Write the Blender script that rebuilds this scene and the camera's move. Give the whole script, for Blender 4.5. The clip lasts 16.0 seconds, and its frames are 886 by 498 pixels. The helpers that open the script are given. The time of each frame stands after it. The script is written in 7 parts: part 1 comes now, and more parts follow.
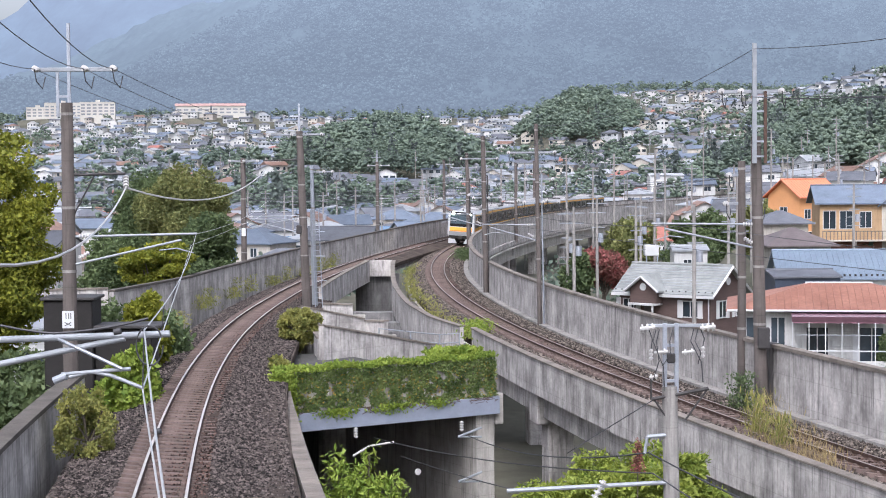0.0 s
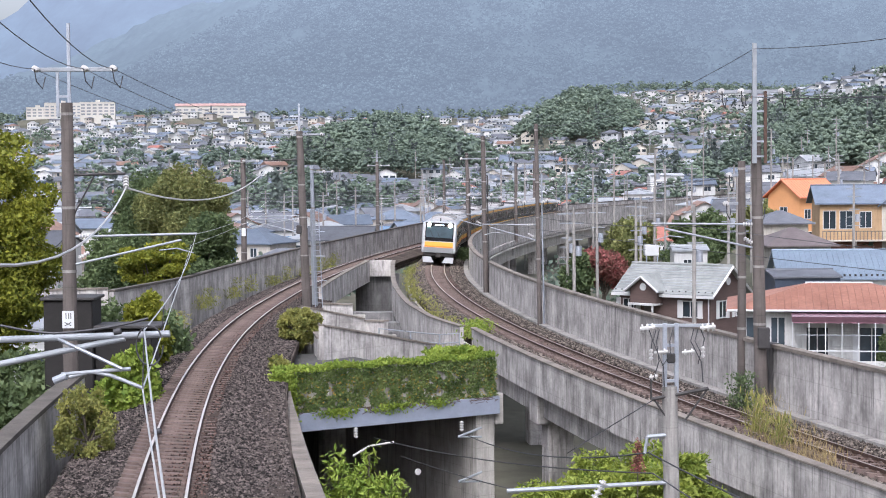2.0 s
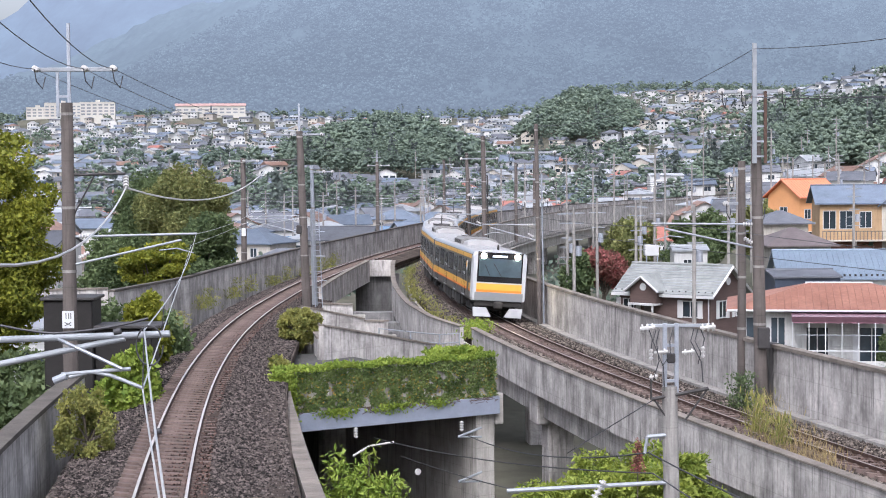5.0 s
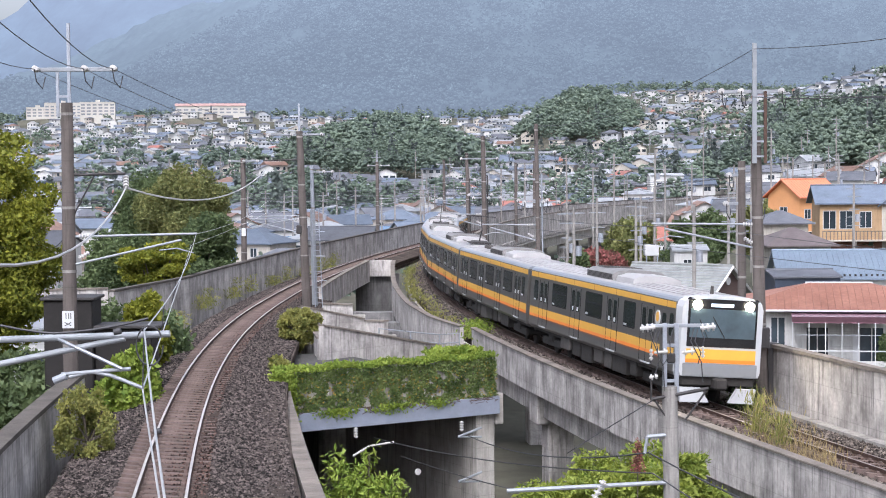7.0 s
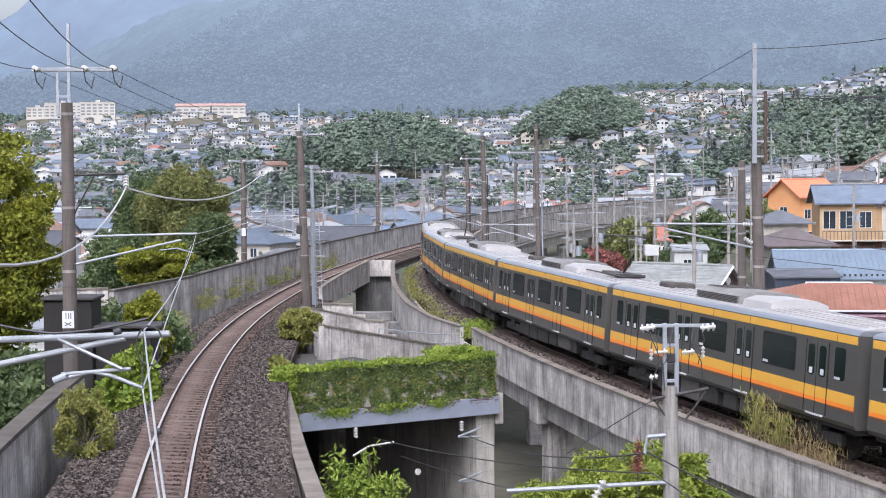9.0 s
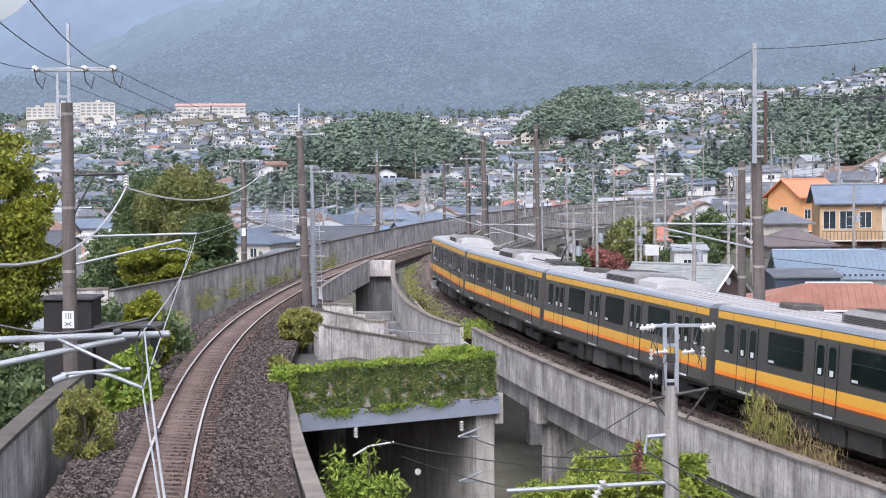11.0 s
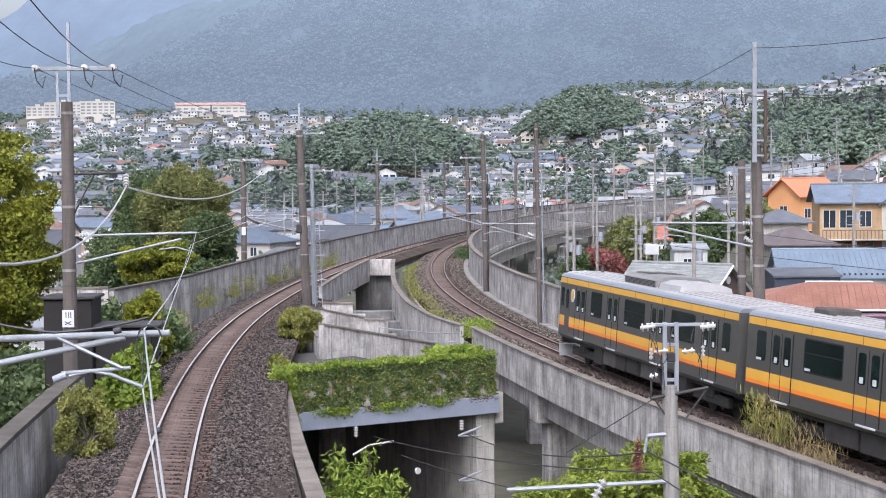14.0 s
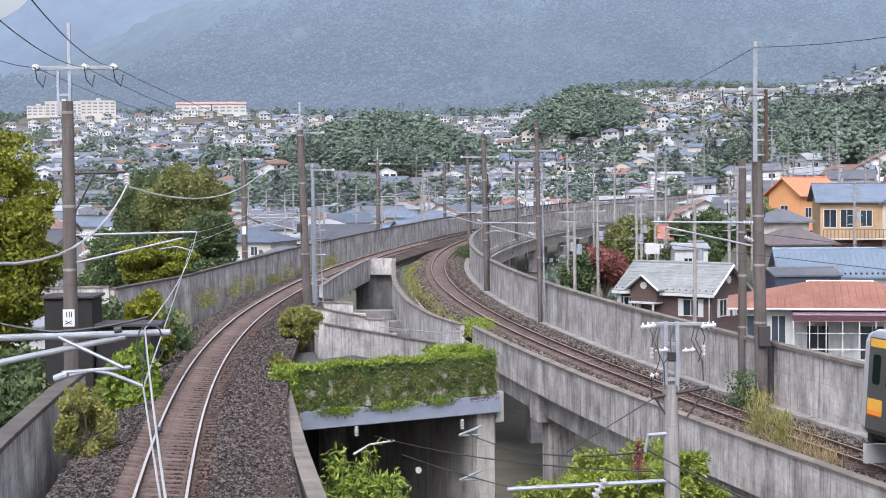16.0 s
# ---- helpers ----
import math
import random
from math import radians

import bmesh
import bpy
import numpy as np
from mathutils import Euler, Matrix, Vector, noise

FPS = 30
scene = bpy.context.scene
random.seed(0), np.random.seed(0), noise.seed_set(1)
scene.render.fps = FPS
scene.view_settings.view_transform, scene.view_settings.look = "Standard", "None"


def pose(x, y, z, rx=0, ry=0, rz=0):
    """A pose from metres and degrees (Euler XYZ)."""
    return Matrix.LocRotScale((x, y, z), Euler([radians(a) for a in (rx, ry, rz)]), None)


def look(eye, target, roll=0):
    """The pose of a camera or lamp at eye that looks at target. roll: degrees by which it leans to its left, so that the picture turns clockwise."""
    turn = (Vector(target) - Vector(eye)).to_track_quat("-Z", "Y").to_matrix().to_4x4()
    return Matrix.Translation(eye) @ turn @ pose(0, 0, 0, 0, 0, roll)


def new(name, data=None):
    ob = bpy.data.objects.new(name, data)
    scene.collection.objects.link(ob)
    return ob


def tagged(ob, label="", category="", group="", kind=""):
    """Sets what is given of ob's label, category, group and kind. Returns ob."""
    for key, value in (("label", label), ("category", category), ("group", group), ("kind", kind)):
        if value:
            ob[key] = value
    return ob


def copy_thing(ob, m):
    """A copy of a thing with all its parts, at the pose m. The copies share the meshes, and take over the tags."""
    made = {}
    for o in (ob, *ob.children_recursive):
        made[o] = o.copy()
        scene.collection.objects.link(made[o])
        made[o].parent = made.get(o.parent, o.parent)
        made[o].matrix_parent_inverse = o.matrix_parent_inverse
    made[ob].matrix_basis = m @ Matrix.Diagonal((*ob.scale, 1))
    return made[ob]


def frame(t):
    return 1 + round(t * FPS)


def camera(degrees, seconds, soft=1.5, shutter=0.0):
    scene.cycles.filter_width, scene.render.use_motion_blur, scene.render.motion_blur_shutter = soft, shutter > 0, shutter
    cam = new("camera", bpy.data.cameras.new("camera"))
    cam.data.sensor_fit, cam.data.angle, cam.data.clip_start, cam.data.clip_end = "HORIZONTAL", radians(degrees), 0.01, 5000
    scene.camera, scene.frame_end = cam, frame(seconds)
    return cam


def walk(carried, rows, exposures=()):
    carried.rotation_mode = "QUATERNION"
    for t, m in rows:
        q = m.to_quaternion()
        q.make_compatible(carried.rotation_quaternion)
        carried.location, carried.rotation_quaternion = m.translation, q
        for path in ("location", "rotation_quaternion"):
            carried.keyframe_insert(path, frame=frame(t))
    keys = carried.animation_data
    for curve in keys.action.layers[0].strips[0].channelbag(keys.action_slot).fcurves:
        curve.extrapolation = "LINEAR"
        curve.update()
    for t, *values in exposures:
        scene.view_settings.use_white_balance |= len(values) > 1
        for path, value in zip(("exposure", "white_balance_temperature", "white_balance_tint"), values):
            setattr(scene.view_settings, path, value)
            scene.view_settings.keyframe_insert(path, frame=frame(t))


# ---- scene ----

# ---------------- camera and its way ----------------
EYE = (0.0, 0.0, 7.76)
CAM_FOV = 28.97
cam = camera(CAM_FOV, 16.0, soft=1.0)


def cam_pose(down, roll=0.5, turn=0.0):
    """Level view along +y, tilted down by so many degrees."""
    return pose(*EYE, 90 - down, 0, turn) @ pose(0, 0, 0, 0, 0, -roll)


walk(cam, [(0.0, cam_pose(2.532)), (12.4, cam_pose(2.532)), (13.3, cam_pose(2.562)), (15.2, cam_pose(2.564)),
           (16.0, cam_pose(2.585, 0.5, 0.02))], [(0.0, 1.07, 5920, 15), (16.0, 1.07, 5920, 15)])

# ---------------- light ----------------
SUN_AZ, SUN_EL = radians(190), radians(52)
world = bpy.data.worlds.new("overcast_sky")
scene.world = world
world.use_nodes = True
wn = world.node_tree.nodes
sky = wn.new("ShaderNodeTexSky")
sky.sky_type = "NISHITA"
sky.sun_disc = False
sky.sun_elevation, sky.sun_rotation = SUN_EL, SUN_AZ
sky.air_density, sky.dust_density, sky.ozone_density = 1.0, 6.0, 1.0
hsv = wn.new("ShaderNodeHueSaturation")
hsv.inputs["Saturation"].default_value = 0.35
world.node_tree.links.new(sky.outputs[0], hsv.inputs["Color"])
world.node_tree.links.new(hsv.outputs[0], wn["Background"].inputs["Color"])
wn["Background"].inputs["Strength"].default_value = 0.15
sun = new("sun", bpy.data.lights.new("sun", "SUN"))
sun.data.energy, sun.data.angle, sun.data.color = 0.8, radians(30), (1.0, 0.97, 0.92)
sd = Vector((math.sin(SUN_AZ) * math.cos(SUN_EL), math.cos(SUN_AZ) * math.cos(SUN_EL), math.sin(SUN_EL)))
sun.matrix_world = look(sd * 100, (0, 0, 0))

# ---------------- materials ----------------


def mat(name, color, rough=0.8, metal=0.0, var=0.25, scale=3.0, fine=40.0, bump=0.3, streak=0.0, rnd=0.0, tint=None, spec=0.3,
        stretch=(1, 1, 1)):
    """Procedural surface: two scales of noise in the colour, fine relief, optional vertical rain streaks, optional change from object to object."""
    m = bpy.data.materials.new(name)
    m.use_nodes = True
    n, l = m.node_tree.nodes, m.node_tree.links
    b = n["Principled BSDF"]
    b.inputs["Roughness"].default_value, b.inputs["Metallic"].default_value = rough, metal
    b.inputs["Specular IOR Level"].default_value = spec
    tc = n.new("ShaderNodeTexCoord")
    mp = n.new("ShaderNodeMapping")
    mp.inputs["Scale"].default_value = stretch
    l.new(tc.outputs["Object"], mp.inputs["Vector"])

    def noise_node(sc, detail=6.0, vec=None):
        t = n.new("ShaderNodeTexNoise")
        t.inputs["Scale"].default_value, t.inputs["Detail"].default_value, t.inputs["Roughness"].default_value = sc, detail, 0.65
        l.new(vec or mp.outputs[0], t.inputs["Vector"])
        return t

    def mixc(fac, a, c, blend="MIX"):
        x = n.new("ShaderNodeMix")
        x.data_type, x.blend_type = "RGBA", blend
        for sock, val in ((x.inputs[0], fac), (x.inputs[6], a), (x.inputs[7], c)):
            if isinstance(val, bpy.types.NodeSocket):
                l.new(val, sock)
            elif sock.type == "VALUE":
                sock.default_value = val
            else:
                sock.default_value = (*val, 1)
        return x.outputs[2]

    def ramp(src, lo, hi):
        r = n.new("ShaderNodeMapRange")
        r.inputs[1].default_value, r.inputs[2].default_value = lo, hi
        l.new(src, r.inputs[0])
        return r.outputs[0]

    big, small = noise_node(scale), noise_node(fine)
    dark = tuple(c * (1 - var) for c in color)
    light = tint or tuple(min(1, c * (1 + var)) for c in color)
    col = mixc(ramp(big.outputs[0], 0.3, 0.7), dark, light)
    col = mixc(ramp(small.outputs[0], 0.25, 0.75), col, mixc(0.75, col, (1, 1, 1), "MULTIPLY"), "MIX")
    sm = ramp(small.outputs[0], 0.2, 0.8)
    mulv = n.new("ShaderNodeMapRange")
    mulv.inputs[3].default_value, mulv.inputs[4].default_value = 1 - var * 0.8, 1 + var * 0.5
    l.new(sm, mulv.inputs[0])
    col = mixc(1.0, col, mulv.outputs[0], "MULTIPLY")
    if streak:
        mp2 = n.new("ShaderNodeMapping")
        mp2.inputs["Scale"].default_value = (0.7, 0.7, 0.3)
        l.new(tc.outputs["Object"], mp2.inputs["Vector"])
        st = noise_node(1.4, 3.0, mp2.outputs[0])
        stv = n.new("ShaderNodeMapRange")
        stv.inputs[1].default_value, stv.inputs[2].default_value = 0.34, 0.56
        stv.inputs[3].default_value, stv.inputs[4].default_value = 1 - streak, 1.0
        l.new(st.outputs[0], stv.inputs[0])
        col = mixc(1.0, col, stv.outputs[0], "MULTIPLY")
        mp3 = n.new("ShaderNodeMapping")
        mp3.inputs["Scale"].default_value = (5.0, 5.0, 0.45)
        l.new(tc.outputs["Object"], mp3.inputs["Vector"])
        s3 = noise_node(1.0, 4.0, mp3.outputs[0])
        patch = noise_node(0.35, 3.0, tc.outputs["Object"])
        pm = n.new("ShaderNodeMath")
        pm.operation = "MULTIPLY"
        l.new(ramp(s3.outputs[0], 0.5, 0.68), pm.inputs[0])
        l.new(ramp(patch.outputs[0], 0.36, 0.56), pm.inputs[1])
        col = mixc(pm.outputs[0], col, mixc(1.0, col, tuple(1 - streak * 0.95 for _ in range(3)), "MULTIPLY"))
        # narrow runs: dark soot and pale lime, each only in patches
        for size, lo, hi, seed_, tone in ((9.0, 0.52, 0.66, 3.0, 1 - streak * 1.1), (6.0, 0.56, 0.72, 9.0, 1 + streak * 0.35)):
            mp4 = n.new("ShaderNodeMapping")
            mp4.inputs["Scale"].default_value = (size, size, 0.36 if tone < 1 else 0.9)
            mp4.inputs["Location"].default_value = (seed_, seed_ * 2, seed_)
            l.new(tc.outputs["Object"], mp4.inputs["Vector"])
            s4 = noise_node(1.0, 3.0, mp4.outputs[0])
            mp5 = n.new("ShaderNodeMapping")
            mp5.inputs["Location"].default_value = (seed_ * 5, 0, seed_)
            l.new(tc.outputs["Object"], mp5.inputs["Vector"])
            p4 = noise_node(0.5, 3.0, mp5.outputs[0])
            m4 = n.new("ShaderNodeMath")
            m4.operation = "MULTIPLY"
            l.new(ramp(s4.outputs[0], lo, hi), m4.inputs[0])
            l.new(ramp(p4.outputs[0], 0.36, 0.50), m4.inputs[1])
            col = mixc(m4.outputs[0], col, mixc(1.0, col, (tone, tone, tone), "MULTIPLY"))
        # faint lift joints of the formwork
        sz = n.new("ShaderNodeSeparateXYZ")
        l.new(tc.outputs["Object"], sz.inputs[0])
        wr = n.new("ShaderNodeMath")
        wr.operation, wr.inputs[1].default_value, wr.inputs[2].default_value = "WRAP", 0.0, 0.92
        l.new(sz.outputs[2], wr.inputs[0])
        lt = n.new("ShaderNodeMath")
        lt.operation, lt.inputs[1].default_value = "LESS_THAN", 0.028
        l.new(wr.outputs[0], lt.inputs[0])
        lm = n.new("ShaderNodeMath")
        lm.operation, lm.inputs[1].default_value = "MULTIPLY", 0.4
        l.new(lt.outputs[0], lm.inputs[0])
        col = mixc(lm.outputs[0], col, mixc(1.0, col, (0.62, 0.62, 0.62), "MULTIPLY"))
    if rnd:
        oi = n.new("ShaderNodeObjectInfo")
        rr = n.new("ShaderNodeMapRange")
        rr.inputs[3].default_value, rr.inputs[4].default_value = 1 - rnd, 1 + rnd
        l.new(oi.outputs["Random"], rr.inputs[0])
        col = mixc(1.0, col, rr.outputs[0], "MULTIPLY")
    l.new(col, b.inputs["Base Color"])
    if bump:
        bp = n.new("ShaderNodeBump")
        bp.inputs["Strength"].default_value, bp.inputs["Distance"].default_value = bump, 0.03
        l.new(small.outputs[0], bp.inputs["Height"])
        l.new(bp.outputs[0], b.inputs["Normal"])
    return m


def leaf_mat(name, a, c, scale=0.6, rough=0.6, thin=0.3, spec=0.25):
    """Foliage: colour varies leaf by leaf and over the crown."""
    m = bpy.data.materials.new(name)
    m.use_nodes = True
    n, l = m.node_tree.nodes, m.node_tree.links
    b = n["Principled BSDF"]
    b.inputs["Roughness"].default_value, b.inputs["Specular IOR Level"].default_value = rough, spec
    g = n.new("ShaderNodeNewGeometry")
    tc = n.new("ShaderNodeTexCoord")
    t = n.new("ShaderNodeTexNoise")
    t.inputs["Scale"].default_value = scale
    l.new(tc.outputs["Object"], t.inputs["Vector"])
    ad = n.new("ShaderNodeMath")
    ad.operation = "MULTIPLY_ADD"
    ad.inputs[1].default_value = 0.55
    l.new(g.outputs["Random Per Island"], ad.inputs[0])
    mr = n.new("ShaderNodeMapRange")
    mr.inputs[1].default_value, mr.inputs[2].default_value, mr.inputs[3].default_value, mr.inputs[4].default_value = 0.3, 0.7, 0, 0.5
    l.new(t.outputs[0], mr.inputs[0])
    l.new(mr.outputs[0], ad.inputs[2])
    x = n.new("ShaderNodeMix")
    x.data_type = "RGBA"
    l.new(ad.outputs[0], x.inputs[0])
    x.inputs[6].default_value, x.inputs[7].default_value = (*a, 1), (*c, 1)
    l.new(x.outputs[2], b.inputs["Base Color"])
    tr = n.new("ShaderNodeBsdfTranslucent")
    l.new(x.outputs[2], tr.inputs["Color"])
    ms = n.new("ShaderNodeMixShader")
    ms.inputs[0].default_value = thin
    l.new(b.outputs[0], ms.inputs[1])
    l.new(tr.outputs[0], ms.inputs[2])
    l.new(ms.outputs[0], n["Material Output"].inputs["Surface"])
    return m


def stone_mat(name, a, c):
    """Crushed stone: mostly dark, a few pale stones."""
    m = bpy.data.materials.new(name)
    m.use_nodes = True
    n, l = m.node_tree.nodes, m.node_tree.links
    b = n["Principled BSDF"]
    b.inputs["Roughness"].default_value, b.inputs["Specular IOR Level"].default_value = 0.95, 0.1
    g = n.new("ShaderNodeNewGeometry")
    pw = n.new("ShaderNodeMath")
    pw.operation, pw.inputs[1].default_value = "POWER", 1.9
    l.new(g.outputs["Random Per Island"], pw.inputs[0])
    x = n.new("ShaderNodeMix")
    x.data_type = "RGBA"
    l.new(pw.outputs[0], x.inputs[0])
    x.inputs[6].default_value, x.inputs[7].default_value = (*a, 1), (*c, 1)
    l.new(x.outputs[2], b.inputs["Base Color"])
    return m


def glow(name, color, strength):
    m = bpy.data.materials.new(name)
    m.use_nodes = True
    b = m.node_tree.nodes["Principled BSDF"]
    b.inputs["Base Color"].default_value = (*color, 1)
    b.inputs["Emission Color"].default_value, b.inputs["Emission Strength"].default_value = (*color, 1), strength
    return m


def haze_glow_mat(name, color, veil, amount, scale, rise=None):
    """Far wooded slope: dull foliage, haze of moist air put in as surface glow."""
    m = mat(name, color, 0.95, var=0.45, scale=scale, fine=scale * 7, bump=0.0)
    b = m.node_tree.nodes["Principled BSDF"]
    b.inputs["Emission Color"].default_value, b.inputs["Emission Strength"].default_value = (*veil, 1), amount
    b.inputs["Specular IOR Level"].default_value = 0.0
    # the painted haze grows with height, in uneven drifts
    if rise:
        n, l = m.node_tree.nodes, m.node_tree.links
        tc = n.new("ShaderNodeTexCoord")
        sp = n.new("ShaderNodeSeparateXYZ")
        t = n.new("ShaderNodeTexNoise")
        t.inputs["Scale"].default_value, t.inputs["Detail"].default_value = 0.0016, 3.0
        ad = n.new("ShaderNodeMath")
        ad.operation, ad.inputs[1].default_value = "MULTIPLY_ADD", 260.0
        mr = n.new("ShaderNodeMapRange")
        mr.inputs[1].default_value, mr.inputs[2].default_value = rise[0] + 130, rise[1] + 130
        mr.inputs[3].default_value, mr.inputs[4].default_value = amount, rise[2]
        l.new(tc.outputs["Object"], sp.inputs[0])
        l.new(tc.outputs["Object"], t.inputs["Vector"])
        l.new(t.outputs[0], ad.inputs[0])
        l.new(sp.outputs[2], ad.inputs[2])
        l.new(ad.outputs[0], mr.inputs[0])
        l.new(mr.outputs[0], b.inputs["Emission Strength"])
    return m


M_CONC = mat("weathered_concrete", (0.435, 0.408, 0.388), 0.9, var=0.36, scale=0.9, fine=7, bump=0.25, streak=0.42)
M_CONC_L = mat("pale_concrete", (0.38, 0.36, 0.33), 0.9, var=0.2, scale=0.8, fine=18, bump=0.25, streak=0.3)
M_COPE = mat("coping_concrete", (0.165, 0.143, 0.123), 0.9, var=0.4, scale=1.1, fine=25, bump=0.4)
M_COPE_D = mat("mossy_coping_concrete", (0.085, 0.075, 0.066), 0.95, var=0.4, scale=1.1, fine=20, bump=0.4)
M_BALLAST = mat("ballast_bed", (0.075, 0.062, 0.055), 0.95, var=0.45, scale=0.6, fine=22, bump=1.0, spec=0.0)
M_STONE = stone_mat("ballast_stone", (0.011, 0.0095, 0.009), (0.155, 0.128, 0.117))
M_STONE_R = stone_mat("brown_grey_ballast_stone", (0.022, 0.018, 0.016), (0.22, 0.185, 0.16))
M_RUST_STONE = stone_mat("rusty_ballast_stone", (0.009, 0.006, 0.005), (0.15, 0.092, 0.076))
M_SLEEPER = mat("sleeper_concrete", (0.12, 0.088, 0.077), 0.9, var=0.35, scale=3, fine=30, bump=0.4, rnd=0.2)
M_RAIL = mat("rusty_rail_side", (0.075, 0.046, 0.036), 0.85, var=0.3, scale=4, fine=40, bump=0.3)
M_RAILTOP = mat("polished_rail_head", (0.50, 0.46, 0.44), 0.5, 0.55, var=0.1, scale=2, fine=20, bump=0.05)
M_RAILWORN = mat("dull_rail_head", (0.28, 0.24, 0.22), 0.45, 0.6, var=0.2, scale=2, fine=20, bump=0.05)
M_GALV = mat("galvanised_steel", (0.31, 0.33, 0.37), 0.45, 0.5, var=0.15, scale=5, fine=40, bump=0.1)
M_WHITE_STEEL = mat("pale_painted_steel", (0.25, 0.265, 0.285), 0.5, 0.2, var=0.12, scale=4, fine=30, bump=0.1)
M_POLE = mat("spun_concrete_pole", (0.115, 0.098, 0.09), 0.9, var=0.2, scale=1.2, fine=25, bump=0.2, streak=0.3)
M_POLE_L = mat("pale_concrete_pole", (0.27, 0.255, 0.24), 0.9, var=0.2, scale=1.2, fine=25, bump=0.2, streak=0.3)
M_DARKSTEEL = mat("dark_painted_steel", (0.045, 0.042, 0.042), 0.6, 0.2, var=0.2, scale=3, fine=30, bump=0.15)
M_WIRE = mat("wire", (0.06, 0.06, 0.065), 0.6, 0.4, var=0.1, bump=0)
M_WIRE_L = mat("bright_wire", (0.5, 0.5, 0.5), 0.4, 0.6, var=0.1, bump=0)
M_PORCELAIN = mat("white_porcelain", (0.42, 0.41, 0.40), 0.3, var=0.08, bump=0)
M_GIRDER = mat("blue_grey_girder_paint", (0.20, 0.22, 0.27), 0.55, var=0.12, scale=1, fine=12, bump=0.05)
M_ASPHALT = mat("asphalt", (0.07, 0.068, 0.066), 0.95, var=0.3, scale=0.8, fine=30, bump=0.5)
# base darkened for the shade inside underpass and void; streaks are rain staining
M_DARKWALL = mat("shade_dark_concrete", (0.17, 0.165, 0.165), 0.95, var=0.3, scale=0.8, fine=14, bump=0.2, streak=0.4)
M_GROUND = mat("valley_ground", (0.075, 0.085, 0.05), 0.95, var=0.5, scale=0.02, fine=0.6, bump=0.0, tint=(0.13, 0.12, 0.09))
M_IVY = leaf_mat("ivy_leaf", (0.08, 0.15, 0.02), (0.30, 0.36, 0.06), 1.5)
M_IVYD = leaf_mat("dull_ivy_leaf", (0.025, 0.06, 0.02), (0.25, 0.31, 0.105), 2.4)
M_IVYO = leaf_mat("autumn_ivy_leaf", (0.26, 0.15, 0.03), (0.40, 0.32, 0.07), 2)
M_WEED = leaf_mat("weed_leaf", (0.085, 0.11, 0.03), (0.33, 0.31, 0.085), 1.2)
M_STRAW = leaf_mat("dry_grass", (0.17, 0.125, 0.06), (0.46, 0.36, 0.18), 1.2)
M_LIME = leaf_mat("fresh_leaf", (0.075, 0.13, 0.018), (0.36, 0.40, 0.075), 1.0)
M_TREE_Y = leaf_mat("yellowing_tree_leaf", (0.05, 0.078, 0.012), (0.275, 0.275, 0.03), 0.5)
M_TREE_D = leaf_mat("dark_tree_leaf", (0.036, 0.062, 0.028), (0.14, 0.18, 0.075), 0.35)
M_TREE_O = leaf_mat("olive_tree_leaf", (0.06, 0.085, 0.03), (0.24, 0.24, 0.085), 0.35)
M_TREE_R = leaf_mat("crimson_blossom", (0.07, 0.06, 0.035), (0.40, 0.13, 0.13), 0.8)
# far foliage colours are paled and blued to stand in for haze
M_WOODS = leaf_mat("hazed_wood_leaf", (0.09, 0.12, 0.108), (0.195, 0.25, 0.18), 0.03, 0.9)
M_CONIFER = leaf_mat("hazed_conifer_leaf", (0.07, 0.085, 0.085), (0.12, 0.145, 0.13), 0.02, 0.9)
M_BARK = mat("bark", (0.09, 0.075, 0.06), 0.95, var=0.3, scale=4, fine=30, bump=0.8)
# mountain haze is emission in the surface itself, stronger higher up
M_MOUNT = haze_glow_mat("near_mountain_haze_glow", (0.025, 0.035, 0.037), (0.305, 0.368, 0.458), 0.36, 0.014, (130, 430, 0.54))
M_MOUNT2 = haze_glow_mat("far_mountain_haze_glow", (0.03, 0.045, 0.055), (0.36, 0.42, 0.55), 0.35, 0.004, (300, 700, 0.55))

# ---------------- small builders ----------------


def mesh_ob(name, verts, faces, material, parent=None, label="", smooth=False):
    me = bpy.data.meshes.new(name)
    me.from_pydata([tuple(v) for v in verts], [], [tuple(f) for f in faces])
    for m in (material if isinstance(material, (list, tuple)) else [material]):
        me.materials.append(m)
    if smooth:
        me.polygons.foreach_set("use_smooth", [True] * len(me.polygons))
    ob = new(name, me)
    if parent:
        ob.parent = parent
    if label:
        ob["label"] = label
    return ob


def part(name, bm, material, parent, label="", smooth=False):
    """One bmesh becomes one mesh object under a thing or a part."""
    bmesh.ops.recalc_face_normals(bm, faces=bm.faces)
    me = bpy.data.meshes.new(name)
    bm.to_mesh(me)
    bm.free()
    me.materials.append(material)
    if smooth:
        me.polygons.foreach_set("use_smooth", [True] * len(me.polygons))
    ob = new(name, me)
    if parent:
        ob.parent = parent
    if label:
        ob["label"] = label
    return ob


def box(bm, x0, y0, z0, x1, y1, z1, bev=0.0):
    c = Matrix.Translation(((x0 + x1) / 2, (y0 + y1) / 2, (z0 + z1) / 2)) @ Matrix.Diagonal((x1 - x0, y1 - y0, z1 - z0, 1))
    r = bmesh.ops.create_cube(bm, size=1, matrix=c)
    if bev:
        es = {e for v in r["verts"] for e in v.link_edges}
        bmesh.ops.bevel(bm, geom=list(es), offset=bev, segments=1, affect="EDGES")
    return bm


def boxm(x0, y0, z0, x1, y1, z1, bev=0.0):
    return box(bmesh.new(), x0, y0, z0, x1, y1, z1, bev)


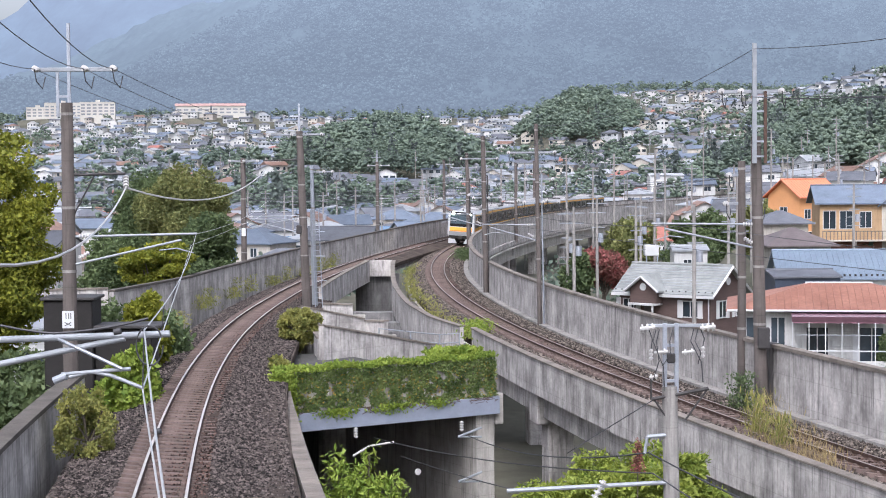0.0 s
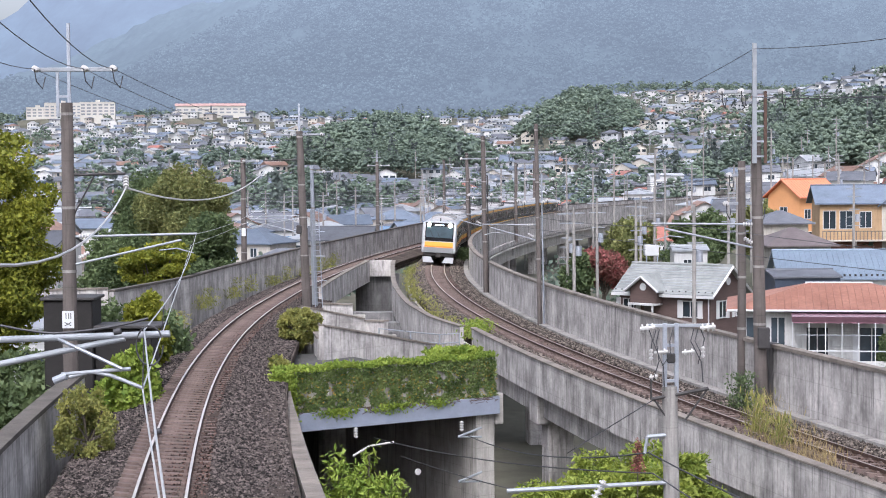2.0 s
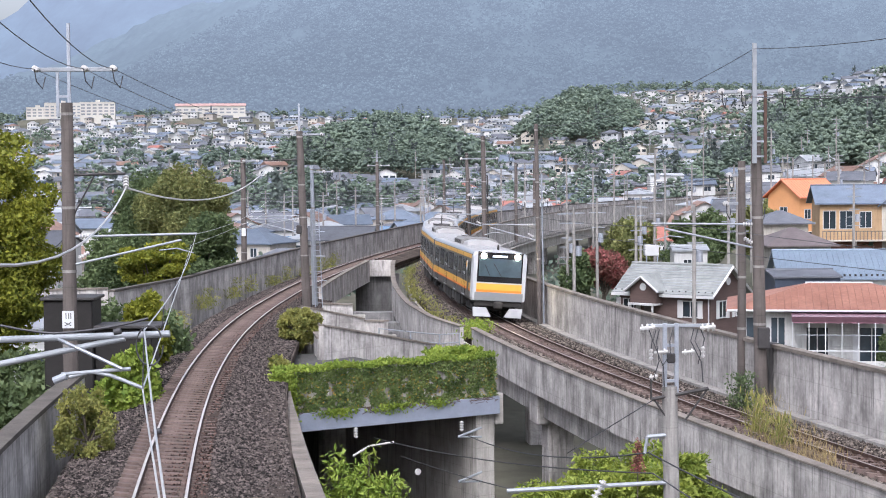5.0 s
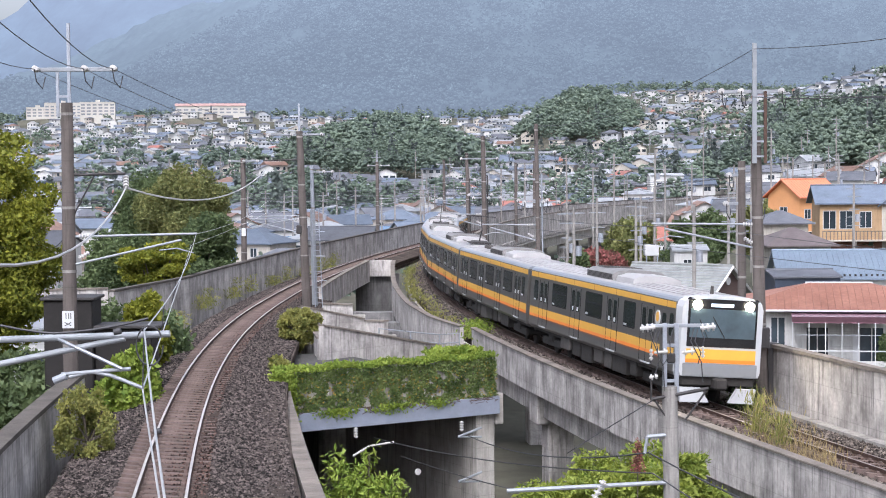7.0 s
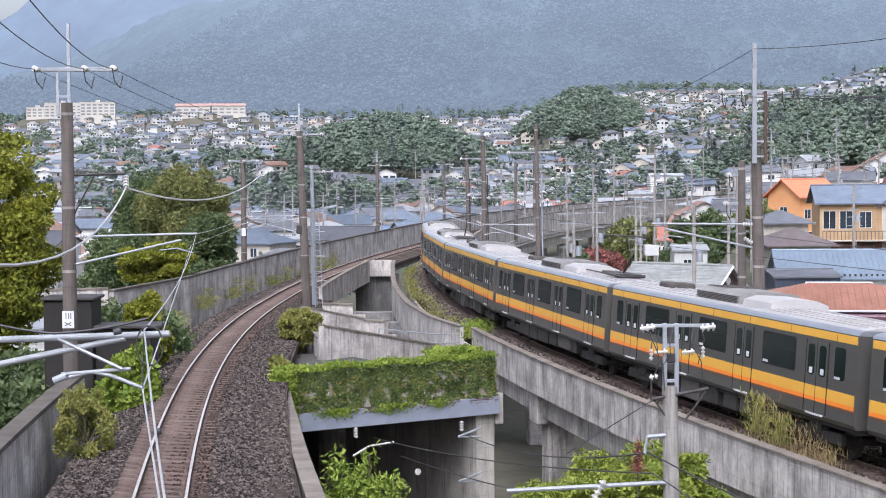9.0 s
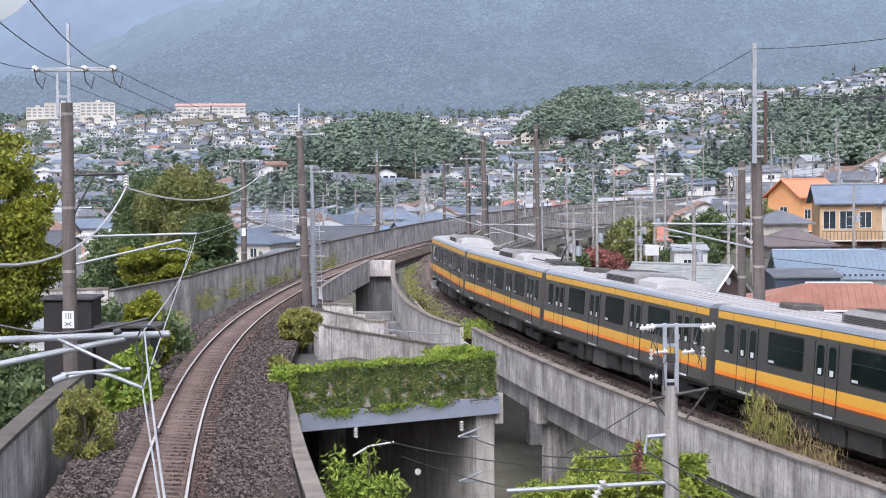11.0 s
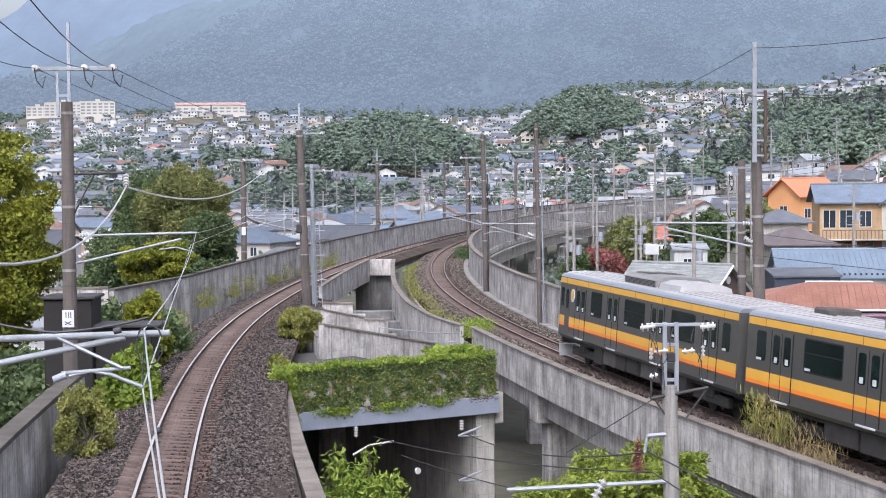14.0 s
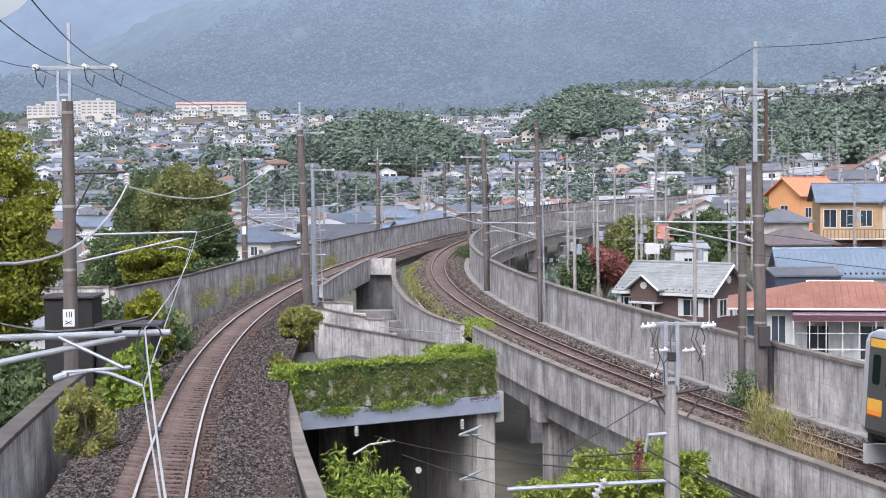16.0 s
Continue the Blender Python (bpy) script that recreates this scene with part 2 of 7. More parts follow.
def rod(bm, a, b, r0, r1=None, seg=8):
    a, b = Vector(a), Vector(b)
    d = b - a
    m = Matrix.Translation((a + b) / 2) @ d.to_track_quat("Z", "Y").to_matrix().to_4x4()
    bmesh.ops.create_cone(bm, cap_ends=True, segments=seg, radius1=r0, radius2=r0 if r1 is None else r1, depth=d.length, matrix=m)
    return bm


def rodm(a, b, r0, r1=None, seg=8):
    return rod(bmesh.new(), a, b, r0, r1, seg)


def tube(bm, pts, r, seg=6):
    """One continuous round tube through the points."""
    pts = [Vector(p) for p in pts]
    rings = []
    for i, p in enumerate(pts):
        d = (pts[min(i + 1, len(pts) - 1)] - pts[max(i - 1, 0)]).normalized()
        a = d.orthogonal().normalized() if abs(d.z) > 0.95 else d.cross(Vector((0, 0, 1))).normalized()
        b = d.cross(a)
        rings.append([bm.verts.new(p + (a * math.cos(k * 2 * math.pi / seg) + b * math.sin(k * 2 * math.pi / seg)) * r) for k in range(seg)])
    for q, w in zip(rings, rings[1:]):
        for k in range(seg):
            bm.faces.new((q[k], q[(k + 1) % seg], w[(k + 1) % seg], w[k]))
    bm.faces.new(rings[0][::-1])
    bm.faces.new(rings[-1])
    return bm


def sag(a, b, drop, n=12):
    a, b = Vector(a), Vector(b)
    return [a.lerp(b, i / n) - Vector((0, 0, drop * 4 * (i / n) * (1 - i / n))) for i in range(n + 1)]


def empty(name, label, category, loc=(0, 0, 0), rz=0, group="", kind=""):
    ob = new(name)
    ob.matrix_basis = pose(*loc, 0, 0, rz)
    ob.empty_display_size = 0.3
    return tagged(ob, label, category, group, kind)


def leaves(pts, size, rng, up=0.3, long=1.6):
    """Folded leaf blades at the points; returns verts and faces."""
    n = len(pts)
    d = rng.normal(size=(n, 3))
    d[:, 2] += up
    d /= np.linalg.norm(d, axis=1)[:, None]
    e = np.cross(d, rng.normal(size=(n, 3)))
    e /= np.linalg.norm(e, axis=1)[:, None] + 1e-9
    k = np.cross(d, e)
    s = (size * rng.uniform(0.6, 1.35, n))[:, None]
    p = np.asarray(pts)
    v = np.stack([p, p + d * s * long * 0.5 + e * s * 0.5 + k * s * 0.12, p + d * s * long, p + d * s * long * 0.5 - e * s * 0.5 + k * s * 0.12], 1)
    f = np.arange(4 * n).reshape(n, 4)
    return v.reshape(-1, 3), f


def leaf_ob(name, pts, size, material, seed, parent=None, label="", up=0.3, long=1.6):
    v, f = leaves(pts, size, np.random.default_rng(seed), up, long)
    me = bpy.data.meshes.new(name)
    n = len(f)
    me.vertices.add(len(v))
    me.vertices.foreach_set("co", v.ravel())
    me.loops.add(4 * n)
    me.loops.foreach_set("vertex_index", f.ravel())
    me.polygons.add(n)
    me.polygons.foreach_set("loop_start", np.arange(0, 4 * n, 4))
    me.polygons.foreach_set("loop_total", np.full(n, 4))
    me.update()
    me.validate()
    me.materials.append(material)
    ob = new(name, me)
    if parent:
        ob.parent = parent
    if label:
        ob["label"] = label
    return ob


# ---------------- the two lines in plan ----------------
R_POLY = (0.13245, -1.20099, 2.9951, 10.43322, -36.23493, 25.51149)
L_POLY = (-0.019612, 0.384787, -3.206752, 14.570074, -38.143988, 55.611206, -32.147898, -4.566667, -2.239829)


def plan_x(poly, y):
    lo, hi = (40.0, 420.0) if poly is R_POLY else (36.0, 420.0)
    yc = min(max(y, lo), hi)
    x = float(np.polyval(poly, yc / 100))
    return x + float(np.polyval(np.polyder(poly), yc / 100)) / 100 * (y - yc)


def rail_z(poly, y):
    if poly is R_POLY:
        return 0.0
    return float(np.interp(y, (-40, 34, 60, 100, 180, 300), (1.25, 1.05, 0.85, 0.5, 0.15, 0.0)))


def station(poly, y):
    """Centre of the line, the unit vector to its right, its direction."""
    d = Vector((plan_x(poly, y + 0.5) - plan_x(poly, y - 0.5), 1.0, 0)).normalized()
    return Vector((plan_x(poly, y), y, rail_z(poly, y))), Vector((d.y, -d.x, 0)), d


def along(poly, y0, y1, step):
    n = max(1, int(round((y1 - y0) / step)))
    return [y0 + (y1 - y0) * i / n for i in range(n + 1)]


def sweep(name, poly, ys, profile, material, parent=None, label="", z_abs=False, closed=True, jitter=0.0):
    """Carries a cross-section (lateral, height) along a line. A profile may be a function of y."""
    rng = np.random.default_rng(len(name) * 7 + int(abs(ys[0]) * 3))
    verts, faces = [], []
    k = 0
    for y in ys:
        c, r, d = station(poly, y)
        prof = profile(y) if callable(profile) else profile
        k = len(prof)
        for a, z in prof:
            p = c + r * a
            verts.append((p.x + rng.normal() * jitter, p.y, (z if z_abs else c.z + z) + rng.normal() * jitter))
    for i in range(len(ys) - 1):
        for j in range(k if closed else k - 1):
            a, b = i * k + j, i * k + (j + 1) % k
            faces.append((a, b, b + k, a + k))
    if closed:
        faces.append(tuple(range(k - 1, -1, -1)))
        faces.append(tuple(range((len(ys) - 1) * k, len(ys) * k)))
    ob = mesh_ob(name, verts, faces, material, parent, label)
    bm = bmesh.new()
    bm.from_mesh(ob.data)
    bmesh.ops.recalc_face_normals(bm, faces=bm.faces)
    bm.to_mesh(ob.data)
    bm.free()
    return ob


def rect(a0, a1, z0, z1):
    return [(a0, z0), (a1, z0), (a1, z1), (a0, z1)]

# ---------------- ground, hills, mountains ----------------


def smooth(a, b, x):
    t = np.clip((x - a) / (b - a), 0, 1)
    return t * t * (3 - 2 * t)


def bump2(x, y, cx, cy, rx, ry, h):
    return h * np.exp(-((x - cx) / rx) ** 2 - ((y - cy) / ry) ** 2)


def ground_z(x, y):
    """Valley floor by the line, rising to terraced slopes, wooded knolls and the foot of the mountains."""
    x, y = np.asarray(x, float), np.asarray(y, float)
    d = np.maximum(y, 0)
    z = np.interp(d, (0, 60, 100, 150, 250, 400, 600, 900, 1200, 1600, 1900, 4600), (-7.5, -7.2, -6.0, -5.5, -6.5, -6.0, -2.5, 10, 25, 55, 72, 110))
    u = x / np.maximum(d, 60)
    z = z + smooth(0.06, 0.26, u) * np.interp(d, (0, 120, 250, 500, 900, 1600), (0, 1.0, 4, 12, 24, 16))
    z = z + smooth(0.03, 0.10, u) * (1 - 0.8 * smooth(0.11, 0.24, u)) * np.interp(d, (600, 1000, 1600, 1900), (0, 6, 20, 22))
    z = z + bump2(x, y, -24, 780, 42, 120, 19) + bump2(x, y, -120, 800, 60, 110, 4)
    z = z + bump2(x, y, 83, 1050, 36, 120, 25)
    z = z + bump2(x, y, 128, 520, 26, 90, 9)
    z = z + bump2(x, y, 330, 1000, 120, 300, 30)
    z = z + bump2(x, y, -200, 1515, 70, 70, 12) + bump2(x, y, -345, 1600, 90, 60, 7)
    z = z + bump2(x, y, -34, 112, 22, 45, 4.0)
    return z


def grid_ob(name, us, ds, zfun, material, label, category, soft=True):
    U, Dd = np.meshgrid(us, ds)
    X, Y = U * np.maximum(Dd, 60), Dd
    Zz = zfun(X, Y)
    v = np.stack([X, Y, Zz], -1).reshape(-1, 3)
    nu, nd = len(us), len(ds)
    i = np.arange(nu - 1)[None, :] + nu * np.arange(nd - 1)[:, None]
    f = np.stack([i, i + 1, i + nu + 1, i + nu], -1).reshape(-1, 4)
    ob = mesh_ob(name, v, f.tolist(), material, smooth=soft)
    return tagged(ob, label, category, kind="structure")


us = np.concatenate([np.linspace(-6, -0.5, 12), np.linspace(-0.45, 0.45, 120), np.linspace(0.5, 6, 12)])
ds = np.concatenate([np.linspace(-300, 0, 6), np.linspace(20, 300, 50), np.linspace(310, 2000, 110), np.linspace(2100, 4600, 12)])
grid_ob("ground", us, ds, ground_z, M_GROUND, "green and earthy valley ground between the houses", "ground")


def fractal(x, y, seed, octaves, size):
    out = np.zeros_like(x)
    for o in range(octaves):
        s = size / 2 ** o
        flat = [noise.noise((a / s + seed, b / s, seed * 1.7)) for a, b in zip(x.ravel(), y.ravel())]
        out += np.array(flat).reshape(x.shape) * 0.55 ** o
    return out


def near_mountain(x, y):
    base = np.interp(y, (1750, 1900, 2600, 3300, 3600), (55, 78, 250, 420, 300))
    u = x / y
    crest = np.interp(u, (-0.5, -0.258, -0.182, -0.13, -0.08, 0.0, 0.12, 0.5), (0.36, 0.42, 0.545, 0.70, 0.95, 1.15, 1.25, 1.25))
    z = 60 + (base - 60) * crest
    z = z + fractal(x, y, 3.1, 6, 620) * 60 * smooth(1800, 2500, y)
    rng = np.random.default_rng(4)
    return z + rng.normal(size=z.shape) * 2.0


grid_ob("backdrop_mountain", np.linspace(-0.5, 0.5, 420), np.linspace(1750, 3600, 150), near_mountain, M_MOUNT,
        "blue-green forested mountain slope with a painted haze glow", "mountain")


def far_mountain(x, y):
    u = x / y
    top = np.interp(u, (-0.5, -0.262, -0.248, -0.235, -0.18, -0.1, 0.1, 0.5), (360, 385, 415, 470, 640, 760, 800, 700))
    z = np.interp(y, (3700, 4300, 4500), (0.2, 1, 0.9)) * top
    return z + fractal(x, y, 8.3, 4, 700) * 40


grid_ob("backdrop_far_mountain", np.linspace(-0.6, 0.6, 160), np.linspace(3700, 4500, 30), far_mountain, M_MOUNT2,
        "far mountain ridge paled by a painted haze glow", "mountain")

# ---------------- tracks ----------------
Y_NEAR, Y_FAR = -30.0, 430.0


def railway(poly, name, label, y_far, head):
    t = tagged(new(name), label, "railway track", kind="structure")
    ys = along(poly, Y_NEAR, 130, 2) + along(poly, 135, y_far, 5)
    wl = (lambda y: 2.6) if poly is R_POLY else (lambda y: float(np.interp(y, (98, 106, 138, 150), (3.0, 1.85, 1.85, 2.4))))
    cant = 0.05
    sweep("ballast_bed", poly, ys, lambda y: [(-2.2, -0.75), (-2.2, -0.42), (-1.35, -0.17), (1.35, -0.2), (wl(y), -0.45), (wl(y), -0.75)],
          M_BALLAST, t, "dark grey crushed-stone ballast", jitter=0.012)
    for side, z in ((-0.533, cant), (0.533, -cant)):
        r = sweep("rail", poly, ys, [(side - 0.06, z - 0.15), (side + 0.06, z - 0.15), (side + 0.012, z - 0.11), (side + 0.033, z - 0.035),
                                     (side + 0.033, z - 0.004), (side - 0.033, z - 0.004), (side - 0.033, z - 0.035), (side - 0.012, z - 0.11)], M_RAIL, t)
        sweep("rail_head", poly, ys, rect(side - 0.032, side + 0.032, z - 0.004, z + 0.002), head, r, "bright worn running surface")
    return t


track_right = railway(R_POLY, "railway_track_right", "curved rusty narrow-gauge track on grey ballast", 425, M_RAILWORN)
track_left = railway(L_POLY, "railway_track_left", "curved narrow-gauge track with shiny rails on brown ballast", 425, M_RAILTOP)


def slab(poly, name, label, a0, a1, y0, y1, thick, parent=None):
    ys = along(poly, y0, y1, 4)
    return tagged(sweep(name, poly, ys, rect(a0, a1, -0.7 - thick, -0.752), M_CONC), label, "viaduct deck", kind="structure")


slab(R_POLY, "viaduct_deck_right", "grey concrete viaduct deck under the curved track", -2.35, 3.05, Y_NEAR, 425, 0.55)
slab(L_POLY, "viaduct_deck_left", "grey concrete deck under the double bend", -2.9, 2.0, 60, 425, 0.5)

# ---------------- walls along the line ----------------


def wall(name, label, poly, y0, y1, a, thick, z0, z1, cope=0.12, step=3.0, offs=None, panel=6.0, top=None):
    """A concrete wall with separate panels, fine joints between them, and an overhanging coping."""
    w = tagged(new(name), label, "concrete wall", kind="structure")
    n = max(1, int(round((y1 - y0) / panel)))
    for i in range(n):
        ya, yb = y0 + (y1 - y0) * i / n + 0.012, y0 + (y1 - y0) * (i + 1) / n - 0.012
        ys = along(poly, ya, yb, 2.0)
        o = (lambda y: offs(y)) if offs else (lambda y: a)
        sweep("panel", poly, ys, lambda y: rect(o(y), o(y) + thick, z0(y) if callable(z0) else z0, z1(y) if callable(z1) else z1), M_CONC, w, z_abs=True)
    if cope:
        ys = along(poly, y0, y1, 2.0)
        o = (lambda y: offs(y)) if offs else (lambda y: a)
        zt = z1 if callable(z1) else (lambda y: z1)
        sweep("coping", poly, ys, lambda y: rect(o(y) - 0.06, o(y) + thick + 0.06, zt(y) + 0.003, zt(y) + cope), top or M_COPE, w, z_abs=True,
              label="weathered brownish coping")
    return w


wall("wall_curve_inner", "tall rain-streaked grey concrete wall inside the curve", R_POLY, -30, 425, 2.62, 0.22, lambda y: -1.3 if y < 140 else -1.6, 1.75)
wall("wall_curve_outer", "long grey concrete wall on the outside of the bend", L_POLY, 88, 425, -4, 0.25, -1.6, lambda y: 1.8 if y > 110 else 1.8,
     top=M_COPE_D, offs=lambda y: -float(np.interp(y, (88, 99, 117, 138, 156, 180), (7.4, 5.2, 4.3, 3.7, 3.2, 2.95))))
wall("wall_near_left", "grey concrete retaining wall beside the near track", L_POLY, -20, 51.5, -3.75, 0.36, -6.5, 1.78, top=M_COPE_D, offs=lambda y: -float(np.interp(y, (0, 38, 52), (4.1, 3.85, 3.4))))
wall("parapet_curve_outer", "low concrete parapet beside the curved viaduct track", R_POLY, 84.5, 136, -2.5, 0.2, -1.5, lambda y: float(np.interp(y, (84, 90, 111, 136), (0.2, 0.25, 0.45, 0.85))),
     offs=lambda y: -float(np.interp(y, (84, 89.5, 98, 111, 125, 136), (2.75, 3.6, 3.95, 3.85, 3.6, 3.6))), cope=0.06, panel=4.0)
wall("parapet_near_right", "grey concrete parapet and fascia of the near viaduct", R_POLY, -30, 83.5, -2.42, 0.22, -1.25, 0.2, cope=0.06)
wall("parapet_left_inner", "concrete parapet between the diverging lines", L_POLY, 106, 136, 1.9, 0.2, -0.8, lambda y: float(np.interp(y, (106, 136), (0.72, 0.85))), cope=0.06)
wall("wall_left_edge", "concrete edge wall beside the near track", L_POLY, -20, 61, 2.7, 0.3, -7.2, lambda y: float(np.interp(y, (20, 37, 52, 60), (0.95, 0.66, 0.22, 0.0))), cope=0.08,
     offs=lambda y: float(np.interp(y, (30, 37, 52, 61), (3.2, 3.15, 2.95, 2.7))))
w = tagged(new("wall_junction"), "short concrete cross wall where the lines part", "concrete wall", kind="structure")
part("panel", boxm(-6.25, 136.0, -0.4, -4.05, 136.3, 0.9, 0.02), M_CONC, w)

# ---------------- lower line: portal, girder, side walls ----------------
portal = tagged(new("underpass_portal"), "concrete underpass portal with a blue-grey girder", "bridge", kind="structure")


def skew(px, py, ang):
    return Matrix.Translation((px, py, 0)) @ Matrix.Rotation(ang, 4, "Z")


P0, P1 = Vector((-5.95, 60.6, 0)), Vector((1.98, 65.3, 0))
PA = math.atan2(P1.y - P0.y, P1.x - P0.x)
PM = skew(P0.x, P0.y, PA)
PL = (P1 - P0).length


def put(ob, m):
    ob.matrix_basis = m
    return ob


put(part("parapet_wall", boxm(0, 0.05, -0.78, PL, 0.35, 0.68, 0.02), M_CONC, portal), PM)
put(part("girder", boxm(0.35, -0.12, -1.45, PL + 0.1, 0.12, -0.783, 0.015), M_GIRDER, portal, "blue-grey painted steel edge girder"), PM)
put(part("deck", boxm(-0.6, 0.35, -0.9, PL, 14, -0.3), M_ASPHALT, portal, "dark asphalt deck"), PM)
# underside, left and end walls use the concrete darkened for shade
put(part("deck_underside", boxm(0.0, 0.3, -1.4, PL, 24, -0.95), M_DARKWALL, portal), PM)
put(part("pier", boxm(PL - 0.78, 0.15, -7.5, PL + 0.02, 1.3, -1.452, 0.04), M_CONC_L, portal, "pale weathered concrete pier"), PM)
put(part("pier_head", boxm(PL + 0.03, 0.1, -1.9, PL + 0.42, 1.0, -0.7, 0.05), M_CONC_L, portal, "chipped pale concrete bearing block"), PM)
put(part("side_wall", boxm(PL - 0.5, 1.3, -7.5, PL - 0.1, 24, -1.4), M_CONC_L, portal), PM)
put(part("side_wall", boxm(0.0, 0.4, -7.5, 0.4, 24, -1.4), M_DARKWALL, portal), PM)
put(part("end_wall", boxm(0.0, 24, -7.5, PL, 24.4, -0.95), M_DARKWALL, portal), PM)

# stepped walls behind the portal
mid = tagged(new("wall_middle"), "stepped grey concrete retaining walls between the tracks", "concrete wall", kind="structure")


def wall_between(name, a, b, z0, za, zb, thick, parent, material=M_CONC):
    a, b = Vector((*a, 0)), Vector((*b, 0))
    n = Vector((-(b - a).y, (b - a).x, 0)).normalized() * thick
    v = []
    for p, zt in ((a, za), (b, zb)):
        for q in (p, p + n):
            v += [(q.x, q.y, z0), (q.x, q.y, zt)]
    f = [(0, 1, 5, 4), (2, 6, 7, 3), (1, 3, 7, 5), (0, 4, 6, 2), (0, 2, 3, 1), (4, 5, 7, 6)]
    o = n.normalized() * 0.05
    cap = []
    for p, zt in ((a, za), (b, zb)):
        for q in (p - o, p + n + o):
            cap += [(q.x, q.y, zt + 0.003), (q.x, q.y, zt + 0.09)]
    for nm, vs, mt in ((name, v, material), ("coping", cap, M_COPE)):
        ob = mesh_ob(nm, vs, f, mt, parent)
        bm = bmesh.new()
        bm.from_mesh(ob.data)
        bmesh.ops.recalc_face_normals(bm, faces=bm.faces)
        bm.to_mesh(ob.data)
        bm.free()


wall_between("panel", (-5.2, 74), (-0.15, 80), -7.5, 1.18, -0.34, 0.3, mid)
wall_between("panel", (-5.2, 74.4), (-7.0, 88), -7.5, 0.6, 0.6, 0.3, mid)
wall_between("panel", (-7.2, 88), (-4.15, 90), -7.5, 0.92, 0.1, 0.3, mid)
wall_between("panel", (-6.6, 94), (-5.0, 94), -7.5, 0.6, 0.55, 0.3, mid)
wall_between("panel", (-24.5, 86.8), (-17.35, 88.6), -5.0, 1.9, 1.9, 0.3, mid)
wall_between("panel", (-4.15, 90), (-3.1, 89), -7.5, 0.0, 0.05, 0.3, mid)

# the void beneath: columns; cross wall, beams and lower track bed added as shade
under = tagged(new("wall_void"), "concrete columns and shade-darkened cross wall in the void beneath the junction", "concrete wall", kind="structure")
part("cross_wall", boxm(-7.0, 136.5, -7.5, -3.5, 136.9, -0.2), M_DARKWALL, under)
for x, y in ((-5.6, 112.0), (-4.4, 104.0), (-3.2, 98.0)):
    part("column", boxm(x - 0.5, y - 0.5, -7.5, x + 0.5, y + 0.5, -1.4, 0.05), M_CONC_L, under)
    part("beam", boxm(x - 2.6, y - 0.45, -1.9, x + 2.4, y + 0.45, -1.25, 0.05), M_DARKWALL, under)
tagged(part("lower_track_bed", boxm(-8.0, 58.0, -7.3, 2.2, 140.0, -6.4), M_BALLAST, None), "ballast bed of the lower line, added to darken the void", "ballast", kind="structure")

# tall blocks beneath the right viaduct
for y in (71.0, 88.0, 104.0, 122.0, 142.0, 165.0, 190.0, 215.0, 240.0, 265.0, 290.0, 315.0, 340.0, 365.0, 390.0, 415.0):
    c, r, d = station(R_POLY, y)
    g = float(ground_z(c.x, c.y)) - 1
    p = empty("viaduct_pier", "grey concrete viaduct pier with a wide crosshead", "pier", (c.x, c.y, 0), math.degrees(math.atan2(-d.x, d.y)), "viaduct piers")
    part("crosshead", boxm(-2.2, -0.7, -2.6, 2.9, 0.7, -1.253, 0.06), M_CONC, p)
    part("column", boxm(-1.7, -0.6, g, -0.6, 0.6, -2.603, 0.05), M_CONC, p)
    part("column", boxm(1.2, -0.6, g, 2.3, 0.6, -2.603, 0.05), M_CONC, p)
ysd = along(R_POLY, 40, 425, 4)
for a in (-1.6, 1.6):
    tagged(sweep("viaduct_beam", R_POLY, ysd, rect(a - 0.3, a + 0.3, -2.3, -1.256), M_CONC), "deep concrete beam under the viaduct deck", "beam", kind="structure")

ysf = along(R_POLY, 130, 425, 4)
tagged(sweep("viaduct_ledge", R_POLY, ysf, rect(2.86, 3.25, -1.62, -1.45), M_CONC_L), "pale concrete ledge along the viaduct face", "ledge", kind="structure")
tagged(sweep("viaduct_girder", R_POLY, ysf, rect(2.4, 2.7, -3.1, -1.63), M_CONC_L), "pale concrete edge girder of the viaduct", "girder", kind="structure")

trough = tagged(new("cable_trough"), "brown-stained concrete cable trough along the foot of the wall", "cable trough", kind="structure")
for y in along(R_POLY, 30, 180, 3.0)[:-1]:
    sweep("cover", R_POLY, along(R_POLY, y + 0.02, y + 2.98, 1.5), rect(2.15, 2.56, -0.62, -0.20), M_POLE_L, trough)
mk_ = empty("marker_post", "small white marker post at the foot of the wall", "post", (10.50, 63.33, -0.45))
part("post", boxm(-0.07, -0.05, 0, 0.07, 0.05, 0.75, 0.02), M_PORCELAIN, mk_)
part("plate", boxm(-0.09, -0.075, 0.42, 0.09, -0.053, 0.7), M_WHITE_STEEL, mk_)

# ---------------- the train ----------------
M_SIDE = mat("brushed_steel_side", (0.122, 0.117, 0.111), 0.42, 0.6, var=0.06, scale=0.6, fine=6, bump=0.03, stretch=(1, 0.2, 3))
M_ROOF = mat("roof_grey_steel", (0.40, 0.39, 0.388), 0.5, 0.3, var=0.12, scale=0.8, fine=8, bump=0.05)
M_ROOFBOX = mat("air_conditioner_grey", (0.20, 0.195, 0.19), 0.6, 0.1, var=0.2, scale=1.5, fine=8, bump=0.1)
M_ROOFEDGE = mat("roof_edge_steel", (0.33, 0.35, 0.385), 0.38, 0.7, var=0.06, scale=1, fine=8, bump=0.02)
M_YEL = mat("yellow_band", (0.62, 0.335, 0.045), 0.4, var=0.05, scale=1, fine=5, bump=0.0, spec=0.5)
M_ORG = mat("orange_band", (0.72, 0.20, 0.02), 0.4, var=0.05, scale=1, fine=5, bump=0.0, spec=0.5)
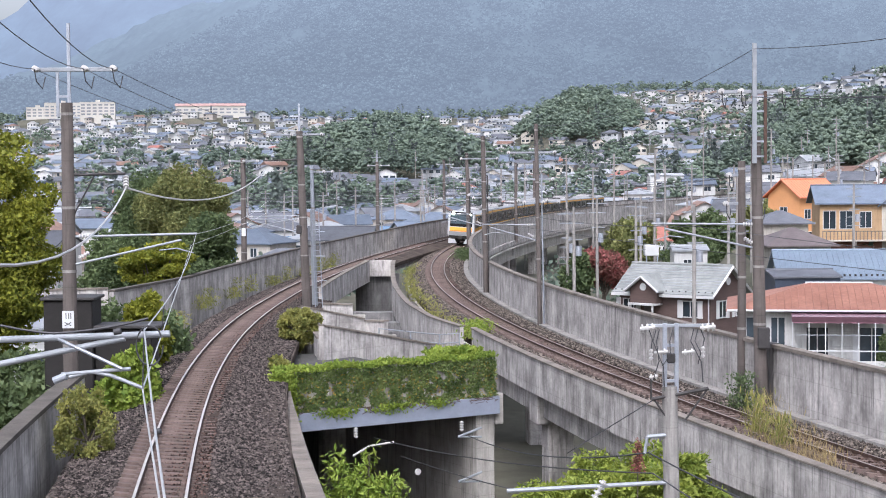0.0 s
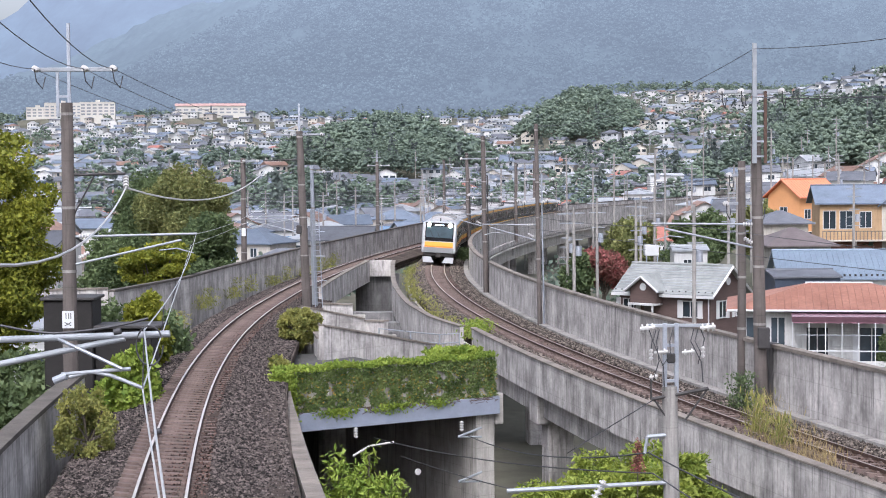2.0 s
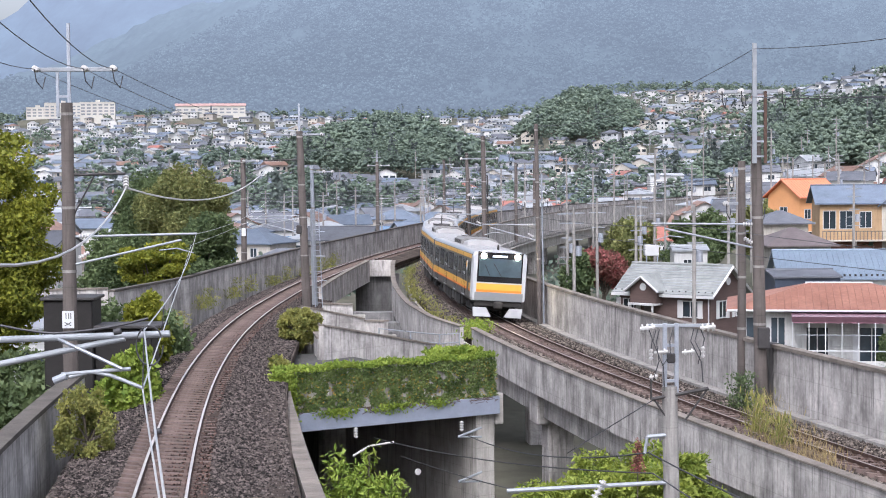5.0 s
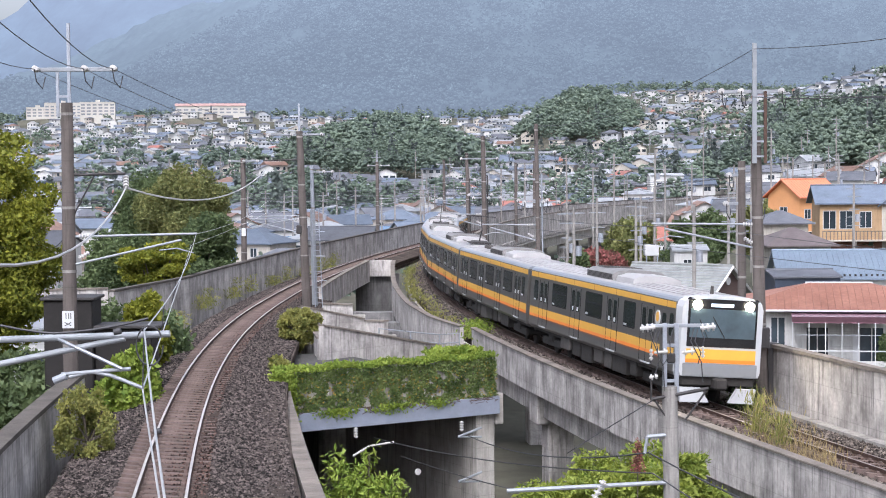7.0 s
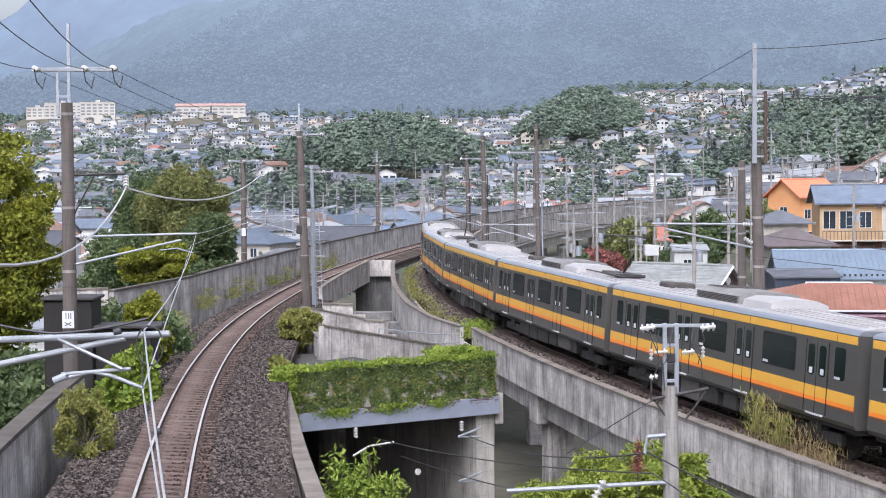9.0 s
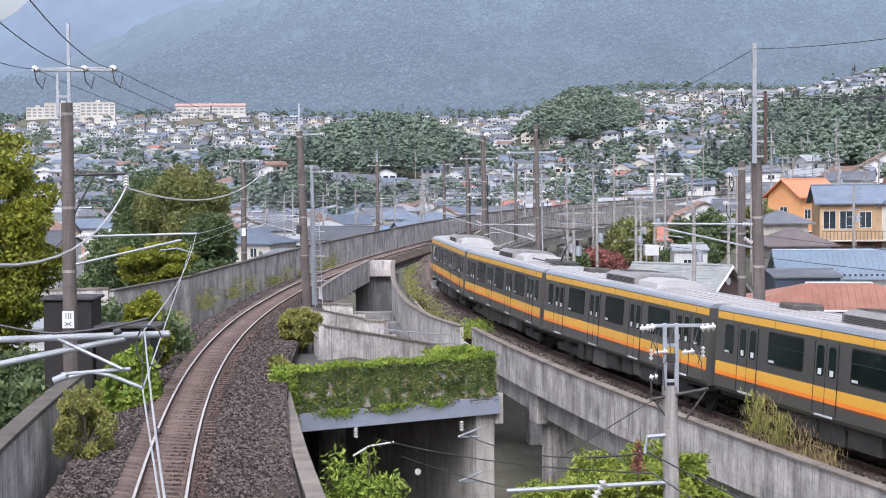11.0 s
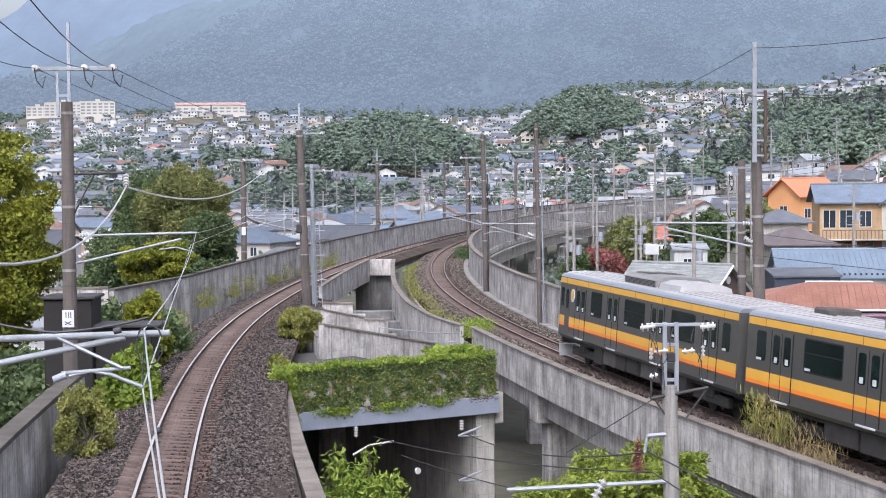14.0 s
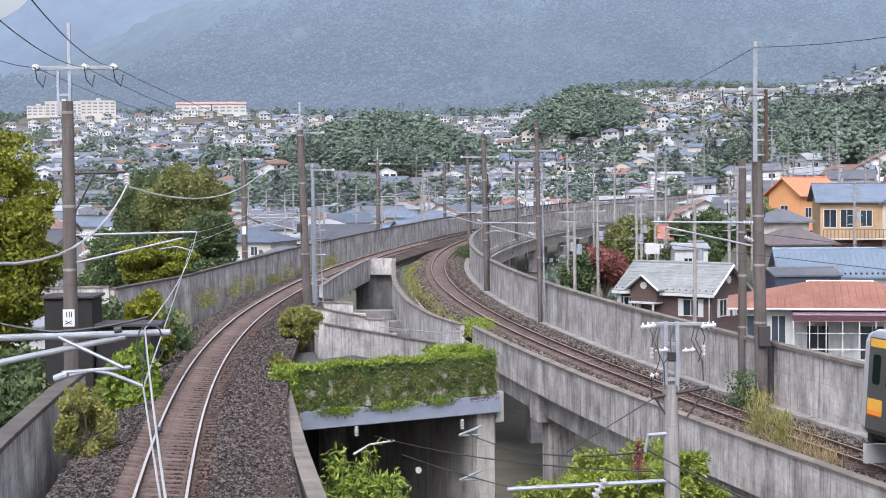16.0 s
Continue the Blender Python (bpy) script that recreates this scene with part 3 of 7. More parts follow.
M_BRN = mat("dark_red_band", (0.16, 0.05, 0.03), 0.4, var=0.05, scale=1, fine=5, bump=0.0, spec=0.5)
M_WIN = mat("tinted_window_glass", (0.007, 0.013, 0.013), 0.16, 0.0, var=0.6, scale=0.9, fine=3, bump=0, spec=0.12)
M_RUBBER = mat("black_rubber", (0.015, 0.015, 0.016), 0.8, var=0.2, bump=0.1)
M_UNDER = mat("dusty_underframe", (0.032, 0.029, 0.027), 0.85, var=0.35, scale=2, fine=20, bump=0.3)
M_UNDER_G = mat("grey_equipment_box", (0.07, 0.064, 0.06), 0.8, var=0.3, scale=2, fine=15, bump=0.2)
M_FACE = mat("white_face_panel", (0.40, 0.405, 0.415), 0.35, var=0.04, scale=1, fine=6, bump=0, spec=0.5)
M_FACEG = mat("grey_face_panel", (0.215, 0.22, 0.225), 0.4, 0.2, var=0.06, scale=1, fine=6, bump=0, spec=0.5)
M_BLACK = mat("black_gloss_panel", (0.012, 0.012, 0.014), 0.12, var=0.1, bump=0, spec=0.7)
# bluish base colour stands in for sky reflected in the glass
M_SHIELD = mat("windscreen_glass", (0.06, 0.085, 0.10), 0.06, var=0.2, scale=0.5, fine=2, bump=0, spec=0.9)
M_STICK = mat("white_sticker", (0.5, 0.51, 0.52), 0.5, var=0.05, bump=0)
M_LAMP = glow("headlamp_glow", (1.0, 0.86, 0.55), 300.0)
M_DISPLAY = glow("display_glow", (0.8, 0.9, 1.0), 0.9)
HALF = 9.72


def prism(prof, y0, y1):
    """Cross-section (x, z) pulled along y."""
    bm = bmesh.new()
    a = [bm.verts.new((x, y0, z)) for x, z in prof]
    b = [bm.verts.new((x, y1, z)) for x, z in prof]
    n = len(prof)
    for i in range(n):
        bm.faces.new((a[i], a[(i + 1) % n], b[(i + 1) % n], b[i]))
    bm.faces.new(a[::-1])
    bm.faces.new(b)
    return bm


def train_car(kind, label):
    """kind: 'lead', 'tail', 'mid', 'pan'. Local +y is towards the train's front; z = 0 on the rails."""
    car = empty("train_car", label, "train car", group="train cars")
    cab = {"lead": 1, "tail": -1}.get(kind, 0)
    y0, y1 = -HALF + (0.25 if cab < 0 else 0), HALF - (0.25 if cab > 0 else 0)
    side = [(-1.40, 1.0), (1.40, 1.0), (1.475, 1.12), (1.475, 3.42), (-1.475, 3.42), (-1.475, 1.12)]
    part("body", prism(side, y0, y1), M_SIDE, car)
    arc = [(1.475, 3.423), (1.43, 3.50), (1.33, 3.56)]
    part("roof_edge", prism(arc + [(-x, z) for x, z in arc[::-1]], y0, y1), M_ROOFEDGE, car)
    top = [(1.30, 3.563), (1.0, 3.62), (0.5, 3.665), (0, 3.68)]
    part("roof", prism(top + [(-x, z) for x, z in top[-2::-1]], y0 + 0.03, y1 - 0.03), M_ROOF, car, "pale grey ribbed roof")
    ribs = bmesh.new()
    for k in range(-4, 5):
        if k:
            box(ribs, k * 0.26 - 0.02, y0 + 0.4, 3.6 - abs(k) * 0.012, k * 0.26 + 0.02, y1 - 0.4, 3.70 - 0.004 * k * k)
    part("roof_ribs", ribs, M_ROOF, car)
    # air conditioner
    ac = part("air_conditioner", prism([(1.05, 3.6), (1.05, 3.86), (0.85, 3.98), (0.4, 4.03), (-0.4, 4.03), (-0.85, 3.98), (-1.05, 3.86), (-1.05, 3.6)], -2.6, 0.9), M_ROOFBOX, car)
    gr = bmesh.new()
    for k in range(9):
        box(gr, -0.72, -2.4 + k * 0.17, 4.03, 0.72, -2.3 + k * 0.17, 4.045)
    for sx in (-1, 1):
        for k in range(5):
            box(gr, sx * 1.06 - 0.012, -2.45, 3.64 + k * 0.045, sx * 1.06 + 0.012, 0.75, 3.66 + k * 0.045)
    part("grille", gr, M_UNDER_G, ac, "grey louvred grille")
    part("duct_hood", prism([(0.95, 3.6), (0.9, 3.8), (0.5, 3.93), (-0.5, 3.93), (-0.9, 3.8), (-0.95, 3.6)], 0.92, 3.0), M_ROOF, car)
    if kind in ("mid", "pan"):
        part("vent_box", boxm(-0.5, -7.6, 3.6, 0.5, -6.6, 3.86, 0.06), M_UNDER_G, car)
    if kind == "pan":
        pan = part("pantograph", boxm(-0.6, 6.4, 3.72, 0.6, 7.6, 3.84, 0.02), M_DARKSTEEL, car, "raised single-arm pantograph")
        part("arm", rod(rodm((0, 6.6, 3.85), (0, 7.6, 4.5), 0.035), (0, 7.6, 4.5), (0, 6.8, 5.25), 0.03), M_DARKSTEEL, pan)
        part("collector_head", rod(rodm((-0.85, 6.65, 5.28), (0.85, 6.65, 5.28), 0.03), (-0.85, 6.95, 5.28), (0.85, 6.95, 5.28), 0.03), M_DARKSTEEL, pan)
        part("roof_gear", rod(boxm(-0.7, 4.2, 3.66, 0.2, 5.4, 3.82, 0.03), (0.6, 3.4, 3.78), (0.6, 8.8, 3.78), 0.03), M_UNDER_G, car)
    doors = [-7.41, -2.47, 2.47, 7.41]
    if cab:
        doors = [cab * v for v in (-7.41, -2.47, 2.47, 6.55)]
    for sx in (-1, 1):
        x = sx * 1.475

        def plate(ya, yb, za, zb, out, thick=0.02):
            return boxm(min(x - sx * 0.005, x + sx * out), ya, za, max(x - sx * 0.005, x + sx * out), yb, zb)

        def rplate(ya, yb, za, zb, out, r=0.1):
            """Plate with rounded corners on the car side."""
            bm = bmesh.new()
            ring_ = []
            for cy, cz, q in ((yb - r, zb - r, 0), (ya + r, zb - r, 1), (ya + r, za + r, 2), (yb - r, za + r, 3)):
                for k_ in range(5):
                    a_ = (q + k_ / 4) * math.pi / 2
                    ring_.append((cy + r * math.cos(a_), cz + r * math.sin(a_)))
            lo_ = [bm.verts.new((x - sx * 0.005, p_[0], p_[1])) for p_ in ring_]
            hi_ = [bm.verts.new((x + sx * out, p_[0], p_[1])) for p_ in ring_]
            for k_ in range(len(ring_)):
                bm.faces.new((lo_[k_], lo_[(k_ + 1) % len(ring_)], hi_[(k_ + 1) % len(ring_)], hi_[k_]))
            bm.faces.new(lo_[::-1])
            bm.faces.new(hi_)
            return bm

        e0, e1 = y0 + 0.06, y1 - 0.06
        part("yellow_stripe", plate(e0, e1, 1.59, 1.88, 0.006), M_YEL, car, "yellow waist stripe")
        part("orange_stripe", plate(e0, e1, 1.48, 1.59, 0.006), M_ORG, car, "orange waist stripe")
        part("red_stripe", plate(e0, e1, 1.43, 1.48, 0.006), M_BRN, car)
        part("upper_stripe", plate(e0, e1, 3.18, 3.39, 0.006), M_YEL, car, "yellow cantrail stripe")
        for dy in doors:
            door = part("door", plate(dy - 0.67, dy + 0.67, 1.16, 3.06, 0.012), M_SIDE, car, "brushed steel double door")
            part("stripe_patch", plate(dy - 0.66, dy + 0.66, 1.59, 1.88, 0.017), M_YEL, door)
            part("stripe_patch", plate(dy - 0.66, dy + 0.66, 1.48, 1.59, 0.017), M_ORG, door)
            part("door_seam", plate(dy - 0.012, dy + 0.012, 1.16, 3.06, 0.02), M_RUBBER, door)
            for k in (-1, 1):
                part("door_edge", plate(dy + k * 0.67 - 0.02, dy + k * 0.67 + 0.02, 1.16, 3.09, 0.018), M_RUBBER, door)
                wd = part("door_window", rplate(dy + k * 0.34 - 0.2, dy + k * 0.34 + 0.2, 2.16, 2.98, 0.02), M_WIN, door)
                part("sticker", plate(dy + k * 0.34 - 0.10, dy + k * 0.34 + 0.10, 2.20, 2.36, 0.024), M_STICK, wd, "white notice sticker")
            part("step_plate", plate(dy - 0.5, dy + 0.5, 1.10, 1.15, 0.03), M_STICK, car, "pale door step plate")
        gaps = [(a + 0.67 + 0.73, b - 0.67 - 0.73) for a, b in zip(sorted(doors), sorted(doors)[1:])]
        for a, b in gaps:
            if b - a < 1.2:
                a, b = a + 0.1, b - 0.1
            fr = part("window_frame", rplate(a - 0.05, b + 0.05, 2.13, 3.07, 0.008), M_RUBBER, car)
            part("window", rplate(a, b, 2.18, 3.03, 0.014), M_WIN, car, "dark tinted side window")
            part("sticker", plate(a + 0.05, a + 0.38, 2.19, 2.26, 0.019), M_STICK, car)
            if b - a > 1.9:
                part("window_bar", plate(a, b, 2.66, 2.69, 0.018), M_RUBBER, car)
        for end in (-1, 1):
            if end == cab:
                cd = part("cab_door", plate(cab * 8.35 - 0.32, cab * 8.35 + 0.32, 1.2, 3.06, 0.012), M_SIDE, car)
                part("cab_window", rplate(cab * 8.35 - 0.2, cab * 8.35 + 0.2, 2.2, 2.95, 0.02), M_WIN, cd)
                em = part("emblem", rodm((x, cab * 7.66, 2.74), (x + sx * 0.02, cab * 7.66, 2.74), 0.26, None, 24), M_STICK, car, "round white side emblem")
                part("emblem_arch", rodm((x + sx * 0.019, cab * 7.66, 2.78), (x + sx * 0.028, cab * 7.66, 2.78), 0.17, None, 20), M_YEL, em, "yellow disc of the emblem")
                part("quarter_window", rplate(cab * 9.05 - 0.18, cab * 9.05 + 0.18, 2.25, 3.0, 0.014), M_WIN, car)
                continue
            part("window", rplate(end * 8.75 - 0.3, end * 8.75 + 0.3, 2.18, 3.03, 0.014), M_WIN, car)
            part("sticker", plate(end * 8.75 - 0.26, end * 8.75 + 0.05, 2.19, 2.26, 0.019), M_STICK, car)
        for k in range(0, 7):
            ys = -HALF + 1.2 + k * (2 * HALF - 2.4) / 6
            part("panel_joint", plate(ys - 0.01, ys + 0.01, 3.18, 3.39, 0.01), M_BRN, car)
    # running gear
    for by in (-6.9, 6.9):
        bogie = part("bogie", boxm(-1.05, by - 1.45, 0.42, 1.05, by + 1.45, 0.62, 0.03), M_UNDER, car)
        sf = bmesh.new()
        for sx in (-1, 1):
            box(sf, sx * 1.05 - 0.1, by - 1.5, 0.38, sx * 1.05 + 0.1, by + 1.5, 0.7, 0.04)
            box(sf, sx * 1.05 - 0.16, by - 0.35, 0.55, sx * 1.05 + 0.16, by + 0.35, 0.98, 0.05)
        part("side_frame", sf, M_UNDER, bogie)
        for ay in (-1.05, 1.05):
            for sx in (-1, 1):
                wheel = part("wheel", rodm((sx * 0.50, by + ay, 0.43), (sx * 0.63, by + ay, 0.43), 0.43, 0.43, 24), M_UNDER, bogie)
    rg = np.random.default_rng({"lead": 1, "tail": 2, "mid": 3, "pan": 4}[kind])
    yb = -5.0
    while yb < 4.6:
        ln = rg.uniform(0.7, 1.9)
        part("equipment_box", boxm(-1.3, yb, rg.uniform(0.32, 0.5), 1.3, min(yb + ln, 5.1), 0.997, 0.03), M_UNDER_G if rg.random() < 0.4 else M_UNDER, car)
        yb += ln + rg.uniform(0.12, 0.5)
    part("underframe", boxm(-1.25, y0 + 0.1, 0.86, 1.25, y1 - 0.1, 0.998), M_UNDER, car)
    for end in (-1, 1):
        if end != cab:
            ye = end * HALF
            part("gangway", boxm(-0.55, min(ye, ye + end * 0.26), 1.05, 0.55, max(ye, ye + end * 0.26), 3.15, 0.05), M_RUBBER, car)
    if cab:
        s = cab
        f = s * (HALF - 0.25)

        def slab_y(xa, za, xb, zb, ya, yb, bev=0.0):
            return boxm(xa, min(f + s * ya, f + s * yb), za, xb, max(f + s * ya, f + s * yb), zb, bev)

        def shell(prof, ya, yb, inset):
            bm = bmesh.new()
            a = [bm.verts.new((x, f + s * ya, z)) for x, z in prof]
            cz = 2.3
            b = [bm.verts.new((x * (1 - inset), f + s * yb, cz + (z - cz) * (1 - inset * 0.5))) for x, z in prof]
            n = len(prof)
            for i in range(n):
                bm.faces.new((a[i], a[(i + 1) % n], b[(i + 1) % n], b[i]))
            bm.faces.new(a)
            bm.faces.new(b)
            return bm

        outline = [(-1.42, 1.0), (1.42, 1.0), (1.478, 1.15), (1.478, 3.3), (1.40, 3.5), (1.15, 3.62), (0.5, 3.69), (-0.5, 3.69), (-1.15, 3.62),
                   (-1.40, 3.5), (-1.478, 3.3), (-1.478, 1.15)]
        nose = part("face_surround", shell(outline, -0.01, 0.36, 0.06), M_FACE, car, "white cab front surround")
        part("black_front", slab_y(-1.23, 1.96, 1.23, 3.60, 0.30, 0.375, 0.05), M_BLACK, nose, "glossy black front panel")
        part("windscreen", slab_y(-1.12, 2.30, 1.12, 3.24, 0.37, 0.385), M_SHIELD, nose, "large tinted windscreen with sky reflection in its colour")
        part("wiper", rod(rodm((-0.1, f + s * 0.40, 2.30), (0.35, f + s * 0.40, 3.0), 0.014), (0.5, f + s * 0.40, 2.3), (0.8, f + s * 0.40, 2.9), 0.014), M_RUBBER, nose)
        part("front_yellow", slab_y(-1.2, 1.60, 1.2, 1.93, 0.345, 0.378), M_YEL, nose, "yellow front band")
        part("front_orange", slab_y(-1.2, 1.48, 1.2, 1.60, 0.345, 0.378), M_ORG, nose, "orange front band")
        part("front_lower", slab_y(-1.3, 1.02, 1.3, 1.475, 0.33, 0.372, 0.03), M_FACEG, nose, "grey lower front panel")
        part("destination_display", slab_y(-0.35, 3.32, 0.42, 3.42, 0.37, 0.382), M_DISPLAY if s > 0 else M_BLACK, nose)
        for sx in (-1, 1):
            lampm = M_LAMP if s > 0 else M_BLACK
            part("headlight", rodm((sx * 0.9, f + s * 0.36, 3.37), (sx * 0.9, f + s * 0.41, 3.37), 0.14, 0.145, 16), lampm, nose, "round headlight")
            pl = bmesh.new()
            vs = [(sx * 1.32, 0.3, 0.66), (sx * 0.62, 0.42, 0.66), (sx * 0.34, 0.46, 0.2), (sx * 1.27, 0.32, 0.17)]
            fr_ = [pl.verts.new((x, f + s * (yy), z)) for x, yy, z in vs]
            bk_ = [pl.verts.new((x, f + s * (yy - 0.15), z)) for x, yy, z in vs]
            for i in range(4):
                pl.faces.new((fr_[i], fr_[(i + 1) % 4], bk_[(i + 1) % 4], bk_[i]))
            pl.faces.new(fr_)
            pl.faces.new(bk_[::-1])
            part("skirt", pl, M_FACE, nose, "white snow-plough skirt")
        part("coupler", slab_y(-0.22, 0.62, 0.22, 1.0, 0.1, 0.62, 0.06), M_UNDER, nose, "dark coupler")
        part("buffer_beam", slab_y(-1.25, 0.72, 1.25, 1.0, 0.0, 0.25, 0.03), M_UNDER, nose)
        part("antenna", rodm((0, f - s * 0.8, 3.66), (0, f - s * 0.8, 3.95), 0.07, 0.05), M_UNDER_G, car)
    return car


LEAD = train_car("lead", "steel commuter train leading car with lit headlights")
CARS = [LEAD, train_car("mid", "steel commuter train car with yellow and orange stripes")]
CARS.append(train_car("pan", "steel commuter train car with a raised pantograph"))
CARS.append(copy_thing(CARS[1], Matrix()))
CARS.append(copy_thing(CARS[2], Matrix()))
CARS.append(train_car("tail", "steel commuter train tail car with unlit cab"))

# distance along the right-hand line, measured from abreast of the camera
Y_TAB = np.arange(-160.0, 500.0, 0.5)
X_TAB = np.array([plan_x(R_POLY, y) for y in Y_TAB])
S_TAB = np.concatenate([[0], np.cumsum(np.hypot(np.diff(X_TAB), np.diff(Y_TAB)))])
S_TAB -= np.interp(0, Y_TAB, S_TAB)
FRONT = ((0, 187.0), (0.5, 176.6), (1, 167.0), (2, 148.0), (3.5, 119.4), (4.2, 106.6), (6.3, 69.2), (7, 57.3), (9, 25.7), (11.5, -12.6), (13, -33.8),
         (14.5, -54.0), (15.5, -67.7), (16, -74.5))
S_FIT = np.polyfit([a for a, _ in FRONT], [b for _, b in FRONT], 5)


def front_at(t):
    return float(np.polyval(S_FIT, t))


def car_pose(t, i):
    s = front_at(t) + 9.9 + 20.0 * i
    pts = []
    for ds_ in (-6.9, 6.9):
        y = float(np.interp(s + ds_, S_TAB, Y_TAB))
        pts.append(Vector((plan_x(R_POLY, y), y, 0)))
    d = (pts[0] - pts[1]).normalized()
    c = (pts[0] + pts[1]) / 2
    return Matrix.Translation(c) @ Matrix.Rotation(math.atan2(-d.x, d.y), 4, "Z") @ Matrix.Rotation(radians(-4.0), 4, "Y")


def motions():
    for i, car in enumerate(CARS):
        walk(car, [(k * 0.5, car_pose(k * 0.5, i)) for k in range(33)])

# ---------------- poles and overhead line ----------------


def insulator(bm, a, b, r=0.07, n=4):
    a, b = Vector(a), Vector(b)
    rod(bm, a, b, r * 0.45, r * 0.45, 8)
    for i in range(n):
        p = a.lerp(b, (i + 0.5) / n)
        d = (b - a).normalized() * 0.02
        rod(bm, p - d, p + d, r, r, 10)
    return bm


def line_pole(base, top, r0, r1, material, label, group="catenary poles", lean=(0, 0)):
    p = empty("catenary_pole", label, "pole", base, group=group)
    h = top - base[2]
    part("shaft", rodm((0, 0, 0), (lean[0], lean[1], h), r0, r1, 16), material, p, smooth=False)
    for k in (0.35, 0.55, 0.72, 0.97):
        part("band", rodm((lean[0] * k, lean[1] * k, h * k - 0.04), (lean[0] * k, lean[1] * k, h * k + 0.04), r0 + (r1 - r0) * k + 0.012, None, 16), M_POLE_L, p)
    return p


def bracket(p, z, reach, side=1, z2=None, r=0.035):
    """Tubular cantilever: top tube, diagonal stay, steady arm, insulators."""
    part("top_tube", rodm((0, 0, z), (side * reach, 0, z + 0.06), r), M_WHITE_STEEL, p)
    part("stay_tube", rodm((0, 0, z - 0.85), (side * (reach - 0.45), 0, z - 0.12), r), M_WHITE_STEEL, p)
    part("insulator", insulator(bmesh.new(), (side * 0.3, 0, z), (side * 0.65, 0, z + 0.01)), M_PORCELAIN, p)
    part("insulator", insulator(bmesh.new(), (side * 0.3, 0, z - 0.63), (side * 0.6, 0, z - 0.46)), M_PORCELAIN, p)
    arm = tube(bmesh.new(), [(side * (reach - 1.1), 0, z - 0.42), (side * (reach - 0.6), 0, z - 0.36), (side * (reach - 0.1), 0, z - 0.5)], 0.02)
    part("steady_arm", arm, M_WHITE_STEEL, p)


def crossarm(p, x0, x1, z, ins, r=0.06, y=0.0, drops=True):
    a = part("crossarm", boxm(x0, y - r, z - r, x1, y + r, z + r, 0.01), M_WHITE_STEEL, p)
    for x in ins:
        part("insulator", insulator(bmesh.new(), (x, y - 0.08, z + 0.0), (x, y - 0.42, z + 0.02), 0.09), M_PORCELAIN, a)
        if drops:
            part("jumper", tube(bmesh.new(), [(x, y - 0.42, z), (x + 0.03, y - 0.3, z - 0.35), (x + 0.16, y - 0.1, z - 0.55), (x + 0.22, y, z - 0.2)], 0.018), M_WIRE, a)


# tall pole by the near retaining wall
p = line_pole((-10.93, 50.0, -1.0), 9.9, 0.24, 0.17, M_POLE, "tall weathered concrete catenary pole with steel top frame", lean=(0.03, 0))
part("top_post", boxm(0.06, -0.04, 10.3, 0.15, 0.04, 13.2), M_GALV, p)
part("top_post", boxm(-0.27, -0.04, 10.5, -0.19, 0.04, 11.85), M_GALV, p)
part("post_tie", boxm(-0.27, -0.03, 11.05, 0.14, 0.03, 11.12), M_GALV, p)
crossarm(p, -0.85, 1.52, 11.86, (-0.8, 0.62, 1.45))
bracket(p, 7.0, 3.75)
part("strut", rodm((0, 0, 8.8), (1.7, 0, 8.83), 0.04), M_DARKSTEEL, p)
part("strut", rodm((0, 0, 7.3), (0.8, 0, 8.8), 0.025), M_DARKSTEEL, p)
sg = part("sign", boxm(-0.16, -0.27, 4.35, 0.18, -0.245, 4.85), M_STICK, p, "white plate with dark mark")
mk = bmesh.new()
for x in (-0.06, 0.02, 0.08):
    box(mk, x, -0.28, 4.62, x + 0.025, -0.271, 4.79)
rod(mk, (-0.09, -0.276, 4.42), (0.10, -0.276, 4.52), 0.012)
rod(mk, (-0.09, -0.276, 4.52), (0.10, -0.276, 4.42), 0.012)
part("sign_mark", mk, M_DARKSTEEL, sg)
part("tag", boxm(0.05, -0.27, 3.75, 0.14, -0.245, 3.85), M_STICK, p)

# dark equipment cabinets behind that pole
M_SHELTER = mat("black_brown_shelter_paint", (0.016, 0.014, 0.0135), 0.7, var=0.3, scale=2, fine=20, bump=0.15)
cab_ = empty("equipment_shelter", "dark brown steel equipment shelter behind the wall", "cabinet", (-12.2, 56.0, -6.5))
part("body", boxm(-0.9, 0, 0, 0.7, 1.5, 10.2, 0.04), M_SHELTER, cab_)
part("lid", boxm(-1.0, -0.1, 10.203, 0.8, 1.6, 10.3, 0.02), M_DARKSTEEL, cab_)
part("side_body", boxm(0.72, 0.2, 0, 2.6, 1.5, 9.25, 0.04), M_SHELTER, cab_)
part("side_lid", boxm(0.72, 0.0, 9.253, 2.9, 1.6, 9.36, 0.02), M_DARKSTEEL, cab_)

# pole between the tracks with ladder and pipe
p = line_pole((-7.72, 97.0, -0.6), 10.2, 0.26, 0.19, M_POLE, "dark concrete catenary pole between the tracks", lean=(-0.33, 0))
part("top_post", boxm(-0.39, -0.04, 10.75, -0.29, 0.04, 12.35), M_GALV, p)
crossarm(p, -2.1, 1.1, 10.6, (-2.0, -0.75, 0.95))
bracket(p, 5.8, 3.2, -1)
part("strut", rodm((-0.2, 0, 9.2), (-2.4, 0, 9.15), 0.04), M_DARKSTEEL, p)
part("transformer", boxm(-0.55, -0.3, 5.0, -0.25, 0.0, 5.5, 0.05), M_DARKSTEEL, p)
p = line_pole((-7.45, 99.5, -0.6), 8.3, 0.13, 0.11, M_GALV, "slender galvanised steel pole with a side arm", lean=(-0.12, 0))
crossarm(p, -0.2, 1.2, 8.5, (0.6, 1.1), 0.05)
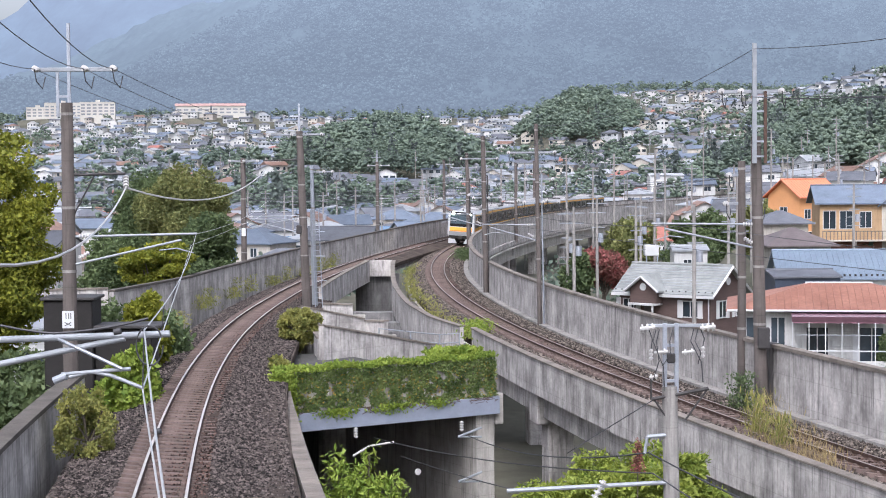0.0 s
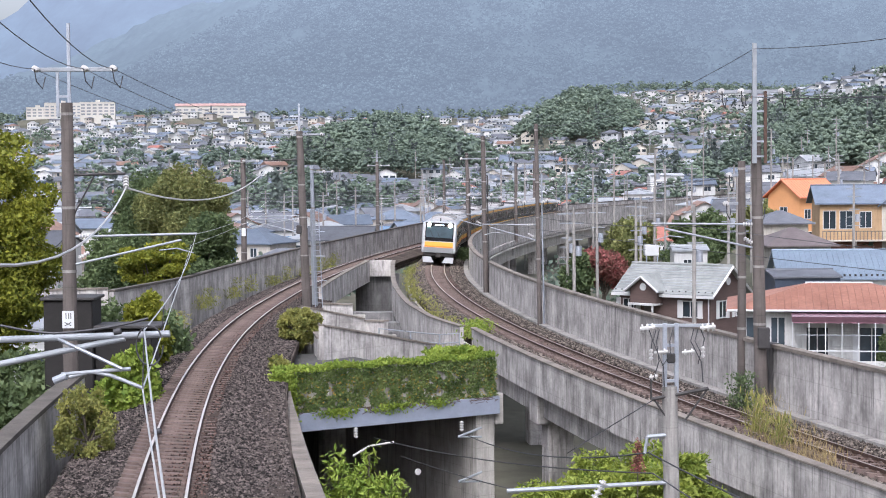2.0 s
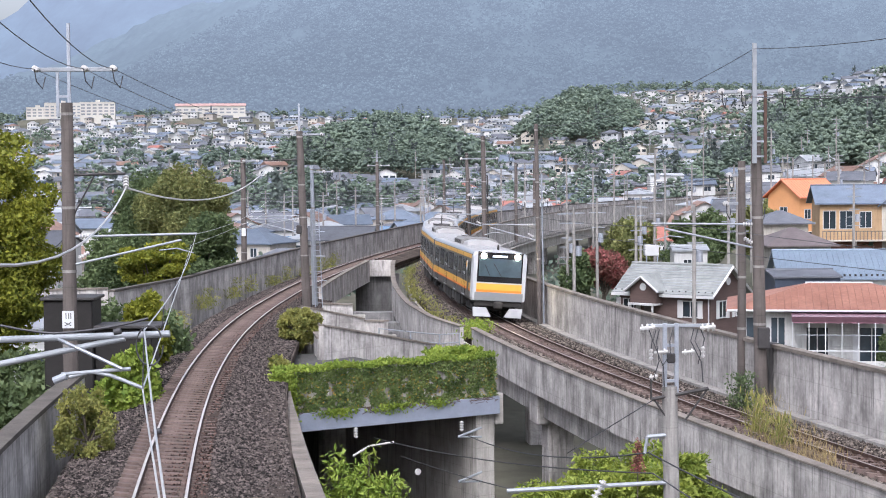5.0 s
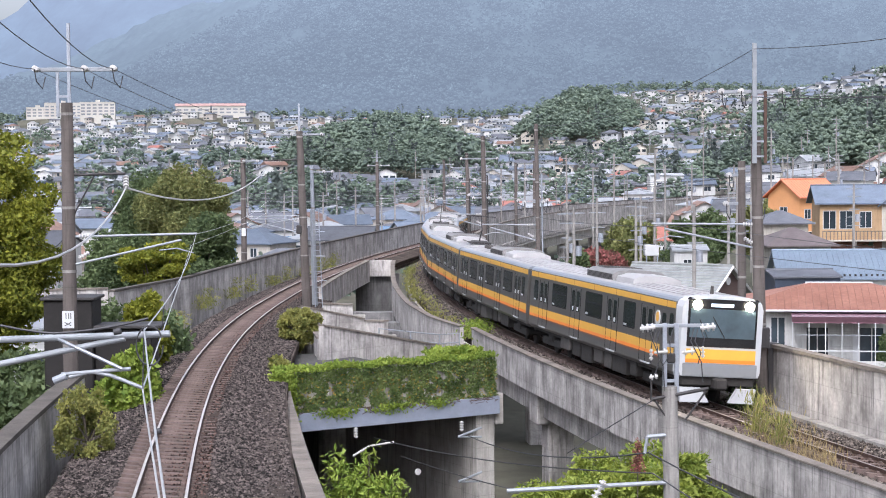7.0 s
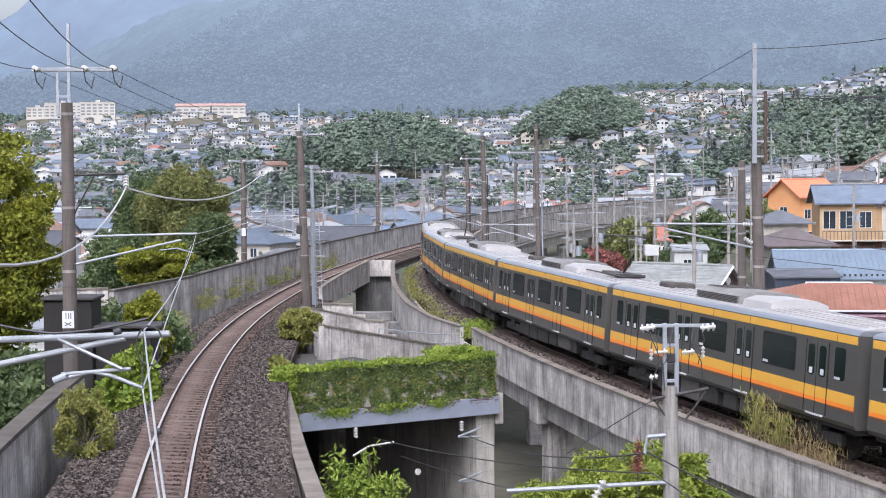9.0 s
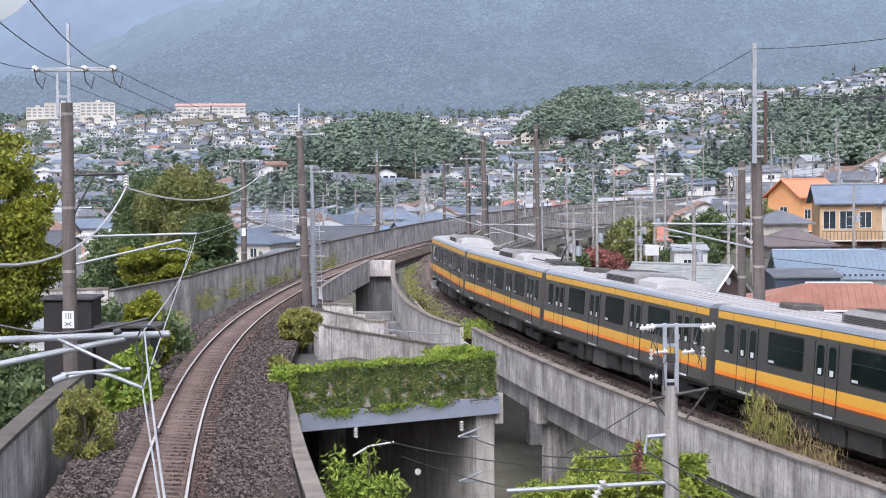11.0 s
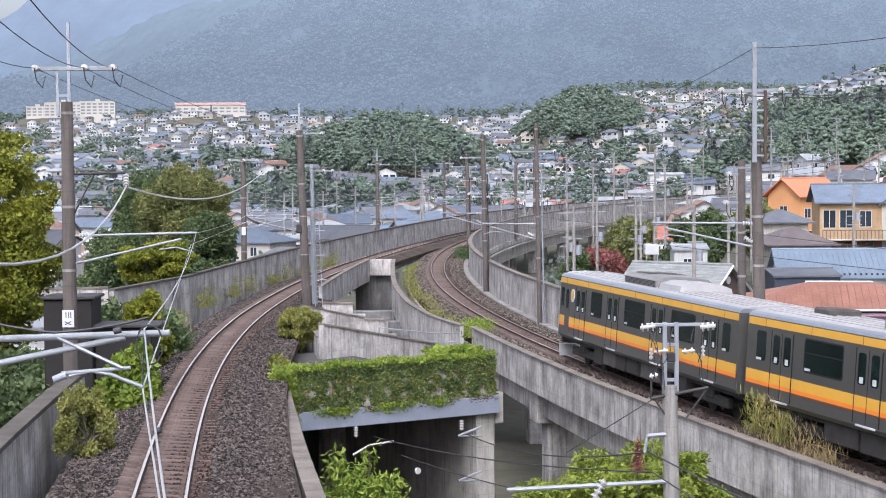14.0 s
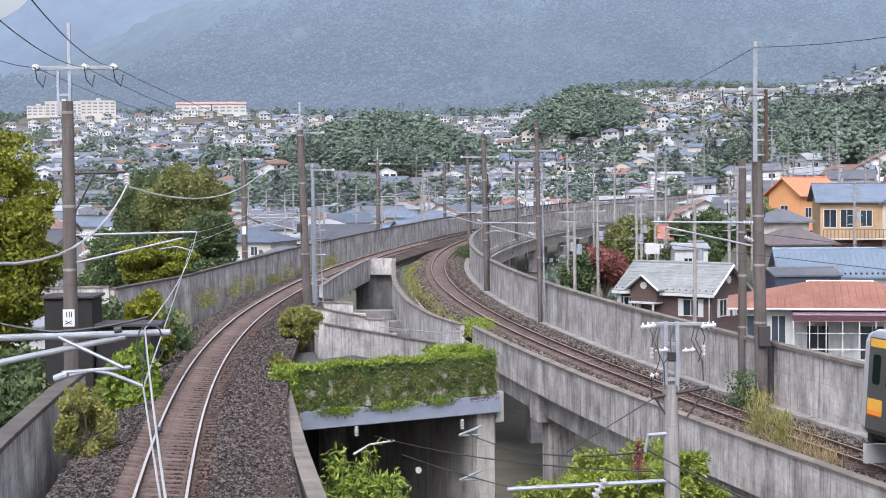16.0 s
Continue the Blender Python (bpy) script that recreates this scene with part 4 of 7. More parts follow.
part("sleeve", rodm((-0.02, 0, 0.5), (-0.1, 0, 6.3), 0.17, 0.15, 14), M_WHITE_STEEL, p, "white cable sleeve")
lad = empty("ladder", "galvanised steel cage ladder by the pole", "ladder", (-7.1, 98.0, -0.5))
for x in (-0.2, 0.2):
    part("rail", rodm((x, 0, 0), (x - 0.2, 0, 6.3), 0.03), M_GALV, lad)
for k in range(20):
    part("rung", rodm((-0.2 - 0.01 * k, 0, 0.3 + k * 0.3), (0.2 - 0.01 * k, 0, 0.3 + k * 0.3), 0.018, None, 6), M_GALV, lad)
for k in (2.2, 3.6, 5.0):
    part("hoop", tube(bmesh.new(), [(0.2 - k * 0.03, 0, k), (0.5 - k * 0.03, -0.3, k), (0.5 - k * 0.03, -0.6, k), (0.0 - k * 0.03, -0.7, k)], 0.02), M_GALV, lad)

# poles on the outer wall
p = line_pole((-13.58, 117.0, -1.0), 8.9, 0.22, 0.17, M_POLE, "concrete catenary pole standing by the outer wall")
crossarm(p, -1.0, 1.2, 9.7, (-0.9, 0.1, 1.0))
bracket(p, 5.9, 4.0)
part("sign", boxm(-0.13, -0.25, 4.6, 0.15, -0.22, 5.15), M_STICK, p)
p = line_pole((-6.72, 177.0, -1.0), 9.0, 0.22, 0.17, M_POLE, "concrete catenary pole standing by the far outer wall")
crossarm(p, -1.0, 1.3, 9.6, (-0.9, 0.4, 1.2))
part("top_post", boxm(-0.05, -0.05, 10.0, 0.05, 0.05, 11.2), M_GALV, p)
bracket(p, 6.2, 3.4)
for (x, y, h, arms) in ((0.2, 222.0, 9.5, 1), (14.0, 262.0, 9.5, 1), (9.2, 215.0, 9.0, 0)):
    p = line_pole((x, y, -1.0), h, 0.22, 0.17, M_POLE, "concrete catenary pole on the distant bend")
    crossarm(p, -1.0, 1.3, h + 0.4, (-0.9, 0.4, 1.2))
    bracket(p, 6.2, 3.0, 1 if arms else -1)

# poles along the inner wall
for (x, y, h, r) in ((5.12, 90.0, 10.3, 0.13), (2.9, 114.0, 10.2, 0.18), (2.65, 172.0, 9.8, 0.2)):
    p = line_pole((x - 0.05, y, -0.6), h, r, r * 0.8, M_POLE, "slim catenary pole against the inner wall", lean=(-0.15, 0))
    crossarm(p, -1.7, 0.9, h - 0.9, (-1.6, 0.8), 0.05)
    crossarm(p, -0.8, 0.8, h - 2.3, (-0.7, 0.7), 0.05)
    crossarm(p, -0.9, 1.1, h - 3.5, (-0.8, 0.2, 1.0), 0.04)
    crossarm(p, -1.2, 0.5, 6.9, (-1.1, 0.4), 0.04)
    bracket(p, 5.6, 3.0, -1)
    part("cable_pipe", rodm((0.22, -0.05, 0), (0.12, -0.05, h - 2), 0.045), M_GALV if r < 0.15 else M_DARKSTEEL, p)

# big pole on the inner wall
p = line_pole((10.72, 57.6, -0.8), 8.9, 0.24, 0.17, M_POLE, "tall concrete catenary pole with steel ladder frame top", lean=(-0.2, 0))
part("top_post", boxm(-0.36, -0.3, 8.8, -0.22, -0.2, 12.8), M_WHITE_STEEL, p)
part("top_post", boxm(0.02, -0.3, 8.8, 0.12, -0.2, 11.2), M_RAIL, p, "rusty steel post")
for k in range(5):
    part("post_tie", boxm(-0.34, -0.28, 9.0 + k * 0.5, 0.1, -0.22, 9.06 + k * 0.5), M_GALV, p)
crossarm(p, -1.5, 0.65, 11.2, (-1.4, -0.75, 0.6))
bracket(p, 6.75, 3.7, -1)
part("signal_box", boxm(-0.2, -0.4, 2.6, 0.2, -0.25, 3.3, 0.03), M_DARKSTEEL, p)
p = line_pole((10.55, 60.5, -1.0), 8.1, 0.17, 0.13, M_POLE, "thinner concrete pole behind the tall one")
crossarm(p, -0.6, 0.6, 8.6, (-0.5, 0.5), 0.05)
crossarm(p, -0.7, 0.7, 7.6, (-0.6, 0.6), 0.05)
# notch in the wall by the pole: dark steel post
tagged(part("wall_post", boxm(11.0, 57.9, -0.9, 11.35, 58.3, 1.9), M_DARKSTEEL, None), "dark steel post filling the wall joint", "post", kind="structure")

# low pole of the lower line
p = line_pole((5.58, 41.0, -7.6), 2.6, 0.22, 0.185, M_POLE_L, "pale concrete pole of the lower line with a steel head", lean=(-0.17, 0))
for x in (-0.28, 0.0):
    part("head_post", boxm(x - 0.05, -0.06, 10.0, x + 0.05, 0.06, 11.72, 0.01), M_GALV, p)
for z in (10.3, 10.75, 11.15):
    part("head_tie", boxm(-0.28, -0.05, z, 0.0, 0.05, z + 0.07), M_GALV, p)
a = part("head_arm", boxm(-0.72, -0.05, 11.62, 0.82, 0.05, 11.70, 0.01), M_WHITE_STEEL, p)
for x in (-0.7, 0.74):
    part("insulator", insulator(bmesh.new(), (x - 0.18, -0.1, 11.6), (x + 0.18, -0.12, 11.64), 0.10, 3), M_PORCELAIN, a)
for x, z, r_ in ((-0.62, 11.0, 0.05), (0.62, 11.05, 0.05)):
    part("insulator", insulator(bmesh.new(), (x, -0.1, z - 0.16), (x, -0.1, z + 0.12), r_, 3), M_PORCELAIN, a)
    part("jumper", tube(bmesh.new(), [(x, -0.1, z + 0.12), (x + 0.03, -0.14, 11.35), (x - 0.05, -0.1, 11.58)], 0.014), M_WIRE, a)
for x in (-0.38, 0.28):
    part("insulator", insulator(bmesh.new(), (x - 0.16, -0.1, 11.02), (x + 0.16, -0.1, 11.05), 0.075, 2), M_PORCELAIN, a)
for x0, x1, z1 in ((-0.5, -0.3, 10.1), (-0.42, -0.58, 10.35), (0.4, 0.62, 10.3), (0.5, 0.5, 10.75), (-0.1, -0.35, 10.7)):
    part("jumper", tube(bmesh.new(), [(x0, -0.12, 11.58), (x0 - 0.08, -0.16, 11.3), ((x0 + x1) / 2 + 0.06, -0.18, (11.3 + z1) / 2), (x1, -0.12, z1)], 0.013), M_WIRE, a)
part("insulator", insulator(bmesh.new(), (-0.66, -0.1, 10.42), (-0.46, -0.1, 10.47), 0.07, 2), M_PORCELAIN, a)
part("switch_box", boxm(-0.24, -0.14, 10.78, -0.04, 0.0, 11.0, 0.02), M_DARKSTEEL, a)
part("stay_wire", rodm((-0.55, -0.1, 9.9), (-2.6, 0.6, 8.5), 0.012, None, 6), M_WIRE, a)
part("platform_bar", rodm((-0.62, -0.1, 9.9), (0.75, -0.1, 10.15), 0.045), M_DARKSTEEL, p)
for a_, b_ in (((-0.62, -0.1, 9.9), (-0.62, -0.1, 10.45)), ((-0.55, -0.1, 9.9), (-0.15, -0.1, 9.3)), ((0.7, -0.1, 10.1), (0.2, -0.1, 9.4))):
    part("stay", rodm(a_, b_, 0.025), M_DARKSTEEL, p)
lo = part("low_arm", rodm((-0.1, -0.1, 7.9), (-4.1, -0.1, 7.72), 0.055), M_WHITE_STEEL, p, "long pale tubular arm")
part("insulator", insulator(bmesh.new(), (-2.0, -0.1, 7.5), (-1.75, -0.1, 7.95), 0.11), M_PORCELAIN, lo)
part("side_arm", rod(rodm((-0.1, -0.1, 9.05), (-0.72, -0.1, 9.0), 0.05), (-0.72, -0.1, 9.0), (-0.78, -0.1, 8.6), 0.04), M_WHITE_STEEL, p)

# nearest cantilever of the left line, hung from a pole beside the camera
p = line_pole((-6.6, 13.3, -1.0), 9.0, 0.2, 0.17, M_POLE, "concrete catenary pole beside the near track")
for (x0, z0, x1, z1, r) in ((0.2, 7.42, 4.47, 7.53, 0.027), (0.2, 6.72, 4.12, 7.50, 0.025), (3.62, 7.22, 4.16, 7.26, 0.016)):
    part("cantilever_tube", rodm((x0, 0, z0), (x1, 0, z1), r, None, 12), M_WHITE_STEEL, p)
part("cantilever_tube", rodm((3.6, -0.02, 7.5), (4.1, -0.02, 7.26), 0.014), M_GALV, p)
part("clamp", rodm((3.56, 0, 7.17), (3.66, 0, 7.21), 0.03, None, 10), M_GALV, p)
part("steady_arm", tube(bmesh.new(), [(3.68, 0, 7.2), (3.85, 0, 7.24), (4.0, 0, 7.21), (4.25, 0, 7.11)], 0.015, 8), M_WHITE_STEEL, p)

# ---------------- wires ----------------


def wire(label, spans, r, material, drop=0.3, name="overhead_wire"):
    bm = bmesh.new()
    pts = [Vector(spans[0])]
    for a, b in zip(spans, spans[1:]):
        pts += sag(a, b, drop)[1:]
    tube(bm, pts, r, 5)
    return tagged(part(name, bm, material, None), label, "wire")


ct, ms = [], []
for y, side in ((-12, 0.2), (13.3, 0.55), (50, 0.35), (97, -0.5), (140, 0.3), (177, 0.2), (222, 0.0), (262, 0)):
    c, r, d = station(L_POLY, y)
    ct.append(c + r * side * 0.4 + Vector((0, 0, 5.05)))
    ms.append(c + r * side * 0.2 + Vector((0, 0, 5.75)))
ct[1], ms[1] = Vector((-2.35, 13.3, 6.10)), Vector((-2.33, 13.3, 6.56))
ct[2], ms[2] = Vector((-7.35, 50, 5.72)), Vector((-7.2, 50, 6.05))
ct[0], ms[0] = Vector((-0.14, 2.0, 6.06)), Vector((-0.2, 2.0, 6.62))
wire("worn copper contact wire above the near track", ct, 0.007, M_WIRE_L, 0.05, "contact_wire")
wire("messenger wire above the near track", ms, 0.007, M_WIRE_L, 0.25, "messenger_wire")
wire("dark jumper cable along the near cantilever", [(-3.69, 13.20, 6.69), (-3.01, 13.20, 6.55), (-2.28, 13.20, 6.66)], 0.010, M_WIRE, 0.02, "jumper_cable")
ring = [(-2.272 + 0.105 * math.cos(a), 13.2, 6.449 + 0.155 * math.sin(a)) for a in (0.4 + 0.42 * k for k in range(15))]
tagged(part("jumper_loop", tube(bmesh.new(), ring, 0.007, 6), M_WIRE, None), "dark looped jumper cable at the cantilever end", "wire")
for x, z in ((-2.290, 6.664), (-2.019, 5.957)):
    yk = 13.25 if z > 6.8 else 12.0
    tagged(part("wire_clamp", rodm((x - 0.025, yk, z), (x + 0.025, yk, z + 0.01), 0.022, None, 10), M_WIRE, None), "small dark clamp on the overhead wires", "clamp")
hang = bmesh.new()
for a, b, k in ((ct[1], ms[1], 0), (ct[2], ms[2], 0)):
    rod(hang, a, b, 0.006)
for k in range(1, 7):
    a = ct[1].lerp(ct[2], k / 7)
    b = ms[1].lerp(ms[2], k / 7) - Vector((0, 0, 0.25 * 4 * k / 7 * (1 - k / 7)))
    rod(hang, a, b, 0.005)
tagged(part("dropper", hang, M_WIRE, None), "thin hanger wires between contact and messenger wire", "wire", kind="stuff")
cr, mr_ = [], []
for y in (-20, 20, 57.6, 90, 114, 150, 172, 215, 262):
    c, r, d = station(R_POLY, y)
    cr.append(c + r * 0.1 + Vector((0, 0, 5.1)))
    mr_.append(c + Vector((0, 0, 5.9)))
wire("contact wire above the curved track", cr, 0.01, M_WIRE, 0.05, "contact_wire")
wire("messenger wire above the curved track", mr_, 0.01, M_WIRE, 0.3, "messenger_wire")
# feeders from pole to pole, left side
for (x, z), (x2, z2), (x3, z3) in (((-11.73, 10.86), (-9.72, 9.95), (-14.5, 9.1)), ((-10.31, 10.86), (-8.47, 9.95), (-13.5, 9.1)), ((-9.48, 10.86), (-6.77, 9.95), (-12.5, 9.1))):
    wire("dark high-voltage feeder wire between pole tops", [(x + 5.1, 13.0, 10.95), (x, 49.6, z), (x2, 96.6, z2), (x2 + 1.4, 140.0, z2)], 0.011, M_WIRE, 0.55)
wire("thick pale insulated feeder cable", [(-4.6, 14.0, 7.2), (-9.15, 49.6, 7.42)], 0.024, M_PORCELAIN, 0.9)
wire("thick pale insulated feeder cable", [(-9.15, 49.6, 7.42), (-10.0, 97.0, 8.0)], 0.03, M_PORCELAIN, 0.9)
part_ = bmesh.new()
insulator(part_, (-9.15, 49.6, 7.42), (-9.2, 49.9, 7.75), 0.09)
tagged(part("feeder_insulator", part_, M_PORCELAIN, None), "white porcelain insulator holding the feeder cable", "insulator")
wire("dark earth wire along the poles inside the curve", [(16.0, 20, 12.0), (10.4, 57.3, 11.8), (5.0, 90.0, 10.2), (2.8, 114, 10.1), (2.6, 172, 10.5)], 0.012, M_WIRE, 0.7)
wire("dark feeder wire along the poles inside the curve", [(16.5, 20, 9.9), (11.3, 57.3, 10.3), (5.8, 90.0, 9.3), (3.6, 114, 9.2)], 0.012, M_WIRE, 0.6)
wire("dark feeder wire along the poles inside the curve", [(13.5, 20, 9.9), (9.3, 57.3, 10.3), (3.6, 90.0, 9.3), (1.4, 114, 9.2)], 0.012, M_WIRE, 0.6)
for k, (z0, z1) in enumerate(((-2.2, -1.0), (-2.9, -2.2))):
    wire("dark contact wire of the lower line", [(-2.6 + k, 62.5, z0 + 0.3), (5.0 + k, 41.0, z1 + 1.5), (9.5, 22.0, z1 + 1.2)], 0.018, M_WIRE, 0.25)
wire("dark cable leaving the underpass pier", [(0.9, 64.0, -2.1), (4.9, 41.0, 1.0), (12.0, 24.0, 0.4)], 0.02, M_WIRE, 0.4)

# fittings on the underpass
fx = empty("underpass_fittings", "porcelain insulators and brackets under the girder", "bracket", (0, 0, 0))
for (x, z) in ((3.1, -1.62), (7.6, -1.75)):
    b = part("insulator", insulator(bmesh.new(), (x, -0.1, z - 0.22), (x, -0.1, z + 0.16), 0.085), M_PORCELAIN, fx)
    b.matrix_basis = PM
for z in (-1.9, -3.6):
    b = part("bracket", rod(rodm((PL - 0.8, -0.2, z), (PL - 1.9, -0.3, z - 0.25), 0.05), (PL - 0.8, -0.2, z - 0.35), (PL - 1.9, -0.3, z - 0.25), 0.04), M_WHITE_STEEL, fx)
    b.matrix_basis = PM
b = part("steady_arm", tube(bmesh.new(), [(2.7, -0.6, -2.4), (3.4, -0.6, -2.1), (4.4, -0.6, -2.05)], 0.04), M_PORCELAIN, fx)
b.matrix_basis = PM
b = part("weight_disc", rodm((5.15, -1.0, -3.15), (5.15, -1.06, -3.15), 0.12, None, 16), M_PORCELAIN, fx)
b.matrix_basis = PM

# handrail on the wall between the tracks
hr = empty("handrail", "pale tubular steel handrail on the concrete wall", "railing", (0, 0, 0))
hp = [Vector((-3.2, 84.5, 0)), Vector((-1.6, 82.5, 0)), Vector((-0.2, 81.0, 0)), Vector((0.75, 81.5, 0))]
for i, q in enumerate(hp):
    part("post", rodm((q.x, q.y, -1.6), (q.x, q.y, 0.15), 0.035), M_WHITE_STEEL, hr)
for z in (0.12, -0.3, -0.75):
    part("rail", tube(bmesh.new(), [(q.x, q.y, z) for q in hp], 0.03), M_WHITE_STEEL, hr)

# ---------------- houses ----------------
WALLS = [mat("white_render", (0.50, 0.50, 0.49), 0.85, var=0.10, scale=0.5, fine=6, bump=0.05, streak=0.15, rnd=0.12),
         mat("cream_siding", (0.44, 0.41, 0.36), 0.85, var=0.12, scale=0.5, fine=6, bump=0.05, streak=0.15, rnd=0.15),
         mat("beige_mortar", (0.34, 0.31, 0.28), 0.85, var=0.14, scale=0.5, fine=6, bump=0.05, streak=0.2, rnd=0.2),
         mat("grey_siding", (0.36, 0.37, 0.38), 0.8, var=0.12, scale=0.5, fine=6, bump=0.05, streak=0.2, rnd=0.2)]
ROOFS = [mat("grey_roof_tile", (0.095, 0.10, 0.115), 0.55, var=0.25, scale=0.7, fine=5, bump=0.5, rnd=0.3),
         mat("blue_grey_roof_tile", (0.11, 0.135, 0.175), 0.5, var=0.2, scale=0.7, fine=5, bump=0.5, rnd=0.3),
         mat("brown_roof_tile", (0.17, 0.105, 0.08), 0.6, var=0.25, scale=0.7, fine=5, bump=0.5, rnd=0.3),
         mat("red_tin_roof", (0.26, 0.105, 0.08), 0.5, var=0.25, scale=0.6, fine=5, bump=0.3, rnd=0.2),
         mat("pale_tin_roof", (0.28, 0.295, 0.31), 0.45, 0.2, var=0.15, scale=0.6, fine=5, bump=0.2, rnd=0.25),
         mat("sky_blue_tin_roof", (0.13, 0.215, 0.33), 0.45, 0.1, var=0.15, scale=0.6, fine=5, bump=0.2, rnd=0.15)]
M_PANE = mat("window_glass", (0.03, 0.04, 0.05), 0.1, var=0.3, scale=0.3, fine=1.5, bump=0, spec=0.7, rnd=0.4)
M_SASH = mat("white_sash", (0.45, 0.45, 0.45), 0.5, var=0.06, bump=0)
M_SASH_D = mat("dark_sash", (0.10, 0.09, 0.085), 0.5, var=0.1, bump=0)


def roof_bm(kind, w, d, rise, ov, thick=0.14):
    """Underside on the wall head (z = 0), overhanging eaves; 'x' and 'y' name the ridge of a gable, 'hip' a hipped roof."""
    bm = bmesh.new()
    W, Dp = w / 2 + ov, d / 2 + ov
    drop = rise * ov / (d / 2 if kind != "y" else w / 2)
    e = -drop
    if kind == "x":
        low = [(-W, -Dp, e), (W, -Dp, e), (W, Dp, e), (-W, Dp, e)]
        ridge = [(-W, 0, rise), (W, 0, rise)]
        fs = [(0, 1, 5, 4), (2, 3, 4, 5)]
    elif kind == "y":
        low = [(-W, -Dp, e), (W, -Dp, e), (W, Dp, e), (-W, Dp, e)]
        ridge = [(0, -Dp, rise), (0, Dp, rise)]
        fs = [(3, 0, 4, 5), (1, 2, 5, 4)]
    else:
        low = [(-W, -Dp, e), (W, -Dp, e), (W, Dp, e), (-W, Dp, e)]
        rl = max(0.3, W - Dp)
        ridge = [(-rl, 0, rise), (rl, 0, rise)]
        fs = [(0, 1, 5, 4), (2, 3, 4, 5), (1, 2, 5), (3, 0, 4)]
    pts = low + ridge
    v1 = [bm.verts.new(p) for p in pts]
    v2 = [bm.verts.new((p[0], p[1], p[2] + thick)) for p in pts]
    edges = {}
    for f in fs:
        bm.faces.new([v1[i] for i in f])
        bm.faces.new([v2[i] for i in f][::-1])
        for a, b in zip(f, f[1:] + f[:1]):
            edges.setdefault(frozenset((a, b)), []).append((a, b))
    for k in edges.values():
        if len(k) == 1:
            a, b = k[0]
            bm.faces.new((v1[a], v1[b], v2[b], v2[a]))
    return bm


def ribs_bm(kind, w, d, rise, ov, step, r=0.03):
    """Standing seams or tile courses running down both slopes of a gable roof with its ridge along x."""
    bm = bmesh.new()
    W, Dp = w / 2 + ov, d / 2 + ov
    drop = rise * ov / (d / 2)
    n = int(2 * W / step)
    for i in range(n + 1):
        x = -W + 0.05 + (2 * W - 0.1) * i / n
        for s in (-1, 1):
            rod(bm, (x, s * Dp, -drop + 0.15), (x, 0, rise + 0.15), r, r, 4)
    return bm


def wall_bm(kind, w, d, h, rise):
    bm = bmesh.new()
    w2, d2 = w / 2, d / 2
    prof = []
    if kind == "y":
        prof = [(-w2, 0), (w2, 0), (w2, h), (0, h + rise), (-w2, h)]
        a = [bm.verts.new((x, -d2, z)) for x, z in prof]
        b = [bm.verts.new((x, d2, z)) for x, z in prof]
    elif kind == "x":
        prof = [(-d2, 0), (d2, 0), (d2, h), (0, h + rise), (-d2, h)]
        a = [bm.verts.new((-w2, y, z)) for y, z in prof]
        b = [bm.verts.new((w2, y, z)) for y, z in prof]
    else:
        prof = [(-w2, 0), (w2, 0), (w2, h), (-w2, h)]
        a = [bm.verts.new((x, -d2, z)) for x, z in prof]
        b = [bm.verts.new((x, d2, z)) for x, z in prof]
    n = len(prof)
    for i in range(n):
        bm.faces.new((a[i], a[(i + 1) % n], b[(i + 1) % n], b[i]))
    bm.faces.new(a[::-1])
    bm.faces.new(b)
    return bm


def window(house, w, d, face, u, z, ww, wh, sash=None, bars=1):
    """A window with frame, sill, pane and bars on one face of a house."""
    sash = sash or M_SASH

    def plate(u0, u1, z0, z1, o0, o1):
        if face == "f":
            return (u0, -d / 2 - o1, z0, u1, -d / 2 - o0, z1)
        if face == "r":
            return (w / 2 + o0, u0, z0, w / 2 + o1, u1, z1)
        return (-w / 2 - o1, u0, z0, -w / 2 - o0, u1, z1)

    fb = bmesh.new()
    t = 0.07
    for q in ((u - ww / 2 - t, u + ww / 2 + t, z - t, z), (u - ww / 2 - t, u + ww / 2 + t, z + wh, z + wh + t), (u - ww / 2 - t, u - ww / 2, z, z + wh),
              (u + ww / 2, u + ww / 2 + t, z, z + wh)):
        box(fb, *plate(*q, -0.02, 0.06))
    for k in range(bars):
        c = u - ww / 2 + ww * (k + 1) / (bars + 1)
        box(fb, *plate(c - 0.03, c + 0.03, z, z + wh, -0.02, 0.045))
    fr = part("window", fb, sash, house)
    part("pane", boxm(*plate(u - ww / 2, u + ww / 2, z, z + wh, -0.03, 0.012)), M_PANE, fr)
    return fr


def house(label, w, d, h, rise, kind, wallm, roofm, wins, loc=(0, 0, 0), rz=0, ov=0.45, group="", sash=None, ribs=0.0):
    ho = empty("house", label, "house", loc, rz, group)
    part("wall", wall_bm(kind, w, d, h, rise), wallm, ho)
    r = part("roof", roof_bm(kind, w, d, rise, ov), roofm, ho)
    r.location.z = h + 0.004
    if ribs and kind == "x":
        rb = part("roof_seams", ribs_bm(kind, w, d, rise, ov, ribs), roofm, ho)
        rb.location.z = h
    if kind == "x":
        part("ridge_cap", rodm((-w / 2 - ov, 0, h + rise + 0.13), (w / 2 + ov, 0, h + rise + 0.13), 0.12), roofm, ho)
    for q in wins:
        window(ho, w, d, *q, sash=sash)
    return ho


